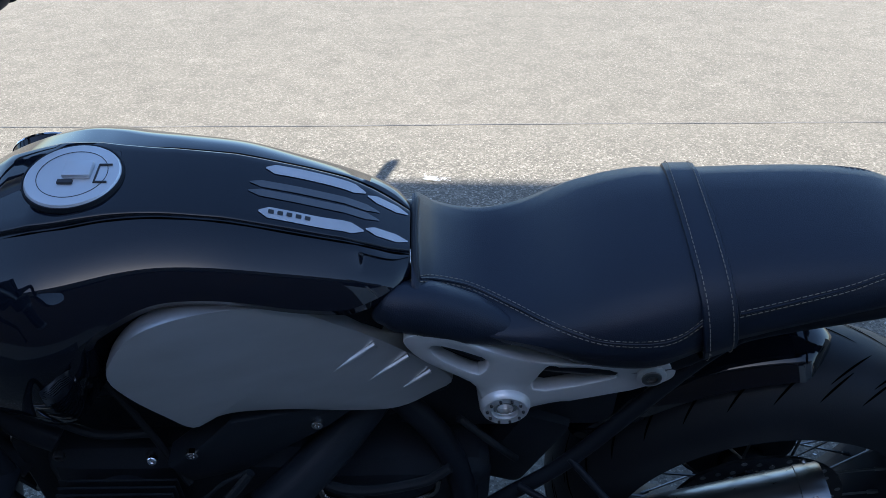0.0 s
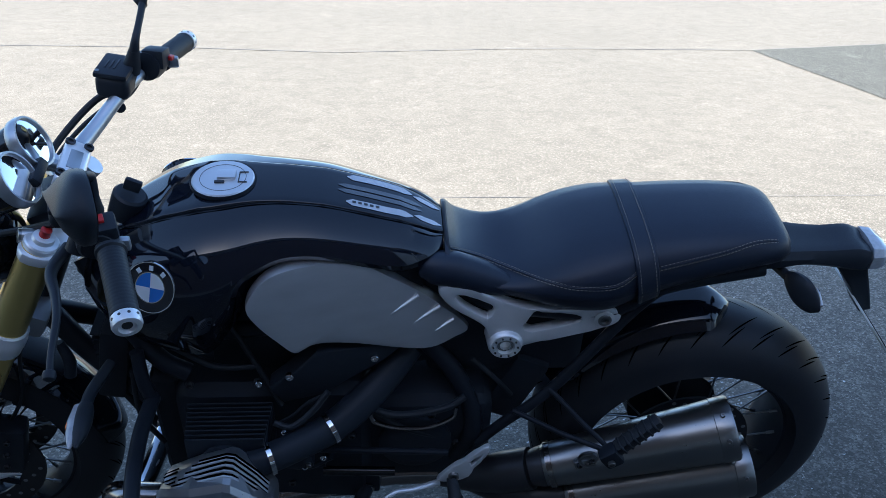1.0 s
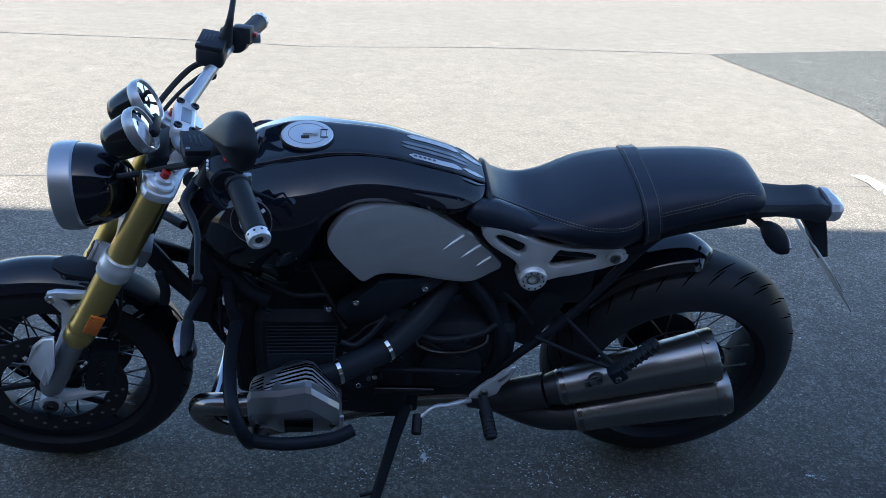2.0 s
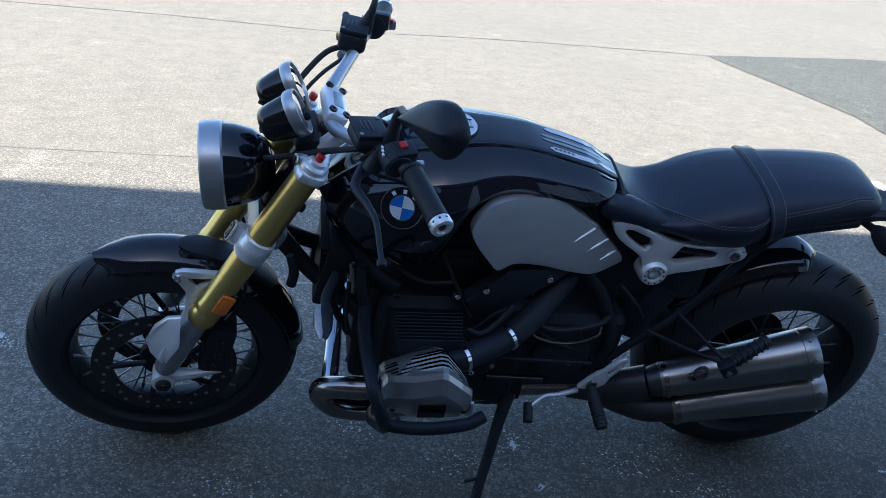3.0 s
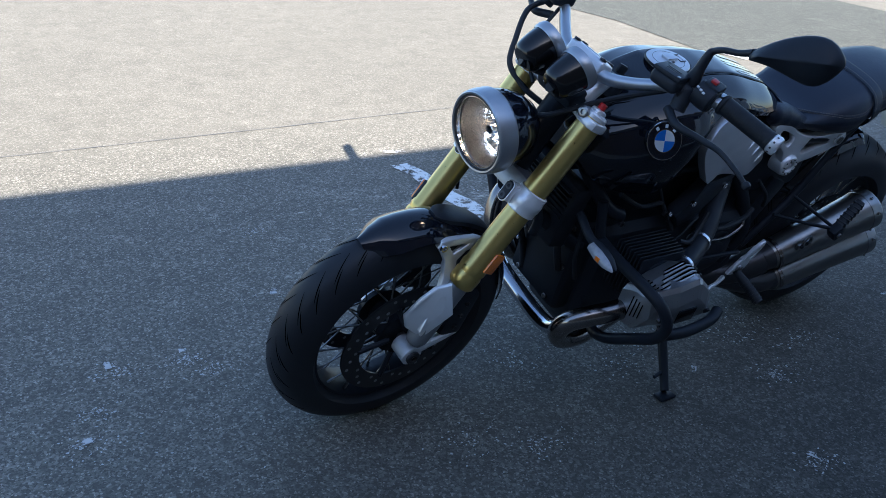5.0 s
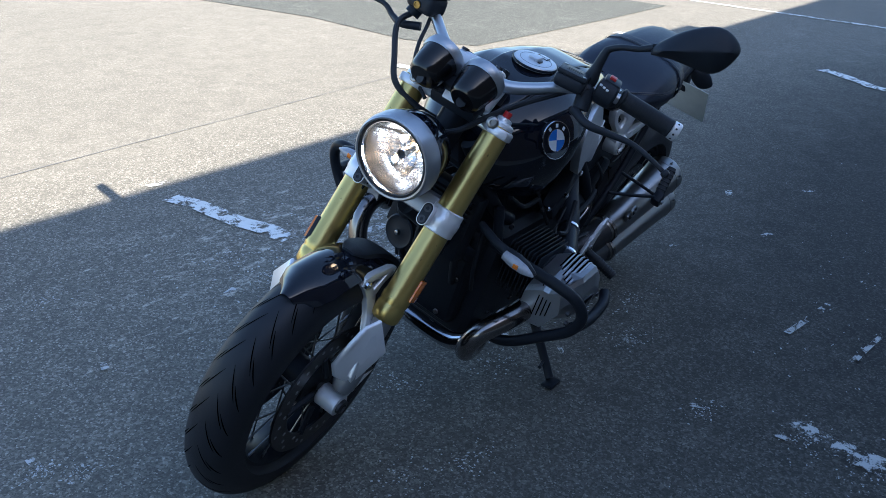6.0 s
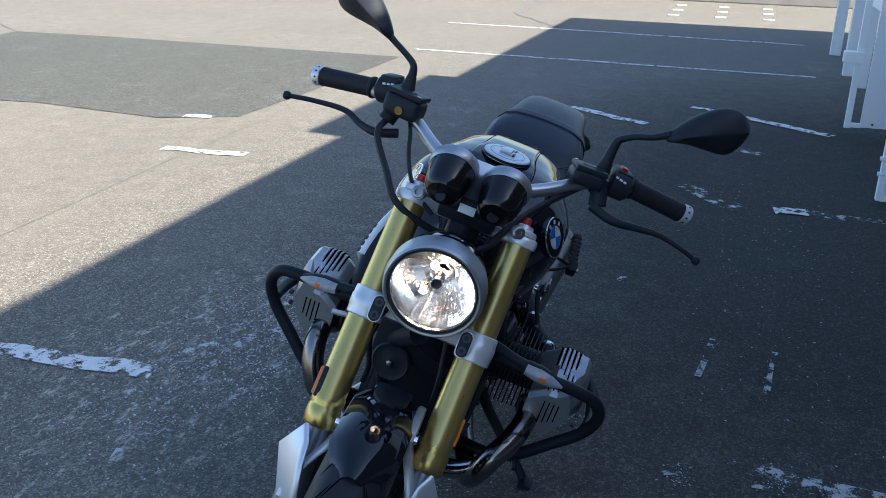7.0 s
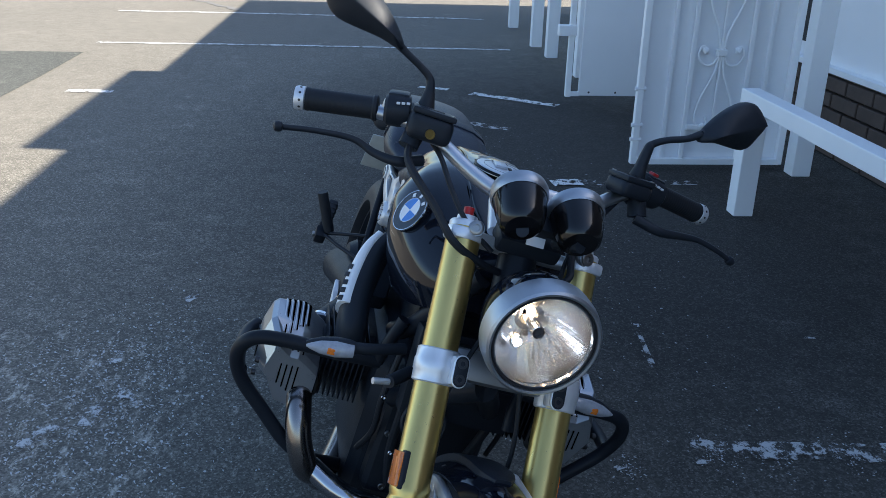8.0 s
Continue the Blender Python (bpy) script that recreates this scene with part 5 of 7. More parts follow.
# ---- gauges
GWAY = V(0.88, 0, 0.475).normalized()
for side in (-1, 1):
    c = V(-1.225, side * 0.0495 + 0.003, 0.959)
    g = steered("gauge", turned([(-0.047, 0.008), (-0.0455, 0.026), (-0.040, 0.0325), (-0.030, 0.0360), (-0.012, 0.0395), (0.012, 0.042), (0.016, 0.0415)], c, GWAY, 40), "gloss_black", "round instrument with a silver bezel")
    sub("bezel", ring_body([(0.012, 0.0425), (0.016, 0.0455), (0.026, 0.0460), (0.034, 0.0440), (0.034, 0.0405), (0.024, 0.0385), (0.018, 0.039)], c, GWAY, 48), "satin", g, "satin silver bezel")
    sub("dial", turned([(0.019, 0.0392), (0.0205, 0.0392)], c, GWAY, 40), "dial", g)
    w, s, u = frame_of(GWAY)
    bm = bmesh.new()
    for k in range(25):
        a = radians(-130 + 260 * k / 24)
        dd = u * math.cos(a) + s * math.sin(a)
        tube([c + w * 0.0212 + dd * (0.031 if k % 2 else 0.028), c + w * 0.0212 + dd * 0.036], 0.0006, 4, bm=bm, smooth_line=False)
    sub("dial_marks", bm, "white", g)
    a = radians(-125)
    dd = u * math.cos(a) + s * math.sin(a)
    sub("needle", tube([c + w * 0.023 - dd * 0.006, c + w * 0.023 + dd * 0.030], (0.0014, 0.0006), 5, smooth_line=False), "white", g)
    sub("needle_hub", turned([(0.0205, 0.006), (0.0255, 0.006), (0.0262, 0.004)], c, GWAY, 16), "plastic", g)
    bm = block((0.002, 0.018, 0.008), Matrix.Translation(c + w * 0.0216 - u * 0.015) @ Matrix((w, s, u)).transposed().to_4x4(), 0.0004)
    sub("display", bm, "lcd", g)
    gl = sub("glass", turned([(0.030, 0.0400), (0.0312, 0.030), (0.0318, 0.0005)], c, GWAY, 40, caps=False), "glass", g)
    gl.visible_shadow = False
    sub("gauge_stem", tube([c - GWAY * 0.05, V(-1.215, side * 0.030, 0.915)], 0.010, 10, smooth_line=False), "plastic", g)
ind = steered("indicator_panel", block((0.05, 0.060, 0.018), Matrix.Translation((-1.200, 0, 0.940)) @ Matrix.Rotation(radians(-35), 4, 'Y'), 0.004), "plastic", "black indicator panel between the gauges")
sub("badge_plate", block((0.003, 0.031, 0.016), Matrix.Translation((-1.2175, 0.003, 0.909)) @ Matrix.Rotation(radians(22), 4, 'Y'), 0.001), "white", ind)
steered("gauge_bracket", block((0.05, 0.11, 0.03), Matrix.Translation((-1.180, 0, 0.893)) @ Matrix.Rotation(radians(-20), 4, 'Y'), 0.008), "plastic")

# ---- top bridge and handlebar
top_out = smooth_loop([(-0.022, -0.134), (0.022, -0.132), (0.036, -0.095), (0.045, -0.04), (0.060, 0.0), (0.045, 0.04), (0.036, 0.095), (0.022, 0.132), (-0.022, 0.134), (-0.030, 0.095), (-0.006, 0.05), (-0.006, -0.05), (-0.030, -0.095)], 3)
bm = plate(top_out, 0.020, y=0, bevel=0.005)
# lay the plate square to the steering head
bmesh.ops.transform(bm, matrix=Matrix.Translation((-1.192, 0, 0.906)) @ Matrix.Rotation(RAKE, 4, 'Y') @ Matrix(((1, 0, 0, 0), (0, 0, 1, 0), (0, -1, 0, 0), (0, 0, 0, 1))), verts=bm.verts)
bridge = steered("top_bridge", bm, "silver", "silver forged top fork bridge")
bridge.matrix_local = STEER @ Matrix.Translation((0.016, 0, -0.020))
sub("stem_nut", turned([(0, 0.018), (0.012, 0.018), (0.014, 0.014), (0.014, 0.007)], V(-1.160, 0, 0.918), HEAD, 6), "dark_alu", bridge)
for side in (-1, 1):
    riser = sub("riser", tube([V(-1.172, side * 0.045, 0.91), V(-1.128, side * 0.045, 0.950)], (0.017, 0.018), 16, smooth_line=False), "silver", bridge)
BARC = V(-1.140, 0, 0.949)
mm = Matrix.Translation(BARC + V(0.008, 0, 0.008)) @ Matrix.Rotation(radians(28), 4, 'Y')
clampb = steered("bar_clamp", block((0.043, 0.108, 0.032), mm, 0.011, segments=4), "silver", "silver handlebar clamp with four bolts")
sub("clamp_recess", block((0.020, 0.048, 0.004), mm @ Matrix.Translation((0, 0, 0.0155)), 0.0015), "satin", clampb)
for x in (-0.0145, 0.0145):
    for y in (-0.042, 0.042):
        q = mm @ V(x, y, 0.0160)
        sub("clamp_bolt", turned([(-0.002, 0.008), (0.003, 0.008), (0.003, 0.0045), (0.0, 0.0045)], q, mm.to_3x3() @ V(0, 0, 1), 16), "dark_alu", clampb)

BAR = [V(-0.986, 0.392, 0.968), V(-1.020, 0.28, 0.990), V(-1.052, 0.21, 0.996), V(-1.080, 0.16, 0.984), V(-1.108, 0.115, 0.964), V(-1.130, 0.075, 0.951), BARC + V(0, 0.04, 0), BARC, BARC + V(0, -0.04, 0), V(-1.130, -0.075, 0.951), V(-1.108, -0.115, 0.964), V(-1.082, -0.16, 0.985), V(-1.056, -0.21, 1.000), V(-1.026, -0.28, 1.001), V(-0.988, -0.387, 0.984)]
handlebar = steered("handlebar", tube(BAR, (0.011, 0.011, 0.011, 0.0118, 0.0126, 0.0135, 0.014, 0.014, 0.014, 0.0135, 0.0126, 0.0118, 0.011, 0.011, 0.011), 18, 6), "barsilver", "satin silver tapered handlebar")
for side in (-1, 1):
    a, b = V(-1.025, side * 0.262, 1.004), V(-0.993, side * 0.376, 0.986)
    if side > 0:
        a, b = V(-1.018, 0.266, 0.997), V(-0.990, 0.380, 0.971)
    w = (b - a).normalized()
    L = (b - a).length
    prof = [(0, 0.0175), (0.003, 0.0215), (0.008, 0.0215), (0.011, 0.0188)]
    k = 0.014
    while k < L - 0.006:
        prof += [(k, 0.0188), (k + 0.0012, 0.01855), (k + 0.0024, 0.0188)]
        k += 0.006
    prof += [(L - 0.004, 0.0195), (L, 0.0190)]
    grip = sub("grip", turned(prof, a, w, 24), "rubber", handlebar, "black ribbed rubber grip")
    we = sub("bar_end", turned([(0, 0.0165), (0.002, 0.0195), (0.014, 0.0200), (0.018, 0.0185), (0.019, 0.012), (0.0145, 0.0105), (0.0145, 0.0005)], b, w, 28), "silver", handlebar, "silver bar-end weight with drilled dimples")
    _, s, u = frame_of(w)
    bm = bmesh.new()
    for i in range(10):
        t = 2 * math.pi * i / 10
        turned([(0, 0.0022), (0.0006, 0.0022)], b + w * 0.0085 + (s * math.cos(t) + u * math.sin(t)) * 0.0196, s * math.cos(t) + u * math.sin(t), 8, bm)
    sub("dimples", bm, "dark_alu", handlebar)
    sub("end_screw", turned([(0.012, 0.007), (0.0155, 0.007), (0.0155, 0.003)], b, w, 14), "dark_alu", handlebar)
    # switch housing
    c = V(-1.048 if side < 0 else -1.031, side * 0.238, 1.006)
    rot = Matrix((w, V(0, 0, 1).cross(w).normalized(), w.cross(V(0, 0, 1).cross(w).normalized()))).transposed().to_4x4()
    sw = sub("switch_housing", turned([(-0.022, 0.018), (-0.020, 0.025), (-0.004, 0.027), (0.016, 0.026), (0.021, 0.022)], c, w, 24), "plastic", handlebar, "black switch housing")
    sub("switch_block", block((0.036, 0.040, 0.034), Matrix.Translation(c + V(0.012, 0, 0.012)) @ rot, 0.006), "plastic", handlebar)
    sub("red_switch", block((0.014, 0.014, 0.008), Matrix.Translation(c + (V(0.010, 0, 0.0305) if side < 0 else V(0.034, 0.006, 0.008))) @ rot, 0.002), "red", handlebar, "small red switch")
    bm = bmesh.new()
    for k in range(3):
        block((0.006, 0.004, 0.004), Matrix.Translation(c + V(-0.024, side * (0.008 - 0.008 * k), 0.016 + 0.002 * k)) @ rot, 0.001, bm)
    sub("switch_marks", bm, "white", handlebar)
    sub("thumb_lever", block((0.02, 0.012, 0.02), Matrix.Translation(c + V(0.038, side * 0.012, -0.004)), 0.004), "satin", handlebar)
    # fluid reservoir and lever
    if side < 0:
        rc, size = V(-1.090, -0.175, 1.010), (0.060, 0.064, 0.030)
        tilt = Matrix.Rotation(radians(8), 4, 'Y') @ Matrix.Rotation(radians(12), 4, 'Z')
    else:
        rc, size = V(-1.080, 0.190, 1.004), (0.058, 0.074, 0.044)
        tilt = Matrix.Rotation(radians(6), 4, 'Y') @ Matrix.Rotation(radians(-10), 4, 'Z')
    res = steered("fluid_reservoir", block(size, Matrix.Translation(rc) @ tilt, 0.016, segments=4), "plastic", "black brake fluid reservoir on the handlebar")
    sub("lid", block((size[0] * 0.98, size[1] * 0.98, 0.010), Matrix.Translation(rc + V(0.002, 0, size[2] / 2 + 0.002)) @ tilt, 0.004), "plastic", res)
    for x in (-0.38, 0.38):
        q = Matrix.Translation(rc + V(0.002, 0, size[2] / 2 + 0.007)) @ tilt @ V(x * size[0], x * size[1], 0)
        sub("screw", turned([(0, 0.004), (0.0012, 0.004), (0.0012, 0.002)], q, (0.1, 0, 1), 10), "steel", res)
    bm = bmesh.new()
    for k in range(3):
        block((0.003, 0.032 - 0.004 * k, 0.001), Matrix.Translation(rc + V(0.004 - 0.008 * k, 0, size[2] / 2 + 0.0075 + 0.0008 * k)) @ tilt, 0.0003, bm)
    sub("lid_bars", bm, "dark_alu", res)
    if side > 0:
        sub("sight_glass", turned([(0, 0.008), (0.004, 0.008), (0.004, 0.006), (0.002, 0.006)], rc + V(-0.0295, 0.004, -0.004), (-1, 0, 0), 18), "brass", res, "brass-rimmed sight glass")
    sub("lever_perch", tube([rc + V(0.01, side * 0.02, -0.02), V(-1.068, side * 0.205, 1.0), V(-1.085, side * 0.215, 0.965)], 0.017, 12), "plastic", res)
    if side < 0:
        pts = [V(-1.098, -0.205, 0.964), V(-1.115, -0.25, 0.958), V(-1.100, -0.30, 0.958), V(-1.090, -0.345, 0.958), V(-1.089, -0.395, 0.948), V(-1.088, -0.425, 0.938)]
    else:
        pts = [V(-1.085, 0.185, 0.950), V(-1.098, 0.225, 0.940), V(-1.080, 0.262, 0.938), V(-1.066, 0.30, 0.947), V(-1.066, 0.36, 0.942), V(-1.069, 0.418, 0.932)]
    lev = steered("hand_lever", tube(pts, (0.0095, 0.0086, 0.0069, 0.0056, 0.0049, 0.0047), 12, 6), "plastic", "black hand lever")
    sub("lever_ball", turned([(-0.008, 0.003), (-0.0055, 0.0075), (0, 0.0090), (0.0055, 0.0075), (0.008, 0.003)], pts[-1], (pts[-1] - pts[-2]), 16), "plastic", lev)
    # mirror
    root = V(-1.054, side * 0.200, 1.024)
    if side < 0:
        arm = [root, V(-1.046, -0.203, 1.075), V(-1.043, -0.209, 1.088), V(-1.046, -0.230, 1.103), V(-1.048, -0.262, 1.116), V(-1.045, -0.287, 1.131)]
        hc, along, upv = V(-1.020, -0.352, 1.157), V(0.38, -0.88, 0.34).normalized(), V(0.05, 0.30, 1)
    else:
        arm = [root, V(-1.046, 0.201, 1.050), V(-1.040, 0.206, 1.072), V(-1.036, 0.225, 1.085), V(-1.032, 0.255, 1.099), V(-1.030, 0.272, 1.108)]
        hc, along, upv = V(-1.010, 0.332, 1.138), V(0.35, 1, 0.40).normalized(), V(0.05, -0.42, 1)
    mir = steered("mirror", tube(arm, (0.012, 0.009, 0.0068, 0.006, 0.006, 0.0075), 12, 6), "plastic", "black rear-view mirror on a bent arm")
    upv = (upv - along * upv.dot(along)).normalized()
    back = along.cross(upv) * (1 if side > 0 else -1)
    back = back if back.x < 0 else -back
    shape = [(-0.070, -0.011), (-0.066, 0.002), (-0.036, 0.022), (-0.004, 0.035), (0.026, 0.040), (0.048, 0.035), (0.064, 0.021), (0.073, 0.004), (0.072, -0.008), (0.060, -0.026), (0.044, -0.040), (0.026, -0.044), (0.002, -0.036), (-0.036, -0.020), (-0.064, -0.014)]
    loop = smooth_loop([(p[0] * 1.14, p[1] * (1.04 if side < 0 else 0.88)) for p in shape], 2)
    rows = []
    for g, flat, dpt in ((0.975, 0.975, -0.010), (1.0, 1.0, -0.006), (1.0, 1.0, 0.003), (0.95, 0.93, 0.009), (0.84, 0.55, 0.022), (0.74, 0.10, 0.0305), (0.60, 0.02, 0.0315)):
        rows.append([hc + along * (x * g) + upv * (z * flat) + back * dpt for x, z in loop])
    bm = bmesh.new()
    skin(bm, rows)
    sub("mirror_shell", bm, "plastic", mir)
    sub("mirror_neck", tube([arm[-1], arm[-1] + along * 0.012, hc - along * 0.062], (0.0075, 0.0095, 0.0105), 14), "plastic", mir)
    sub("arm_boot", turned([(-0.012, 0.015), (0.0, 0.0155), (0.018, 0.0115), (0.030, 0.0095)], root, arm[1] - root, 18), "rubber", mir)
    bm = bmesh.new()
    bm.faces.new([bm.verts.new(hc + along * x * 0.93 + upv * z * 0.93 - back * 0.0115) for x, z in loop])
    sub("mirror_glass", bm, "mirror", mir, "rear-view mirror glass")

for side in (-1, 1):
    sub("pinch_lug", turned([(-0.040, 0.0125), (-0.002, 0.0130), (0.0, 0.0122)], V(-1.220, side * 0.097, 0.920), (-0.9, side * 0.25, 0.35), 20), "satin", bridge)
    sub("pinch_screw", turned([(-0.004, 0.0115), (0.006, 0.0115), (0.007, 0.0095), (0.007, 0.0055), (0.002, 0.0050)], V(-1.218, side * 0.097, 0.920), (-0.9, side * 0.25, 0.35), 20), "steel", bridge)

# cables and hoses
for pts, r in (([(-1.082, 0.212, 0.972), (-1.131, 0.215, 0.950), (-1.187, 0.168, 0.910), (-1.218, 0.130, 0.874), (-1.212, 0.075, 0.850), (-1.19, 0.03, 0.835)], 0.0065),
               ([(-1.072, 0.175, 0.980), (-1.105, 0.160, 0.966), (-1.150, 0.142, 0.936), (-1.190, 0.110, 0.900), (-1.205, 0.060, 0.870)], 0.0042),
               ([(-1.072, -0.176, 0.985), (-1.138, -0.112, 0.934), (-1.195, -0.076, 0.897), (-1.249, -0.059, 0.876), (-1.262, -0.03, 0.855)], 0.0060),
               ([(-1.080, -0.165, 0.975), (-1.142, -0.104, 0.924), (-1.195, -0.070, 0.888), (-1.24, -0.05, 0.868)], 0.0038),
               ([(-1.30, 0.09, 0.58), (-1.31, 0.085, 0.66), (-1.28, 0.06, 0.72), (-1.25, 0.03, 0.78)], 0.004),
               ([(-1.355, -0.075, 0.42), (-1.31, -0.07, 0.50), (-1.29, -0.065, 0.60), (-1.26, -0.045, 0.70)], 0.004)):
    steered("cable", tube(pts, r, 8, 6), "rubber", "black control cable")

# ignition lock
lock = body("ignition_lock", turned([(-0.03, 0.026), (0.0, 0.028), (0.012, 0.028), (0.016, 0.024), (0.016, 0.006)], (-1.052, -0.012, 0.900), HEAD, 28), "plastic", "black ignition lock with its key in it")
sub("key", block((0.028, 0.010, 0.022), Matrix.Translation((-1.040, -0.012, 0.930)) @ Matrix.Rotation(RAKE, 4, 'Y'), 0.004), "plastic", lock, "black-headed ignition key")

# ---- engine
crank = body("engine_case", block((0.36, 0.26, 0.34), Matrix.Translation((-0.84, 0, 0.40)), 0.05, segments=3), "engine", "black boxer engine case")
sub("front_cover", block((0.06, 0.20, 0.28), Matrix.Translation((-1.035, 0, 0.43)), 0.025, segments=3), "fin", crank)
sub("gearbox", block((0.26, 0.22, 0.24), Matrix.Translation((-0.56, 0, 0.39)), 0.045, segments=3), "engine", crank)
sub("sump", block((0.32, 0.18, 0.06), Matrix.Translation((-0.82, 0, 0.215)), 0.02), "engine", crank)
sub("starter_cover", block((0.30, 0.16, 0.13), Matrix.Translation((-0.80, 0, 0.61)), 0.03), "engine", crank)
body("tank_tunnel", block((0.40, 0.16, 0.20), Matrix.Translation((-0.765, 0, 0.765)), 0.03), "fin", "black frame cover under the tank")
body("air_box", block((0.34, 0.13, 0.22), Matrix.Translation((-0.70, 0, 0.66)), 0.04), "plastic", "black air box under the tank")
body("battery_box", block((0.30, 0.13, 0.21), Matrix.Translation((-0.415, 0, 0.635)), 0.03), "plastic", "black electrics box under the seat")
body("rear_frame_cover", block((0.075, 0.10, 0.16), Matrix.Translation((-0.392, -0.03, 0.50)) @ Matrix.Rotation(radians(24), 4, 'Y'), 0.015), "engine", "black rear frame casting")
oc = body("oil_cooler", block((0.05, 0.20, 0.16), Matrix.Translation((-1.115, 0, 0.60)) @ Matrix.Rotation(radians(12), 4, 'Y'), 0.008), "fin", "black finned oil cooler")
for k in range(12):
    sub("fin", block((0.056, 0.18, 0.0025), Matrix.Translation((-1.115, 0, 0.535 + 0.012 * k)) @ Matrix.Rotation(radians(12), 4, 'Y'), 0), "fin", oc)

for y, z, r in ((-0.075, 0.545, 0.007), (0.075, 0.545, 0.007), (-0.082, 0.43, 0.006), (0.082, 0.43, 0.006), (-0.06, 0.315, 0.007), (0.06, 0.315, 0.007), (0.0, 0.555, 0.006)):
    bolt(crank, (-1.065, y, z), (-1, 0, 0.1), r, "steel")
horn = body("horn", turned([(-0.02, 0.018), (0.0, 0.040), (0.010, 0.042), (0.013, 0.038), (0.010, 0.030), (0.014, 0.010), (0.015, 0.002)], V(-1.150, 0.050, 0.520), (-1, 0.1, 0.1), 28), "plastic", "round black horn")
sub("horn_bolt", turned([(0, 0.006), (0.005, 0.006), (0.006, 0.004)], V(-1.165, 0.051, 0.521), (-1, 0.1, 0.1), 12), "steel", horn)
for pts, r in (([(-1.10, 0.07, 0.66), (-1.125, 0.085, 0.58), (-1.11, 0.082, 0.49), (-1.075, 0.07, 0.40), (-1.06, 0.05, 0.32)], 0.009), ([(-1.10, -0.07, 0.66), (-1.125, -0.085, 0.58), (-1.105, -0.08, 0.50), (-1.07, -0.075, 0.42)], 0.009),
               ([(-1.08, 0.11, 0.62), (-1.09, 0.12, 0.52), (-1.06, 0.11, 0.43), (-1.02, 0.12, 0.36)], 0.006), ([(-1.08, -0.11, 0.60), (-1.08, -0.12, 0.50), (-1.05, -0.12, 0.42)], 0.005)):
    body("hose", tube(pts, r, 10), "rubber", "black rubber hose")
for x, y, z in ((-1.122, 0.085, 0.57), (-1.079, 0.071, 0.405), (-1.122, -0.085, 0.57), (-1.088, 0.119, 0.52)):
    bolt(crank, (x - 0.008, y, z), (-1, 0, 0), 0.005, "chrome", "hose_clip")
# small adjuster rod beside the fork
rod = body("adjuster_rod", tube([V(-1.18, 0.110, 0.622), V(-1.226, 0.150, 0.620)], 0.011, 12, smooth_line=False), "plastic", "black rod with a bright tip")
sub("rod_tip", tube([V(-1.226, 0.150, 0.620), V(-1.236, 0.178, 0.621)], 0.0055, 12, smooth_line=False), "cap", rod, "bright rod tip")

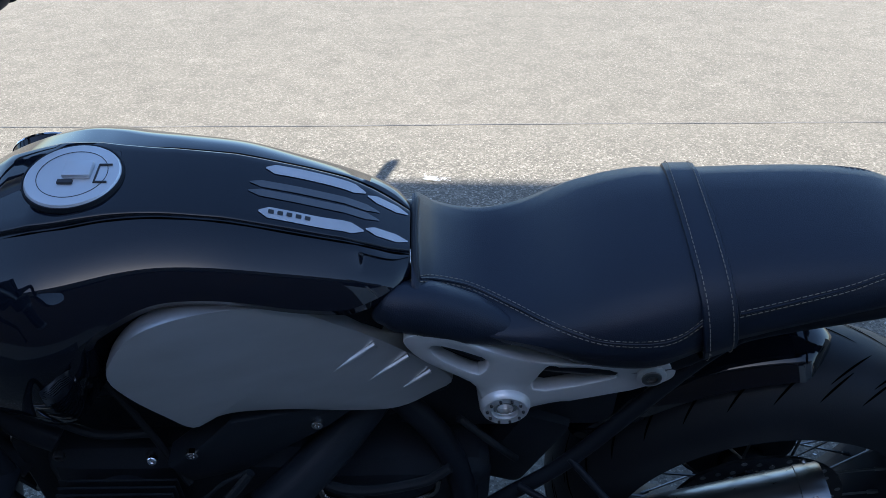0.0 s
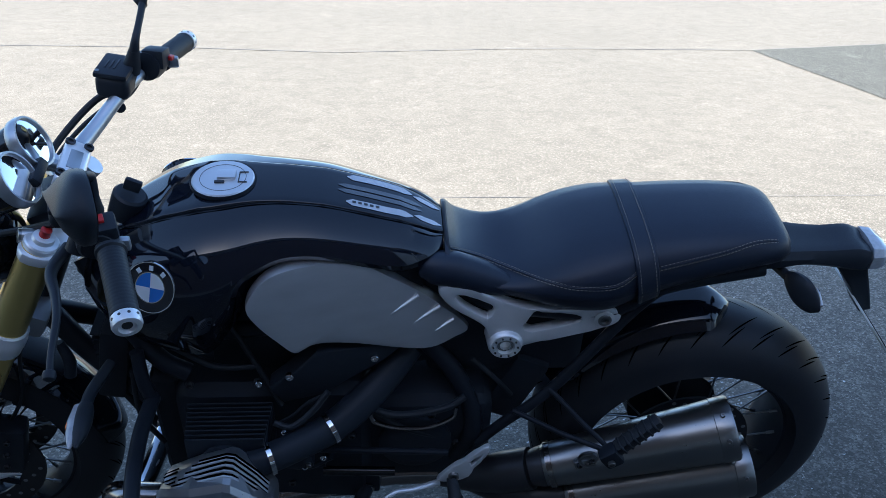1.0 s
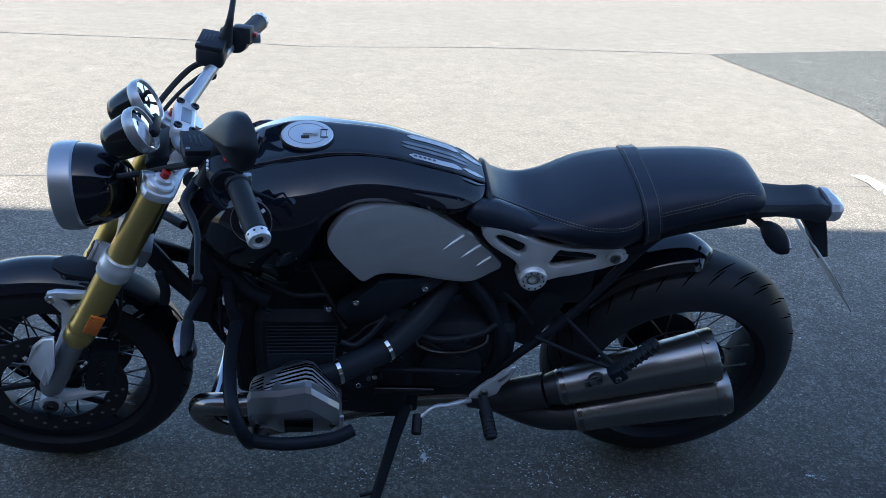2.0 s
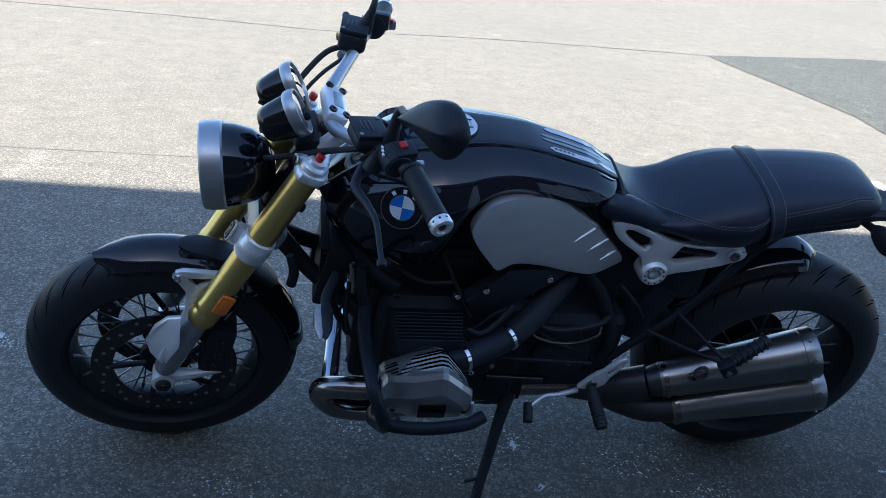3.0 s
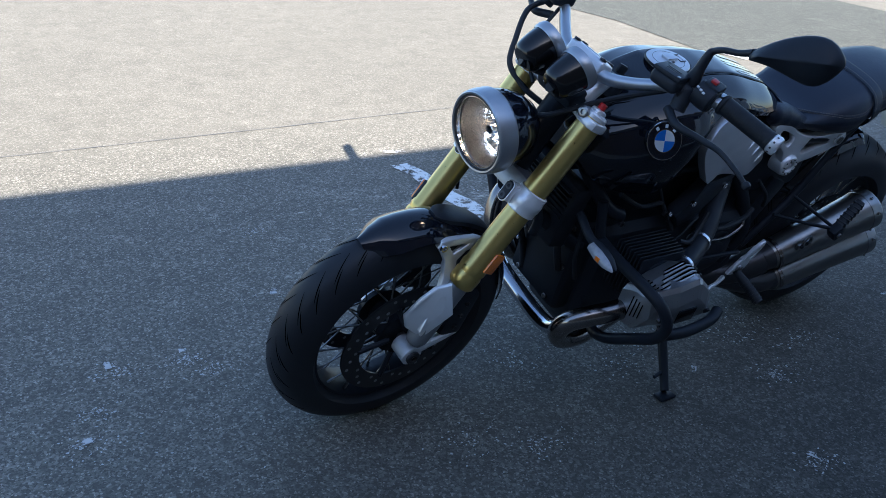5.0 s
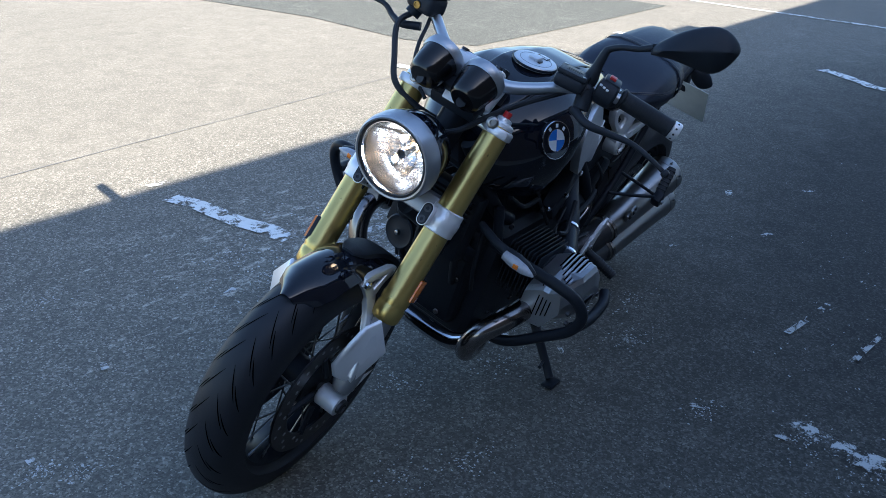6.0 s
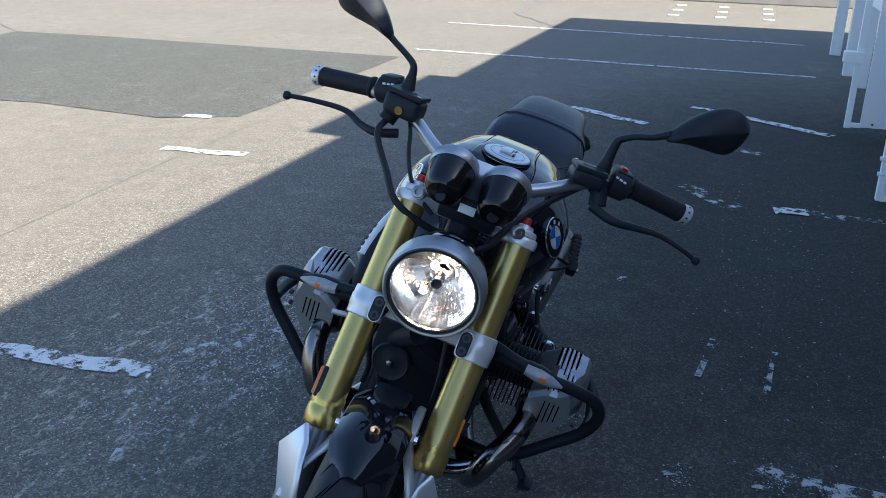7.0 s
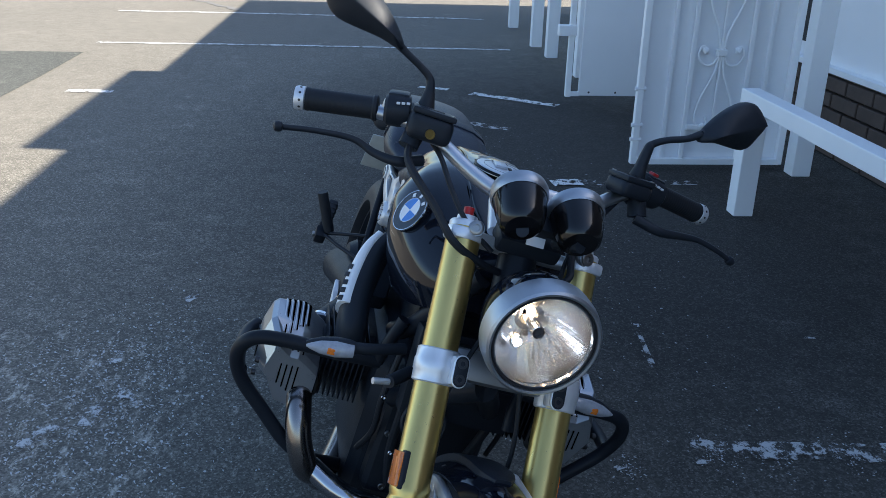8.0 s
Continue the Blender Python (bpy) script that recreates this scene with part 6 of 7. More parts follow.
# cylinders with fins and head covers
for side in (-1, 1):
    cx = -0.913 if side < 0 else -0.903
    barrel = body("cylinder", tube([V(cx, side * 0.12, 0.49), V(cx, side * 0.235, 0.495)], 0.045, 24, smooth_line=False), "engine", "black finned cylinder")
    for k in range(9):
        sub("fin", block((0.150 - 0.002 * k, 0.0032, 0.128), Matrix.Translation((cx + 0.002, side * (0.146 + 0.0100 * k), 0.490)), 0.0012, segments=1), "engine", barrel)
    # angular head cover: a ridge that climbs to a peak behind the middle, an upright face below it
    def head_row(x, top, ridge, low, foot, g=1.0):
        half = [(0.232, foot + 0.01), (0.232, top - 0.028), (0.258, top - 0.010), (0.274, top - 0.001), (0.290, top), (0.328 * g, ridge + 0.003), (0.337 * g, ridge - 0.006), (0.347 * g, ridge - 0.042), (0.347 * g, low + 0.02), (0.335 * g, low), (0.300, foot), (0.25, foot - 0.012)]
        return [V(cx + x, side * y, z) for y, z in half]
    HEADTOP = [(-0.100, 0.508, 0.520), (-0.092, 0.522, 0.534), (-0.040, 0.549, 0.553), (0.014, 0.568, 0.564), (0.026, 0.565, 0.560), (0.058, 0.522, 0.532), (0.080, 0.486, 0.508), (0.085, 0.474, 0.498)]
    rows = [head_row(x, t, r, 0.452 if abs(x) > 0.07 else 0.442, 0.415 if abs(x) > 0.07 else 0.408, 0.95 if abs(x) > 0.083 else 0.985 if abs(x) > 0.079 else 1.0) for x, t, r in HEADTOP]
    bm = bmesh.new()
    skin(bm, rows)
    cover = body("head_cover", bm, "headcover", "grey cast cylinder head cover with cut slots", False)

    def head_top(x, y):
        t, r = [float(np.interp(x, [q[0] for q in HEADTOP], [q[j] for q in HEADTOP])) for j in (1, 2)]
        return t + (r - t) * max(0.0, min(1.0, (y - 0.290) / 0.038)) - 0.6 * max(0.0, 0.274 - y)
    for k in range(5):
        f = 0.266 + 0.0105 * k
        xs = (-0.034 - 0.010 * k, -0.010, 0.014, 0.026, 0.058, 0.076)
        pts = [V(cx + x, side * f, head_top(x, f) + 0.0012) for x in xs]
        sub("slot", tube(pts, (0.0014, 0.0022, 0.0022, 0.0022, 0.0022, 0.0012), 6, 1, smooth_line=False), "groove", cover)
        sub("slot_rib", tube([p + V(0, side * 0.0052, 0.0) for p in pts], 0.0022, 6, 1, smooth_line=False), "cap", cover)
        if k < 4:
            sub("front_rib", tube([V(cx + x, side * (f + 0.001), head_top(x, f) + 0.0012) for x in (-0.094, -0.070)], 0.0016, 6, 1, smooth_line=False), "groove", cover)
            sub("front_slot", block((0.004, 0.0026, 0.060 - 0.006 * k), Matrix.Translation((cx - 0.1000, side * (0.270 + 0.0105 * k), 0.462 + 0.003 * k)), 0.001, segments=1), "groove", cover)
    sub("cover_plate", block((0.056, 0.004, 0.040), Matrix.Translation((cx + 0.000, side * 0.3475, 0.476)), 0.0015), "gloss_black", cover)
    sub("cover_tab", block((0.014, 0.006, 0.040), Matrix.Translation((cx + 0.082, side * 0.330, 0.462)), 0.002), "cap", cover)
    for x, z in ((-0.080, -0.03), (0.066, -0.035), (-0.065, -0.065)):
        bolt(cover, (cx + x, side * 0.345, 0.508 + z), (0, side, 0), 0.006, "dark_alu")
    # intake
    thr = body("intake_tube", tube([V(-0.875, side * 0.238, 0.498), V(-0.84, side * 0.233, 0.507), V(-0.79, side * 0.208, 0.511), V(-0.735, side * 0.176, 0.516), V(-0.69, side * 0.145, 0.534), V(-0.64, side * 0.103, 0.562), V(-0.59, side * 0.060, 0.605)], (0.024, 0.026, 0.027, 0.028, 0.029, 0.028, 0.026), 18), "engine", "black intake tube with steel clips")
    for q, w in ((V(-0.838, side * 0.232, 0.508), V(0.05, -side * 0.022, 0.004)), (V(-0.735, side * 0.176, 0.516), V(0.05, -side * 0.03, 0.012))):
        sub("hose_clip", turned([(-0.0048, 0.0275), (-0.0042, 0.0305), (0.0042, 0.0305), (0.0048, 0.0275)], q, w, 28), "chrome", thr)
    th = sub("throttle_body", block((0.05, 0.05, 0.055), Matrix.Translation((-0.790, side * 0.200, 0.490)) @ Matrix.Rotation(radians(-8), 4, 'Y'), 0.010), "engine", thr)
    for dx, dz in ((-0.02, 0.01), (0.018, -0.012), (0.004, 0.03)):
        bolt(thr, (-0.790 + dx, side * 0.226, 0.490 + dz), (0, side, 0), 0.005, "steel")
    sub("hose", tube([V(-0.83, side * 0.19, 0.55), V(-0.80, side * 0.195, 0.545), V(-0.765, side * 0.18, 0.565), V(-0.735, side * 0.165, 0.60)], 0.006, 8), "rubber", thr)
    # crash bar
    cb = body("crash_bar", tube([V(-1.045, side * 0.135, 0.562), V(-1.050, side * 0.22, 0.562), V(-1.044, side * 0.315, 0.560), V(-1.034, side * 0.366, 0.545), V(-1.018, side * 0.385, 0.502), V(-1.008, side * 0.366, 0.448), V(-1.012, side * 0.315, 0.396), V(-1.018, side * 0.255, 0.340), V(-1.005, side * 0.20, 0.305), V(-0.955, side * 0.13, 0.272)], 0.0135, 14, 8), "frame_black", "black tubular engine crash bar")
    sub("side_rail", tube([V(-1.008, side * 0.372, 0.464), V(-0.975, side * 0.377, 0.460), V(-0.92, side * 0.378, 0.457), V(-0.845, side * 0.369, 0.459), V(-0.806, side * 0.352, 0.464)], 0.0135, 14, 6), "frame_black", cb)
    sub("upper_tube", tube([V(-1.045, side * 0.14, 0.562), V(-1.055, side * 0.135, 0.60), V(-1.06, side * 0.12, 0.66)], 0.012, 12), "frame_black", cb)
    # turn signal
    sig = body("turn_signal", tube([V(-1.085, side * 0.10, 0.600), V(-1.105, side * 0.16, 0.595), V(-1.108, side * 0.195, 0.592)], 0.010, 12), "plastic", "small front turn signal with a clear lens")
    sig.matrix_local = Matrix.Translation((-0.024, side * 0.014, 0.027))
    pod = [(0.0, 0.011), (0.012, 0.0145), (0.036, 0.0160), (0.062, 0.0125), (0.080, 0.0055), (0.086, 0.002)]
    bm = turned(pod, V(-1.108, side * 0.185, 0.591), V(0.02, side, -0.10), 20)
    sub("signal_body", bm, "plastic", sig)
    bm = turned([(0.006, 0.0115), (0.036, 0.0145), (0.062, 0.0115), (0.080, 0.005), (0.086, 0.002)], V(-1.117, side * 0.185, 0.590), V(0.0, side, -0.10), 20)
    sub("signal_lens", bm, "lens_solid", sig, "clear signal lens")
    sub("signal_bulb", block((0.010, 0.016, 0.012), Matrix.Translation((-1.126, side * 0.228, 0.586)), 0.003), "amber", sig)

# exhaust headers and crossover
for side in (-1, 1):
    cx = -0.913 if side < 0 else -0.900
    if side < 0:
        line = [V(cx - 0.05, -0.25, 0.435), V(cx - 0.12, -0.245, 0.424), V(cx - 0.178, -0.232, 0.412), V(cx - 0.212, -0.212, 0.385), V(cx - 0.212, -0.195, 0.338)]
    else:
        line = [V(cx - 0.05, 0.25, 0.440), V(cx - 0.095, 0.252, 0.432), V(cx - 0.130, 0.246, 0.405), V(cx - 0.148, 0.232, 0.360), V(cx - 0.150, 0.208, 0.315)]
    hd = body("exhaust_header", tube(line + [V(cx - 0.17 if side < 0 else cx - 0.12, side * 0.180, 0.285), V(cx - 0.08, side * 0.160, 0.255), V(cx + 0.06, side * 0.12, 0.245), V(cx + 0.25, side * 0.08, 0.25), V(cx + 0.42, side * 0.09, 0.27)], 0.0245, 20, 8), "pipe", "heat-tinted steel exhaust header")
    sub("flange", turned([(-0.006, 0.036), (0.006, 0.036), (0.008, 0.03)], V(cx - 0.052, side * 0.25, 0.434), (-1, 0, -0.15), 20), "steel", hd)
body("exhaust_crossover", tube([V(-1.118, -0.195, 0.345), V(-1.108, -0.13, 0.300), V(-1.095, 0, 0.285), V(-1.085, 0.12, 0.292), V(-1.045, 0.20, 0.315)], 0.021, 18, 6), "tinted_pipe", "polished exhaust crossover pipe")

# mufflers
COLL = body("exhaust_collector", tube([V(-0.52, -0.08, 0.262), V(-0.45, -0.105, 0.278), V(-0.40, -0.122, 0.305), V(-0.35, -0.134, 0.332)], (0.034, 0.036, 0.042, 0.042), 18), "dark_alu", "dark steel exhaust collector")
sub("lower_pipe", tube([V(-0.46, -0.10, 0.270), V(-0.39, -0.122, 0.254), V(-0.33, -0.136, 0.246), V(-0.27, -0.142, 0.254)], (0.034, 0.037, 0.038, 0.038), 18), "dark_alu", COLL)
for p0, p1, r0, r1 in ((V(-0.325, -0.135, 0.340), V(0.024, -0.146, 0.458), 0.043, 0.061), (V(-0.273, -0.142, 0.252), V(0.080, -0.150, 0.348), 0.042, 0.060)):
    L = (p1 - p0).length
    w = (p1 - p0).normalized()
    mu = body("muffler", turned([(-0.012, r0 * 0.86), (0.0, r0 * 0.93), (0.006, r0), (0.02, r0 + 0.001), (L - 0.035, r1), (L - 0.034, r1 + 0.0012), (L - 0.004, r1 + 0.0015), (L, r1 - 0.001), (L, r1 - 0.012), (L - 0.05, r1 - 0.016), (L - 0.055, 0.002)], p0, w, 44), "steel", "brushed steel muffler")
    sub("end_cone", turned([(-0.03, r0 * 0.80), (-0.012, r0 * 0.9), (0.0, r0 * 0.95)], p0, w, 32), "dark_alu", mu)
    _, s, u = frame_of(w)
    for t in (30, 75, 150, 200, 320):
        dd = s * math.cos(radians(t)) + u * math.sin(radians(t))
        bolt(mu, p0 + w * (L - 0.018) + dd * (r1 + 0.002), dd, 0.0045, "steel", "rivet")
    sub("band", ring_body([(L * 0.02, r0 + 0.001), (L * 0.02, r0 + 0.004), (L * 0.05, r0 + 0.0045), (L * 0.05, r0 + 0.001)], p0, w, 36), "pipe", mu)
mount = body("exhaust_mount", block((0.042, 0.012, 0.024), Matrix.Translation((-0.260, -0.176, 0.400)) @ Matrix.Rotation(radians(-18), 4, 'Y'), 0.005), "steel", "steel exhaust mounting lug")
sub("lug_ring", ring_body([(0, 0.012), (0.006, 0.013), (0.006, 0.018), (0, 0.019)], V(-0.258, -0.180, 0.418), (0, -1, 0.1), 24), "steel", mount)
for dx, dz in ((-0.011, -0.004), (0.011, 0.004)):
    bolt(mount, (-0.260 + dx, -0.183, 0.405 + dz), (0, -1, 0), 0.006, "dark_alu")

# ---- frame
for side in (-1, 1):
    body("frame_tube", tube([V(-0.12, side * 0.085, 0.790), V(-0.196, side * 0.094, 0.726), V(-0.331, side * 0.114, 0.540), V(-0.417, side * 0.120, 0.452), V(-0.46, side * 0.12, 0.40)], 0.0105, 14), "frame_black", "black frame tube")
    body("seat_rail", tube([V(-0.52, side * 0.06, 0.740), V(-0.42, side * 0.085, 0.722), V(-0.25, side * 0.095, 0.718), V(-0.15, side * 0.085, 0.765), V(0.02, side * 0.07, 0.79)], 0.0135, 14), "frame_black", "black seat rail")
    body("frame_tube", tube([V(-1.14, side * 0.035, 0.80), V(-1.09, side * 0.075, 0.71), V(-1.03, side * 0.105, 0.63), V(-0.98, side * 0.115, 0.60)], 0.017, 14), "frame_black", "black frame tube")
    body("frame_tube", tube([V(-1.12, side * 0.045, 0.74), V(-0.97, side * 0.085, 0.68), V(-0.80, side * 0.07, 0.67), V(-0.60, side * 0.055, 0.65)], 0.017, 14), "frame_black", "black frame tube")
    body("frame_tube", tube([V(-0.56, side * 0.065, 0.62), V(-0.50, side * 0.085, 0.54), V(-0.47, side * 0.11, 0.44), V(-0.50, side * 0.10, 0.34)], 0.018, 14), "frame_black", "black frame tube")
body("steering_head", tube([V(-1.5785, 0, 0) + HEAD * 0.76, V(-1.5785, 0, 0) + HEAD * 0.99], 0.032, 20, smooth_line=False), "frame_black", "black steering head")
sw = body("swing_arm", tube([V(-0.47, 0.07, 0.40), V(-0.32, 0.10, 0.39), V(-0.15, 0.115, 0.355), V(0.0, 0.115, 0.32)], (0.045, 0.042, 0.045, 0.055), 18), "engine", "black single-sided swing arm")
shock = body("shock_absorber", tube([V(-0.40, 0.05, 0.66), V(-0.28, 0.09, 0.42)], 0.018, 14, smooth_line=False), "dark_alu", "rear shock absorber with a black spring")
coil = []
for k in range(90):
    f = k / 89
    q = V(-0.395, 0.052, 0.65).lerp(V(-0.295, 0.087, 0.45), f)
    coil.append(q + V(0.030 * math.cos(f * 44), 0.030 * math.sin(f * 44), 0))
sub("spring", tube(coil, 0.005, 6, 1, smooth_line=False), "frame_black", shock)
# telelever arm and front spring
tl = body("front_arm", tube([V(-1.245, 0, 0.655), V(-1.16, -0.05, 0.58), V(-1.05, -0.09, 0.50)], (0.022, 0.018, 0.02), 14), "frame_black", "black front suspension arm")
sub("front_arm_side", tube([V(-1.245, 0, 0.655), V(-1.16, 0.05, 0.58), V(-1.05, 0.09, 0.50)], (0.022, 0.018, 0.02), 14), "frame_black", tl)
sub("hanging_sleeve", tube([V(-1.205, -0.075, 0.64), V(-1.195, -0.08, 0.60), V(-1.20, -0.082, 0.565)], (0.008, 0.011, 0.011), 12), "plastic", tl)

# passenger pegs
for side in (-1, 1):
    br = body("peg_bracket", tube([V(-0.40, side * 0.130, 0.500), V(-0.32, side * 0.182, 0.496), V(-0.232, side * 0.222, 0.488)], 0.0050, 12, smooth_line=False), "frame_black", "black passenger peg bracket")
    sub("brace", tube([V(-0.335, side * 0.118, 0.545), V(-0.28, side * 0.175, 0.515), V(-0.228, side * 0.220, 0.485)], 0.0048, 12, smooth_line=False), "frame_black", br)
    peg_way = Matrix.Translation((-0.188, side * 0.212, 0.524)) @ Matrix.Rotation(side * radians(-12), 4, 'Z') @ Matrix.Rotation(radians(-39), 4, 'Y')
    peg = sub("peg", block((0.098, 0.026, 0.022), peg_way, 0.007), "rubber", br, "folded black rubber passenger peg")
    for k in range(6):
        part("rib", block((0.006, 0.0285, 0.0245), peg_way @ Matrix.Translation((-0.035 + 0.014 * k, 0, 0)), 0.002, segments=1), M["rubber"], br)
    sub("peg_joint", block((0.036, 0.030, 0.040), Matrix.Translation((-0.232, side * 0.224, 0.482)) @ Matrix.Rotation(radians(-38), 4, 'Y'), 0.008), "frame_black", br)
    bolt(br, (-0.234, side * 0.241, 0.480), (0, side, 0), 0.007, "steel")
    if side > 0:
        sub("peg_up", tube([V(-0.24, 0.205, 0.50), V(-0.24, 0.25, 0.60)], 0.014, 12, smooth_line=False), "rubber", br)

# rider's pegs, gear lever
LOW = V(-0.020, 0, -0.030)
for side in (-1, 1):
    hp = plate(smooth_loop([(-0.515, 0.405), (-0.495, 0.43), (-0.47, 0.45), (-0.425, 0.497), (-0.412, 0.495), (-0.42, 0.465), (-0.445, 0.425), (-0.455, 0.395), (-0.49, 0.378), (-0.53, 0.38)], 2), 0.012, ([(-0.458, 0.445), (-0.428, 0.475), (-0.436, 0.455), (-0.452, 0.432)],), y=-0.178, bevel=0.003)
    for v in hp.verts:
        v.co = V(-0.475 + (v.co.x + 0.475) * 0.82, v.co.y, 0.41 + (v.co.z - 0.41) * 0.82) + LOW
    pl = body("heel_plate", hp if side < 0 else mirrored(hp), "silver", "silver footrest plate")
    bolt(pl, V(-0.489, side * 0.182, 0.404) + LOW, (0, side, 0), 0.010, "steel")
    pg = body("foot_peg", tube([V(-0.492, side * 0.178, 0.395) + LOW, V(-0.487, side * 0.215, 0.382) + LOW, V(-0.48, side * 0.275, 0.362) + LOW], (0.010, 0.014, 0.013), 14, smooth_line=False), "rubber", "black ribbed rubber foot peg")
    bm = bmesh.new()
    for k in range(7):
        q = V(-0.487, side * 0.215, 0.382).lerp(V(-0.48, side * 0.275, 0.362), k / 7)
        turned([(-0.002, 0.0155), (0.002, 0.0155)], q + LOW, V(0.007, side * 0.06, -0.02), 14, bm)
    sub("peg_ribs", bm, "rubber", pg)
gl = body("gear_lever", tube([V(-0.535, -0.165, 0.335), V(-0.585, -0.185, 0.342), V(-0.622, -0.195, 0.346), V(-0.658, -0.215, 0.332)], (0.007, 0.0055, 0.005, 0.005), 12), "silver", "silver gear lever with a rubber toe piece")
sub("toe_piece", tube([V(-0.658, -0.205, 0.333), V(-0.663, -0.245, 0.317)], 0.011, 12, smooth_line=False), "rubber", gl)
body("gear_rod", tube([V(-0.52, -0.16, 0.42), V(-0.58, -0.16, 0.425), V(-0.78, -0.15, 0.425)], 0.006, 10, smooth_line=False), "frame_black", "black gear linkage rod")

# side stand
st = body("side_stand", tube([V(-0.675, -0.112, 0.265), V(-0.700, -0.162, 0.216), V(-0.752, -0.285, 0.126), V(-0.760, -0.306, 0.108)], (0.017, 0.014, 0.012, 0.012), 14, smooth_line=False), "frame_black", "black side stand, folded out")
sub("stand_foot", block((0.052, 0.034, 0.010), Matrix.Translation((-0.764, -0.316, 0.1005)) @ Matrix.Rotation(radians(-16.69), 4, 'X'), 0.004), "frame_black", st)
sub("stand_hinge", block((0.04, 0.04, 0.06), Matrix.Translation((-0.668, -0.10, 0.275)), 0.008), "frame_black", st)
bolt(st, (-0.670, -0.122, 0.262), (0, -1, 0), 0.010, "steel")
sub("stand_tab", tube([V(-0.745, -0.265, 0.140), V(-0.785, -0.275, 0.138)], 0.005, 8, smooth_line=False), "frame_black", st)

# clutter of hoses and fittings on the engine's side
for pts, r in (([(-0.70, -0.12, 0.525), (-0.62, -0.135, 0.50), (-0.53, -0.13, 0.51), (-0.49, -0.12, 0.53)], 0.007), ([(-0.66, -0.12, 0.49), (-0.60, -0.125, 0.45), (-0.54, -0.12, 0.42)], 0.006),
               ([(-0.90, -0.10, 0.70), (-0.86, -0.12, 0.62), (-0.82, -0.15, 0.55)], 0.005), ([(-1.00, -0.11, 0.66), (-0.93, -0.12, 0.62), (-0.86, -0.12, 0.62)], 0.006), ([(-0.48, -0.09, 0.60), (-0.43, -0.10, 0.55), (-0.40, -0.09, 0.50)], 0.005)):
    body("hose", tube(pts, r, 10), "rubber", "black rubber hose")
for x, y, z, r in ((-0.98, -0.13, 0.585, 0.007), (-0.86, -0.14, 0.60, 0.006), (-0.62, -0.112, 0.44, 0.008), (-0.55, -0.112, 0.47, 0.007), (-0.59, -0.112, 0.36, 0.008), (-0.50, -0.112, 0.39, 0.007), (-0.70, -0.132, 0.44, 0.007), (-0.72, -0.132, 0.34, 0.007), (-0.82, -0.132, 0.30, 0.007), (-0.93, -0.132, 0.30, 0.007)):
    bolt(crank, (x, y, z), (0, -1, 0), r, "dark_alu")
sub("clutch_cover", turned([(0, 0.07), (0.012, 0.07), (0.016, 0.064), (0.018, 0.04)], V(-0.58, -0.108, 0.40), (0, -1, 0), 32), "engine", crank)
sub("brake_pedal", tube([V(-0.49, 0.18, 0.38), V(-0.58, 0.20, 0.36), V(-0.66, 0.215, 0.37)], 0.008, 10), "silver", crank)

# small bright fittings on the engine's left side
for x, y, z, r in ((-0.856, -0.155, 0.497, 0.006), (-0.821, -0.155, 0.483, 0.005), (-0.854, -0.155, 0.455, 0.006), (-0.861, -0.150, 0.400, 0.007), (-0.790, -0.150, 0.374, 0.006), (-0.754, -0.150, 0.400, 0.006), (-0.568, -0.150, 0.413, 0.007), (-0.855, -0.150, 0.606, 0.006), (-0.795, -0.150, 0.408, 0.005)):
    bolt(crank, (x, y, z), (0, -1, 0.4), r, "chrome")
lug = sub("fitting_rail", tube([V(-0.87, -0.142, 0.50), V(-0.85, -0.146, 0.46), V(-0.855, -0.144, 0.40), V(-0.79, -0.144, 0.372), V(-0.74, -0.144, 0.40)], 0.010, 10), "engine", crank)
sub("fitting_block", block((0.05, 0.03, 0.05), Matrix.Translation((-0.775, -0.135, 0.39)), 0.008), "engine", crank)
body("brake_hose", tube([V(-0.665, -0.125, 0.490), V(-0.655, -0.130, 0.474), V(-0.614, -0.132, 0.459), V(-0.558, -0.132, 0.459), V(-0.513, -0.128, 0.480), V(-0.505, -0.12, 0.50)], 0.0045, 10), "pipe", "thin dark metal brake line")
body("gear_shaft", tube([V(-0.756, -0.15, 0.361), V(-0.62, -0.15, 0.353)], 0.009, 12, smooth_line=False), "gloss_black", "black gear shaft")
body("wire", tube([V(-0.84, -0.16, 0.505), V(-0.80, -0.165, 0.54), V(-0.775, -0.16, 0.565), V(-0.745, -0.15, 0.575)], 0.003, 8), "rubber", "thin black wire")

# ---- tail
rows = []
for x, hw, zt, zb in ((0.0, 0.062, 0.806, 0.770), (0.06, 0.060, 0.814, 0.774), (0.12, 0.050, 0.812, 0.778), (0.17, 0.046, 0.813, 0.774), (0.215, 0.046, 0.818, 0.768), (0.24, 0.044, 0.812, 0.766)):
    rows.append([V(x, -hw * 0.8, zb), V(x, -hw, zb + 0.010), V(x, -hw, zt - 0.014), V(x, -hw * 0.82, zt - 0.002), V(x, -hw * 0.5, zt), V(x, 0, zt - 0.003), V(x, hw * 0.5, zt), V(x, hw * 0.82, zt - 0.002), V(x, hw, zt - 0.014), V(x, hw, zb + 0.010), V(x, hw * 0.8, zb)])
tail = body("tail", loft_body(rows, 3), "plastic", "black plastic tail unit")
tail.matrix_local = Matrix.Translation((-0.012, 0, 0.800)) @ Matrix.Rotation(radians(3), 4, 'Y') @ Matrix.Translation((0, 0, -0.800))
rows = []
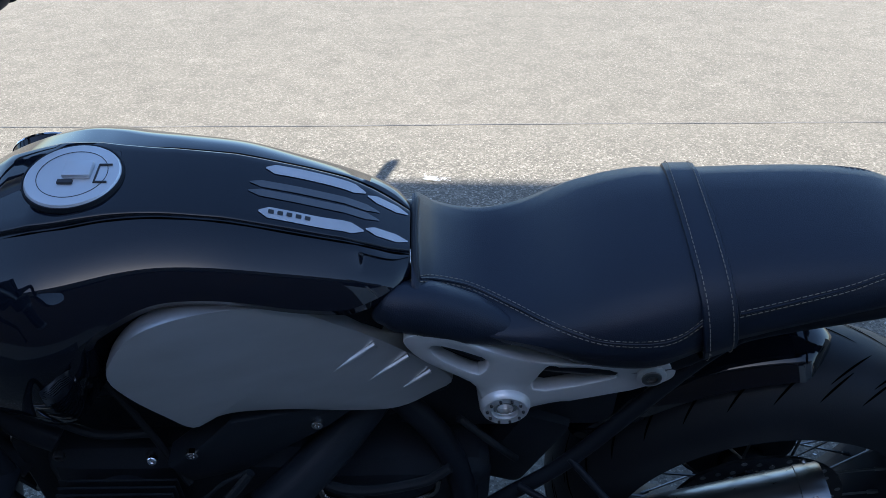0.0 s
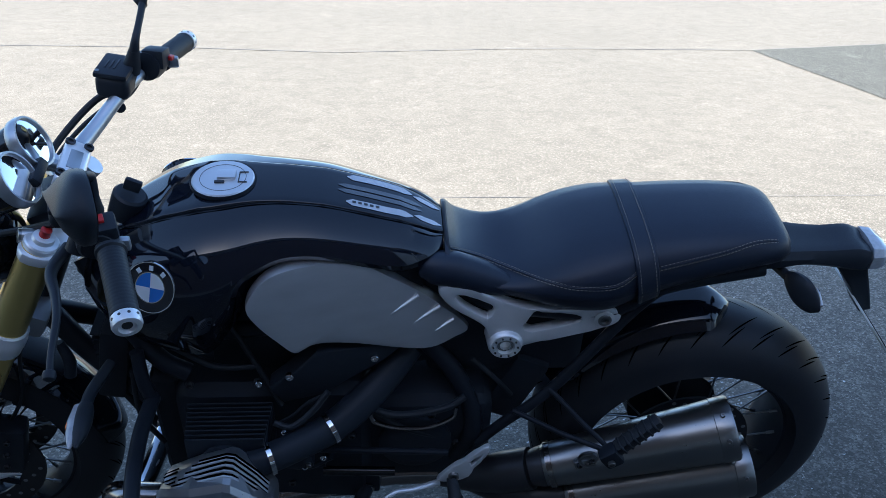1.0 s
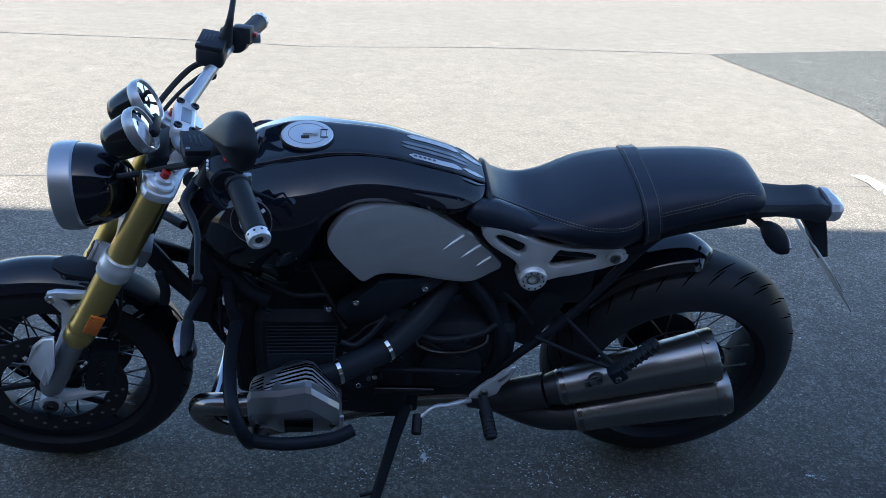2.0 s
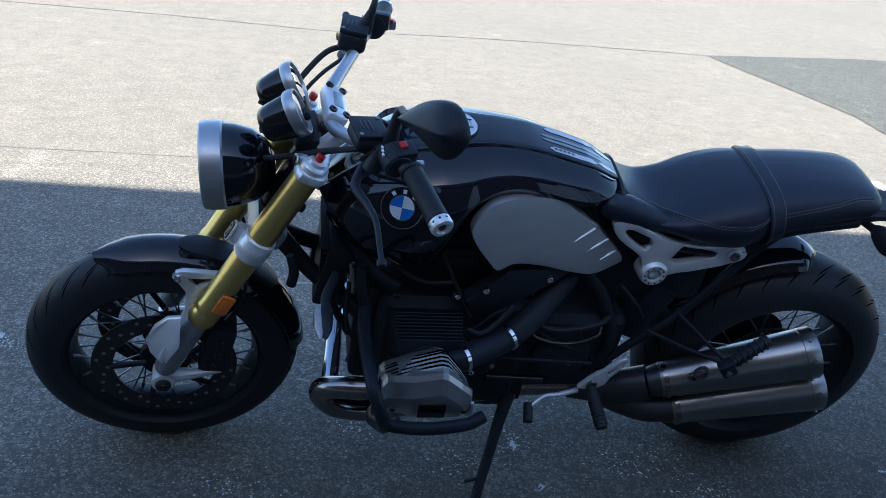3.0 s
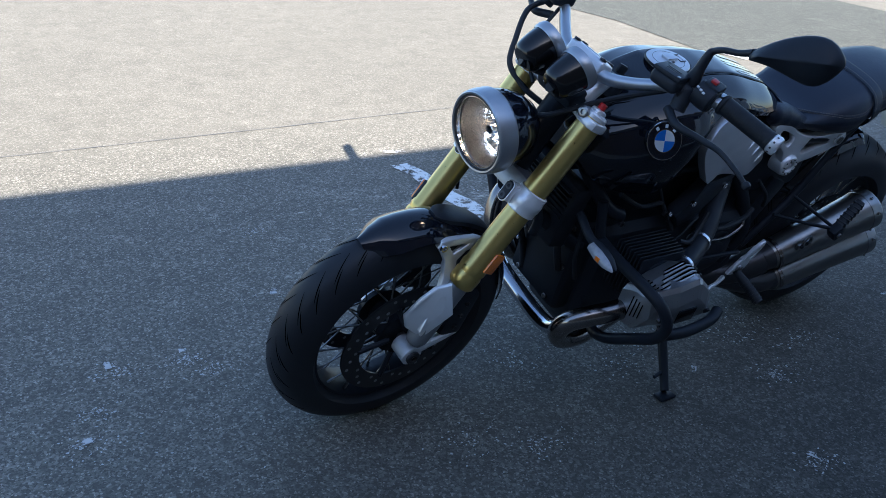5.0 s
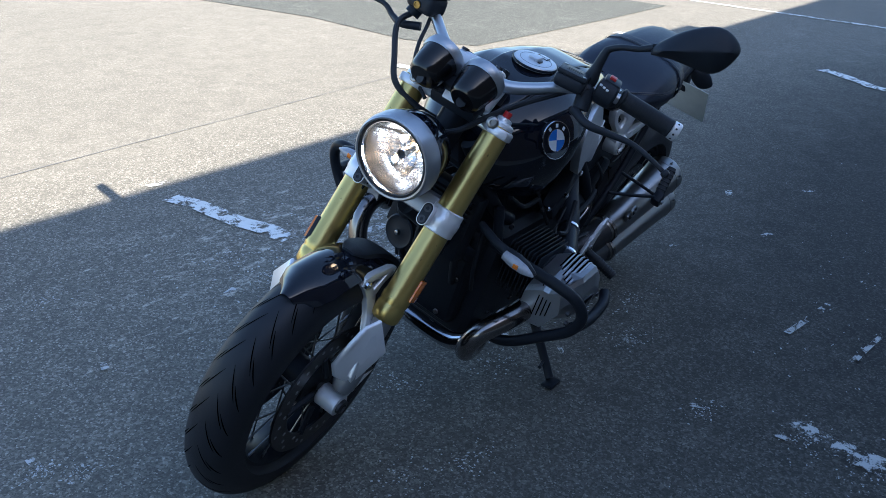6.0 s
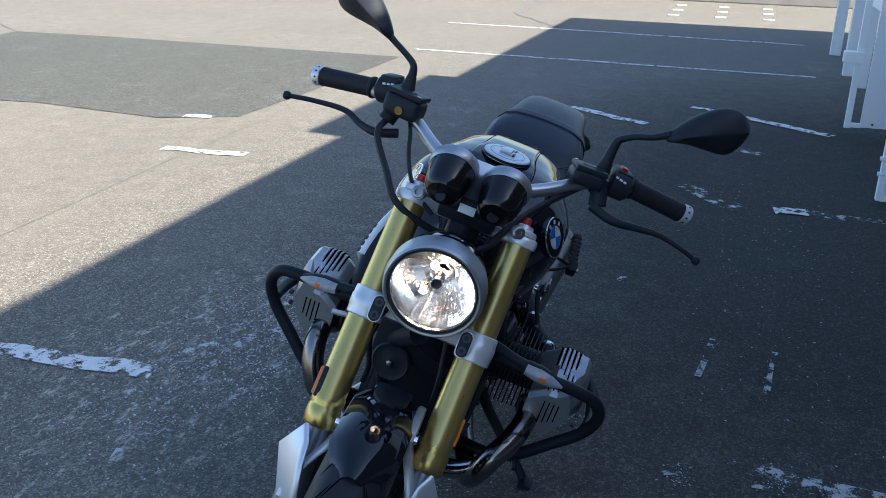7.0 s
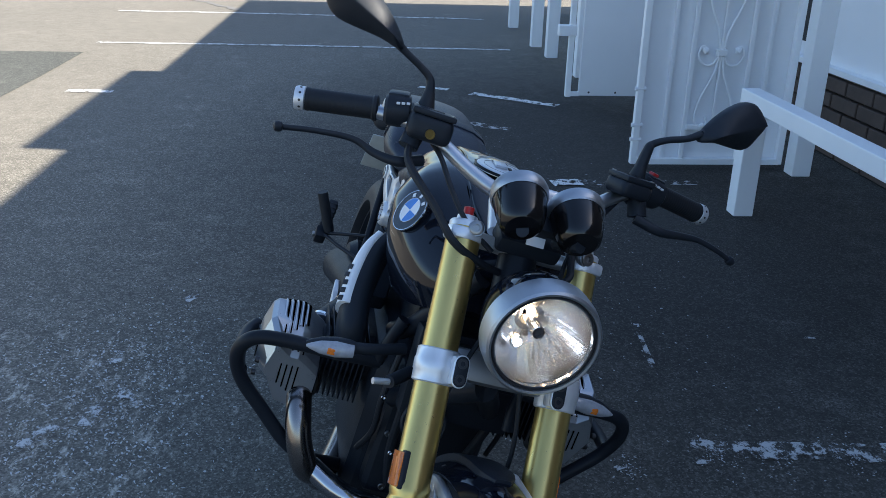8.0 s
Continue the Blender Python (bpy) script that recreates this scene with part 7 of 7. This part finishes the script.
for x, g in ((0.244, 1.0), (0.262, 0.96), (0.276, 0.80), (0.283, 0.5)):
    rows.append([V(x + 0.012 * (0.8 - z) * 4, y * g, 0.792 + (z - 0.79) * g) for y, z in ((-0.042, 0.772), (-0.044, 0.80), (-0.034, 0.812), (0, 0.815), (0.034, 0.812), (0.044, 0.80), (0.042, 0.772))])
bm = bmesh.new()
skin(bm, rows)
sub("tail_light", bm, "lens_solid", tail, "clear-lensed tail light")
sub("tail_light_core", block((0.012, 0.06, 0.022), Matrix.Translation((0.252, 0, 0.792)), 0.004), "red", tail)
for side in (-1, 1):
    sg = body("rear_signal", tube([V(0.022, side * 0.04, 0.778), V(0.030, side * 0.065, 0.780), V(0.036, side * 0.085, 0.781)], 0.009, 12), "plastic", "small black rear turn signal")
    sg.matrix_local = Matrix.Translation((0.034, -side * 0.012, -0.010))
    rows = []
    for f, w, h in ((0.0, 0.008, 0.010), (0.2, 0.014, 0.022), (0.5, 0.016, 0.030), (0.8, 0.012, 0.022), (1.0, 0.003, 0.005)):
        c = V(0.036, side * 0.080, 0.782).lerp(V(0.070, side * 0.150, 0.762), f)
        rows.append([c + V(w * math.cos(t), 0, h * math.sin(t)) for t in [2 * math.pi * k / 14 for k in range(14)]])
    bm = bmesh.new()
    skin(bm, smooth_rows(rows, 4))
    sub("signal_body", bm, "plastic", sg)
    sub("signal_lens", tube([V(0.057, side * 0.092, 0.782), V(0.070, side * 0.120, 0.774), V(0.074, side * 0.144, 0.765)], (0.007, 0.011, 0.006), 10), "lens_solid", sg, "clear signal lens")
pb = body("plate_bracket", plate([(0.165, 0.775), (0.235, 0.77), (0.262, 0.70), (0.285, 0.645), (0.262, 0.640), (0.225, 0.70)], 0.05, y=-0.025, bevel=0.005), "plastic", "black number plate bracket")
pm = Matrix.Translation((0.288, 0, 0.615)) @ Matrix.Rotation(radians(-38), 4, 'Y')
sub("number_plate", block((0.004, 0.215, 0.165), pm, 0.0015), "plate_white", pb, "pale number plate")
bm = bmesh.new()
for k in range(6):
    block((0.002, 0.022, 0.055), pm @ Matrix.Translation((0.0035, -0.08 + 0.032 * k, 0)), 0.0005, bm)
sub("plate_bars", bm, "dial", pb)
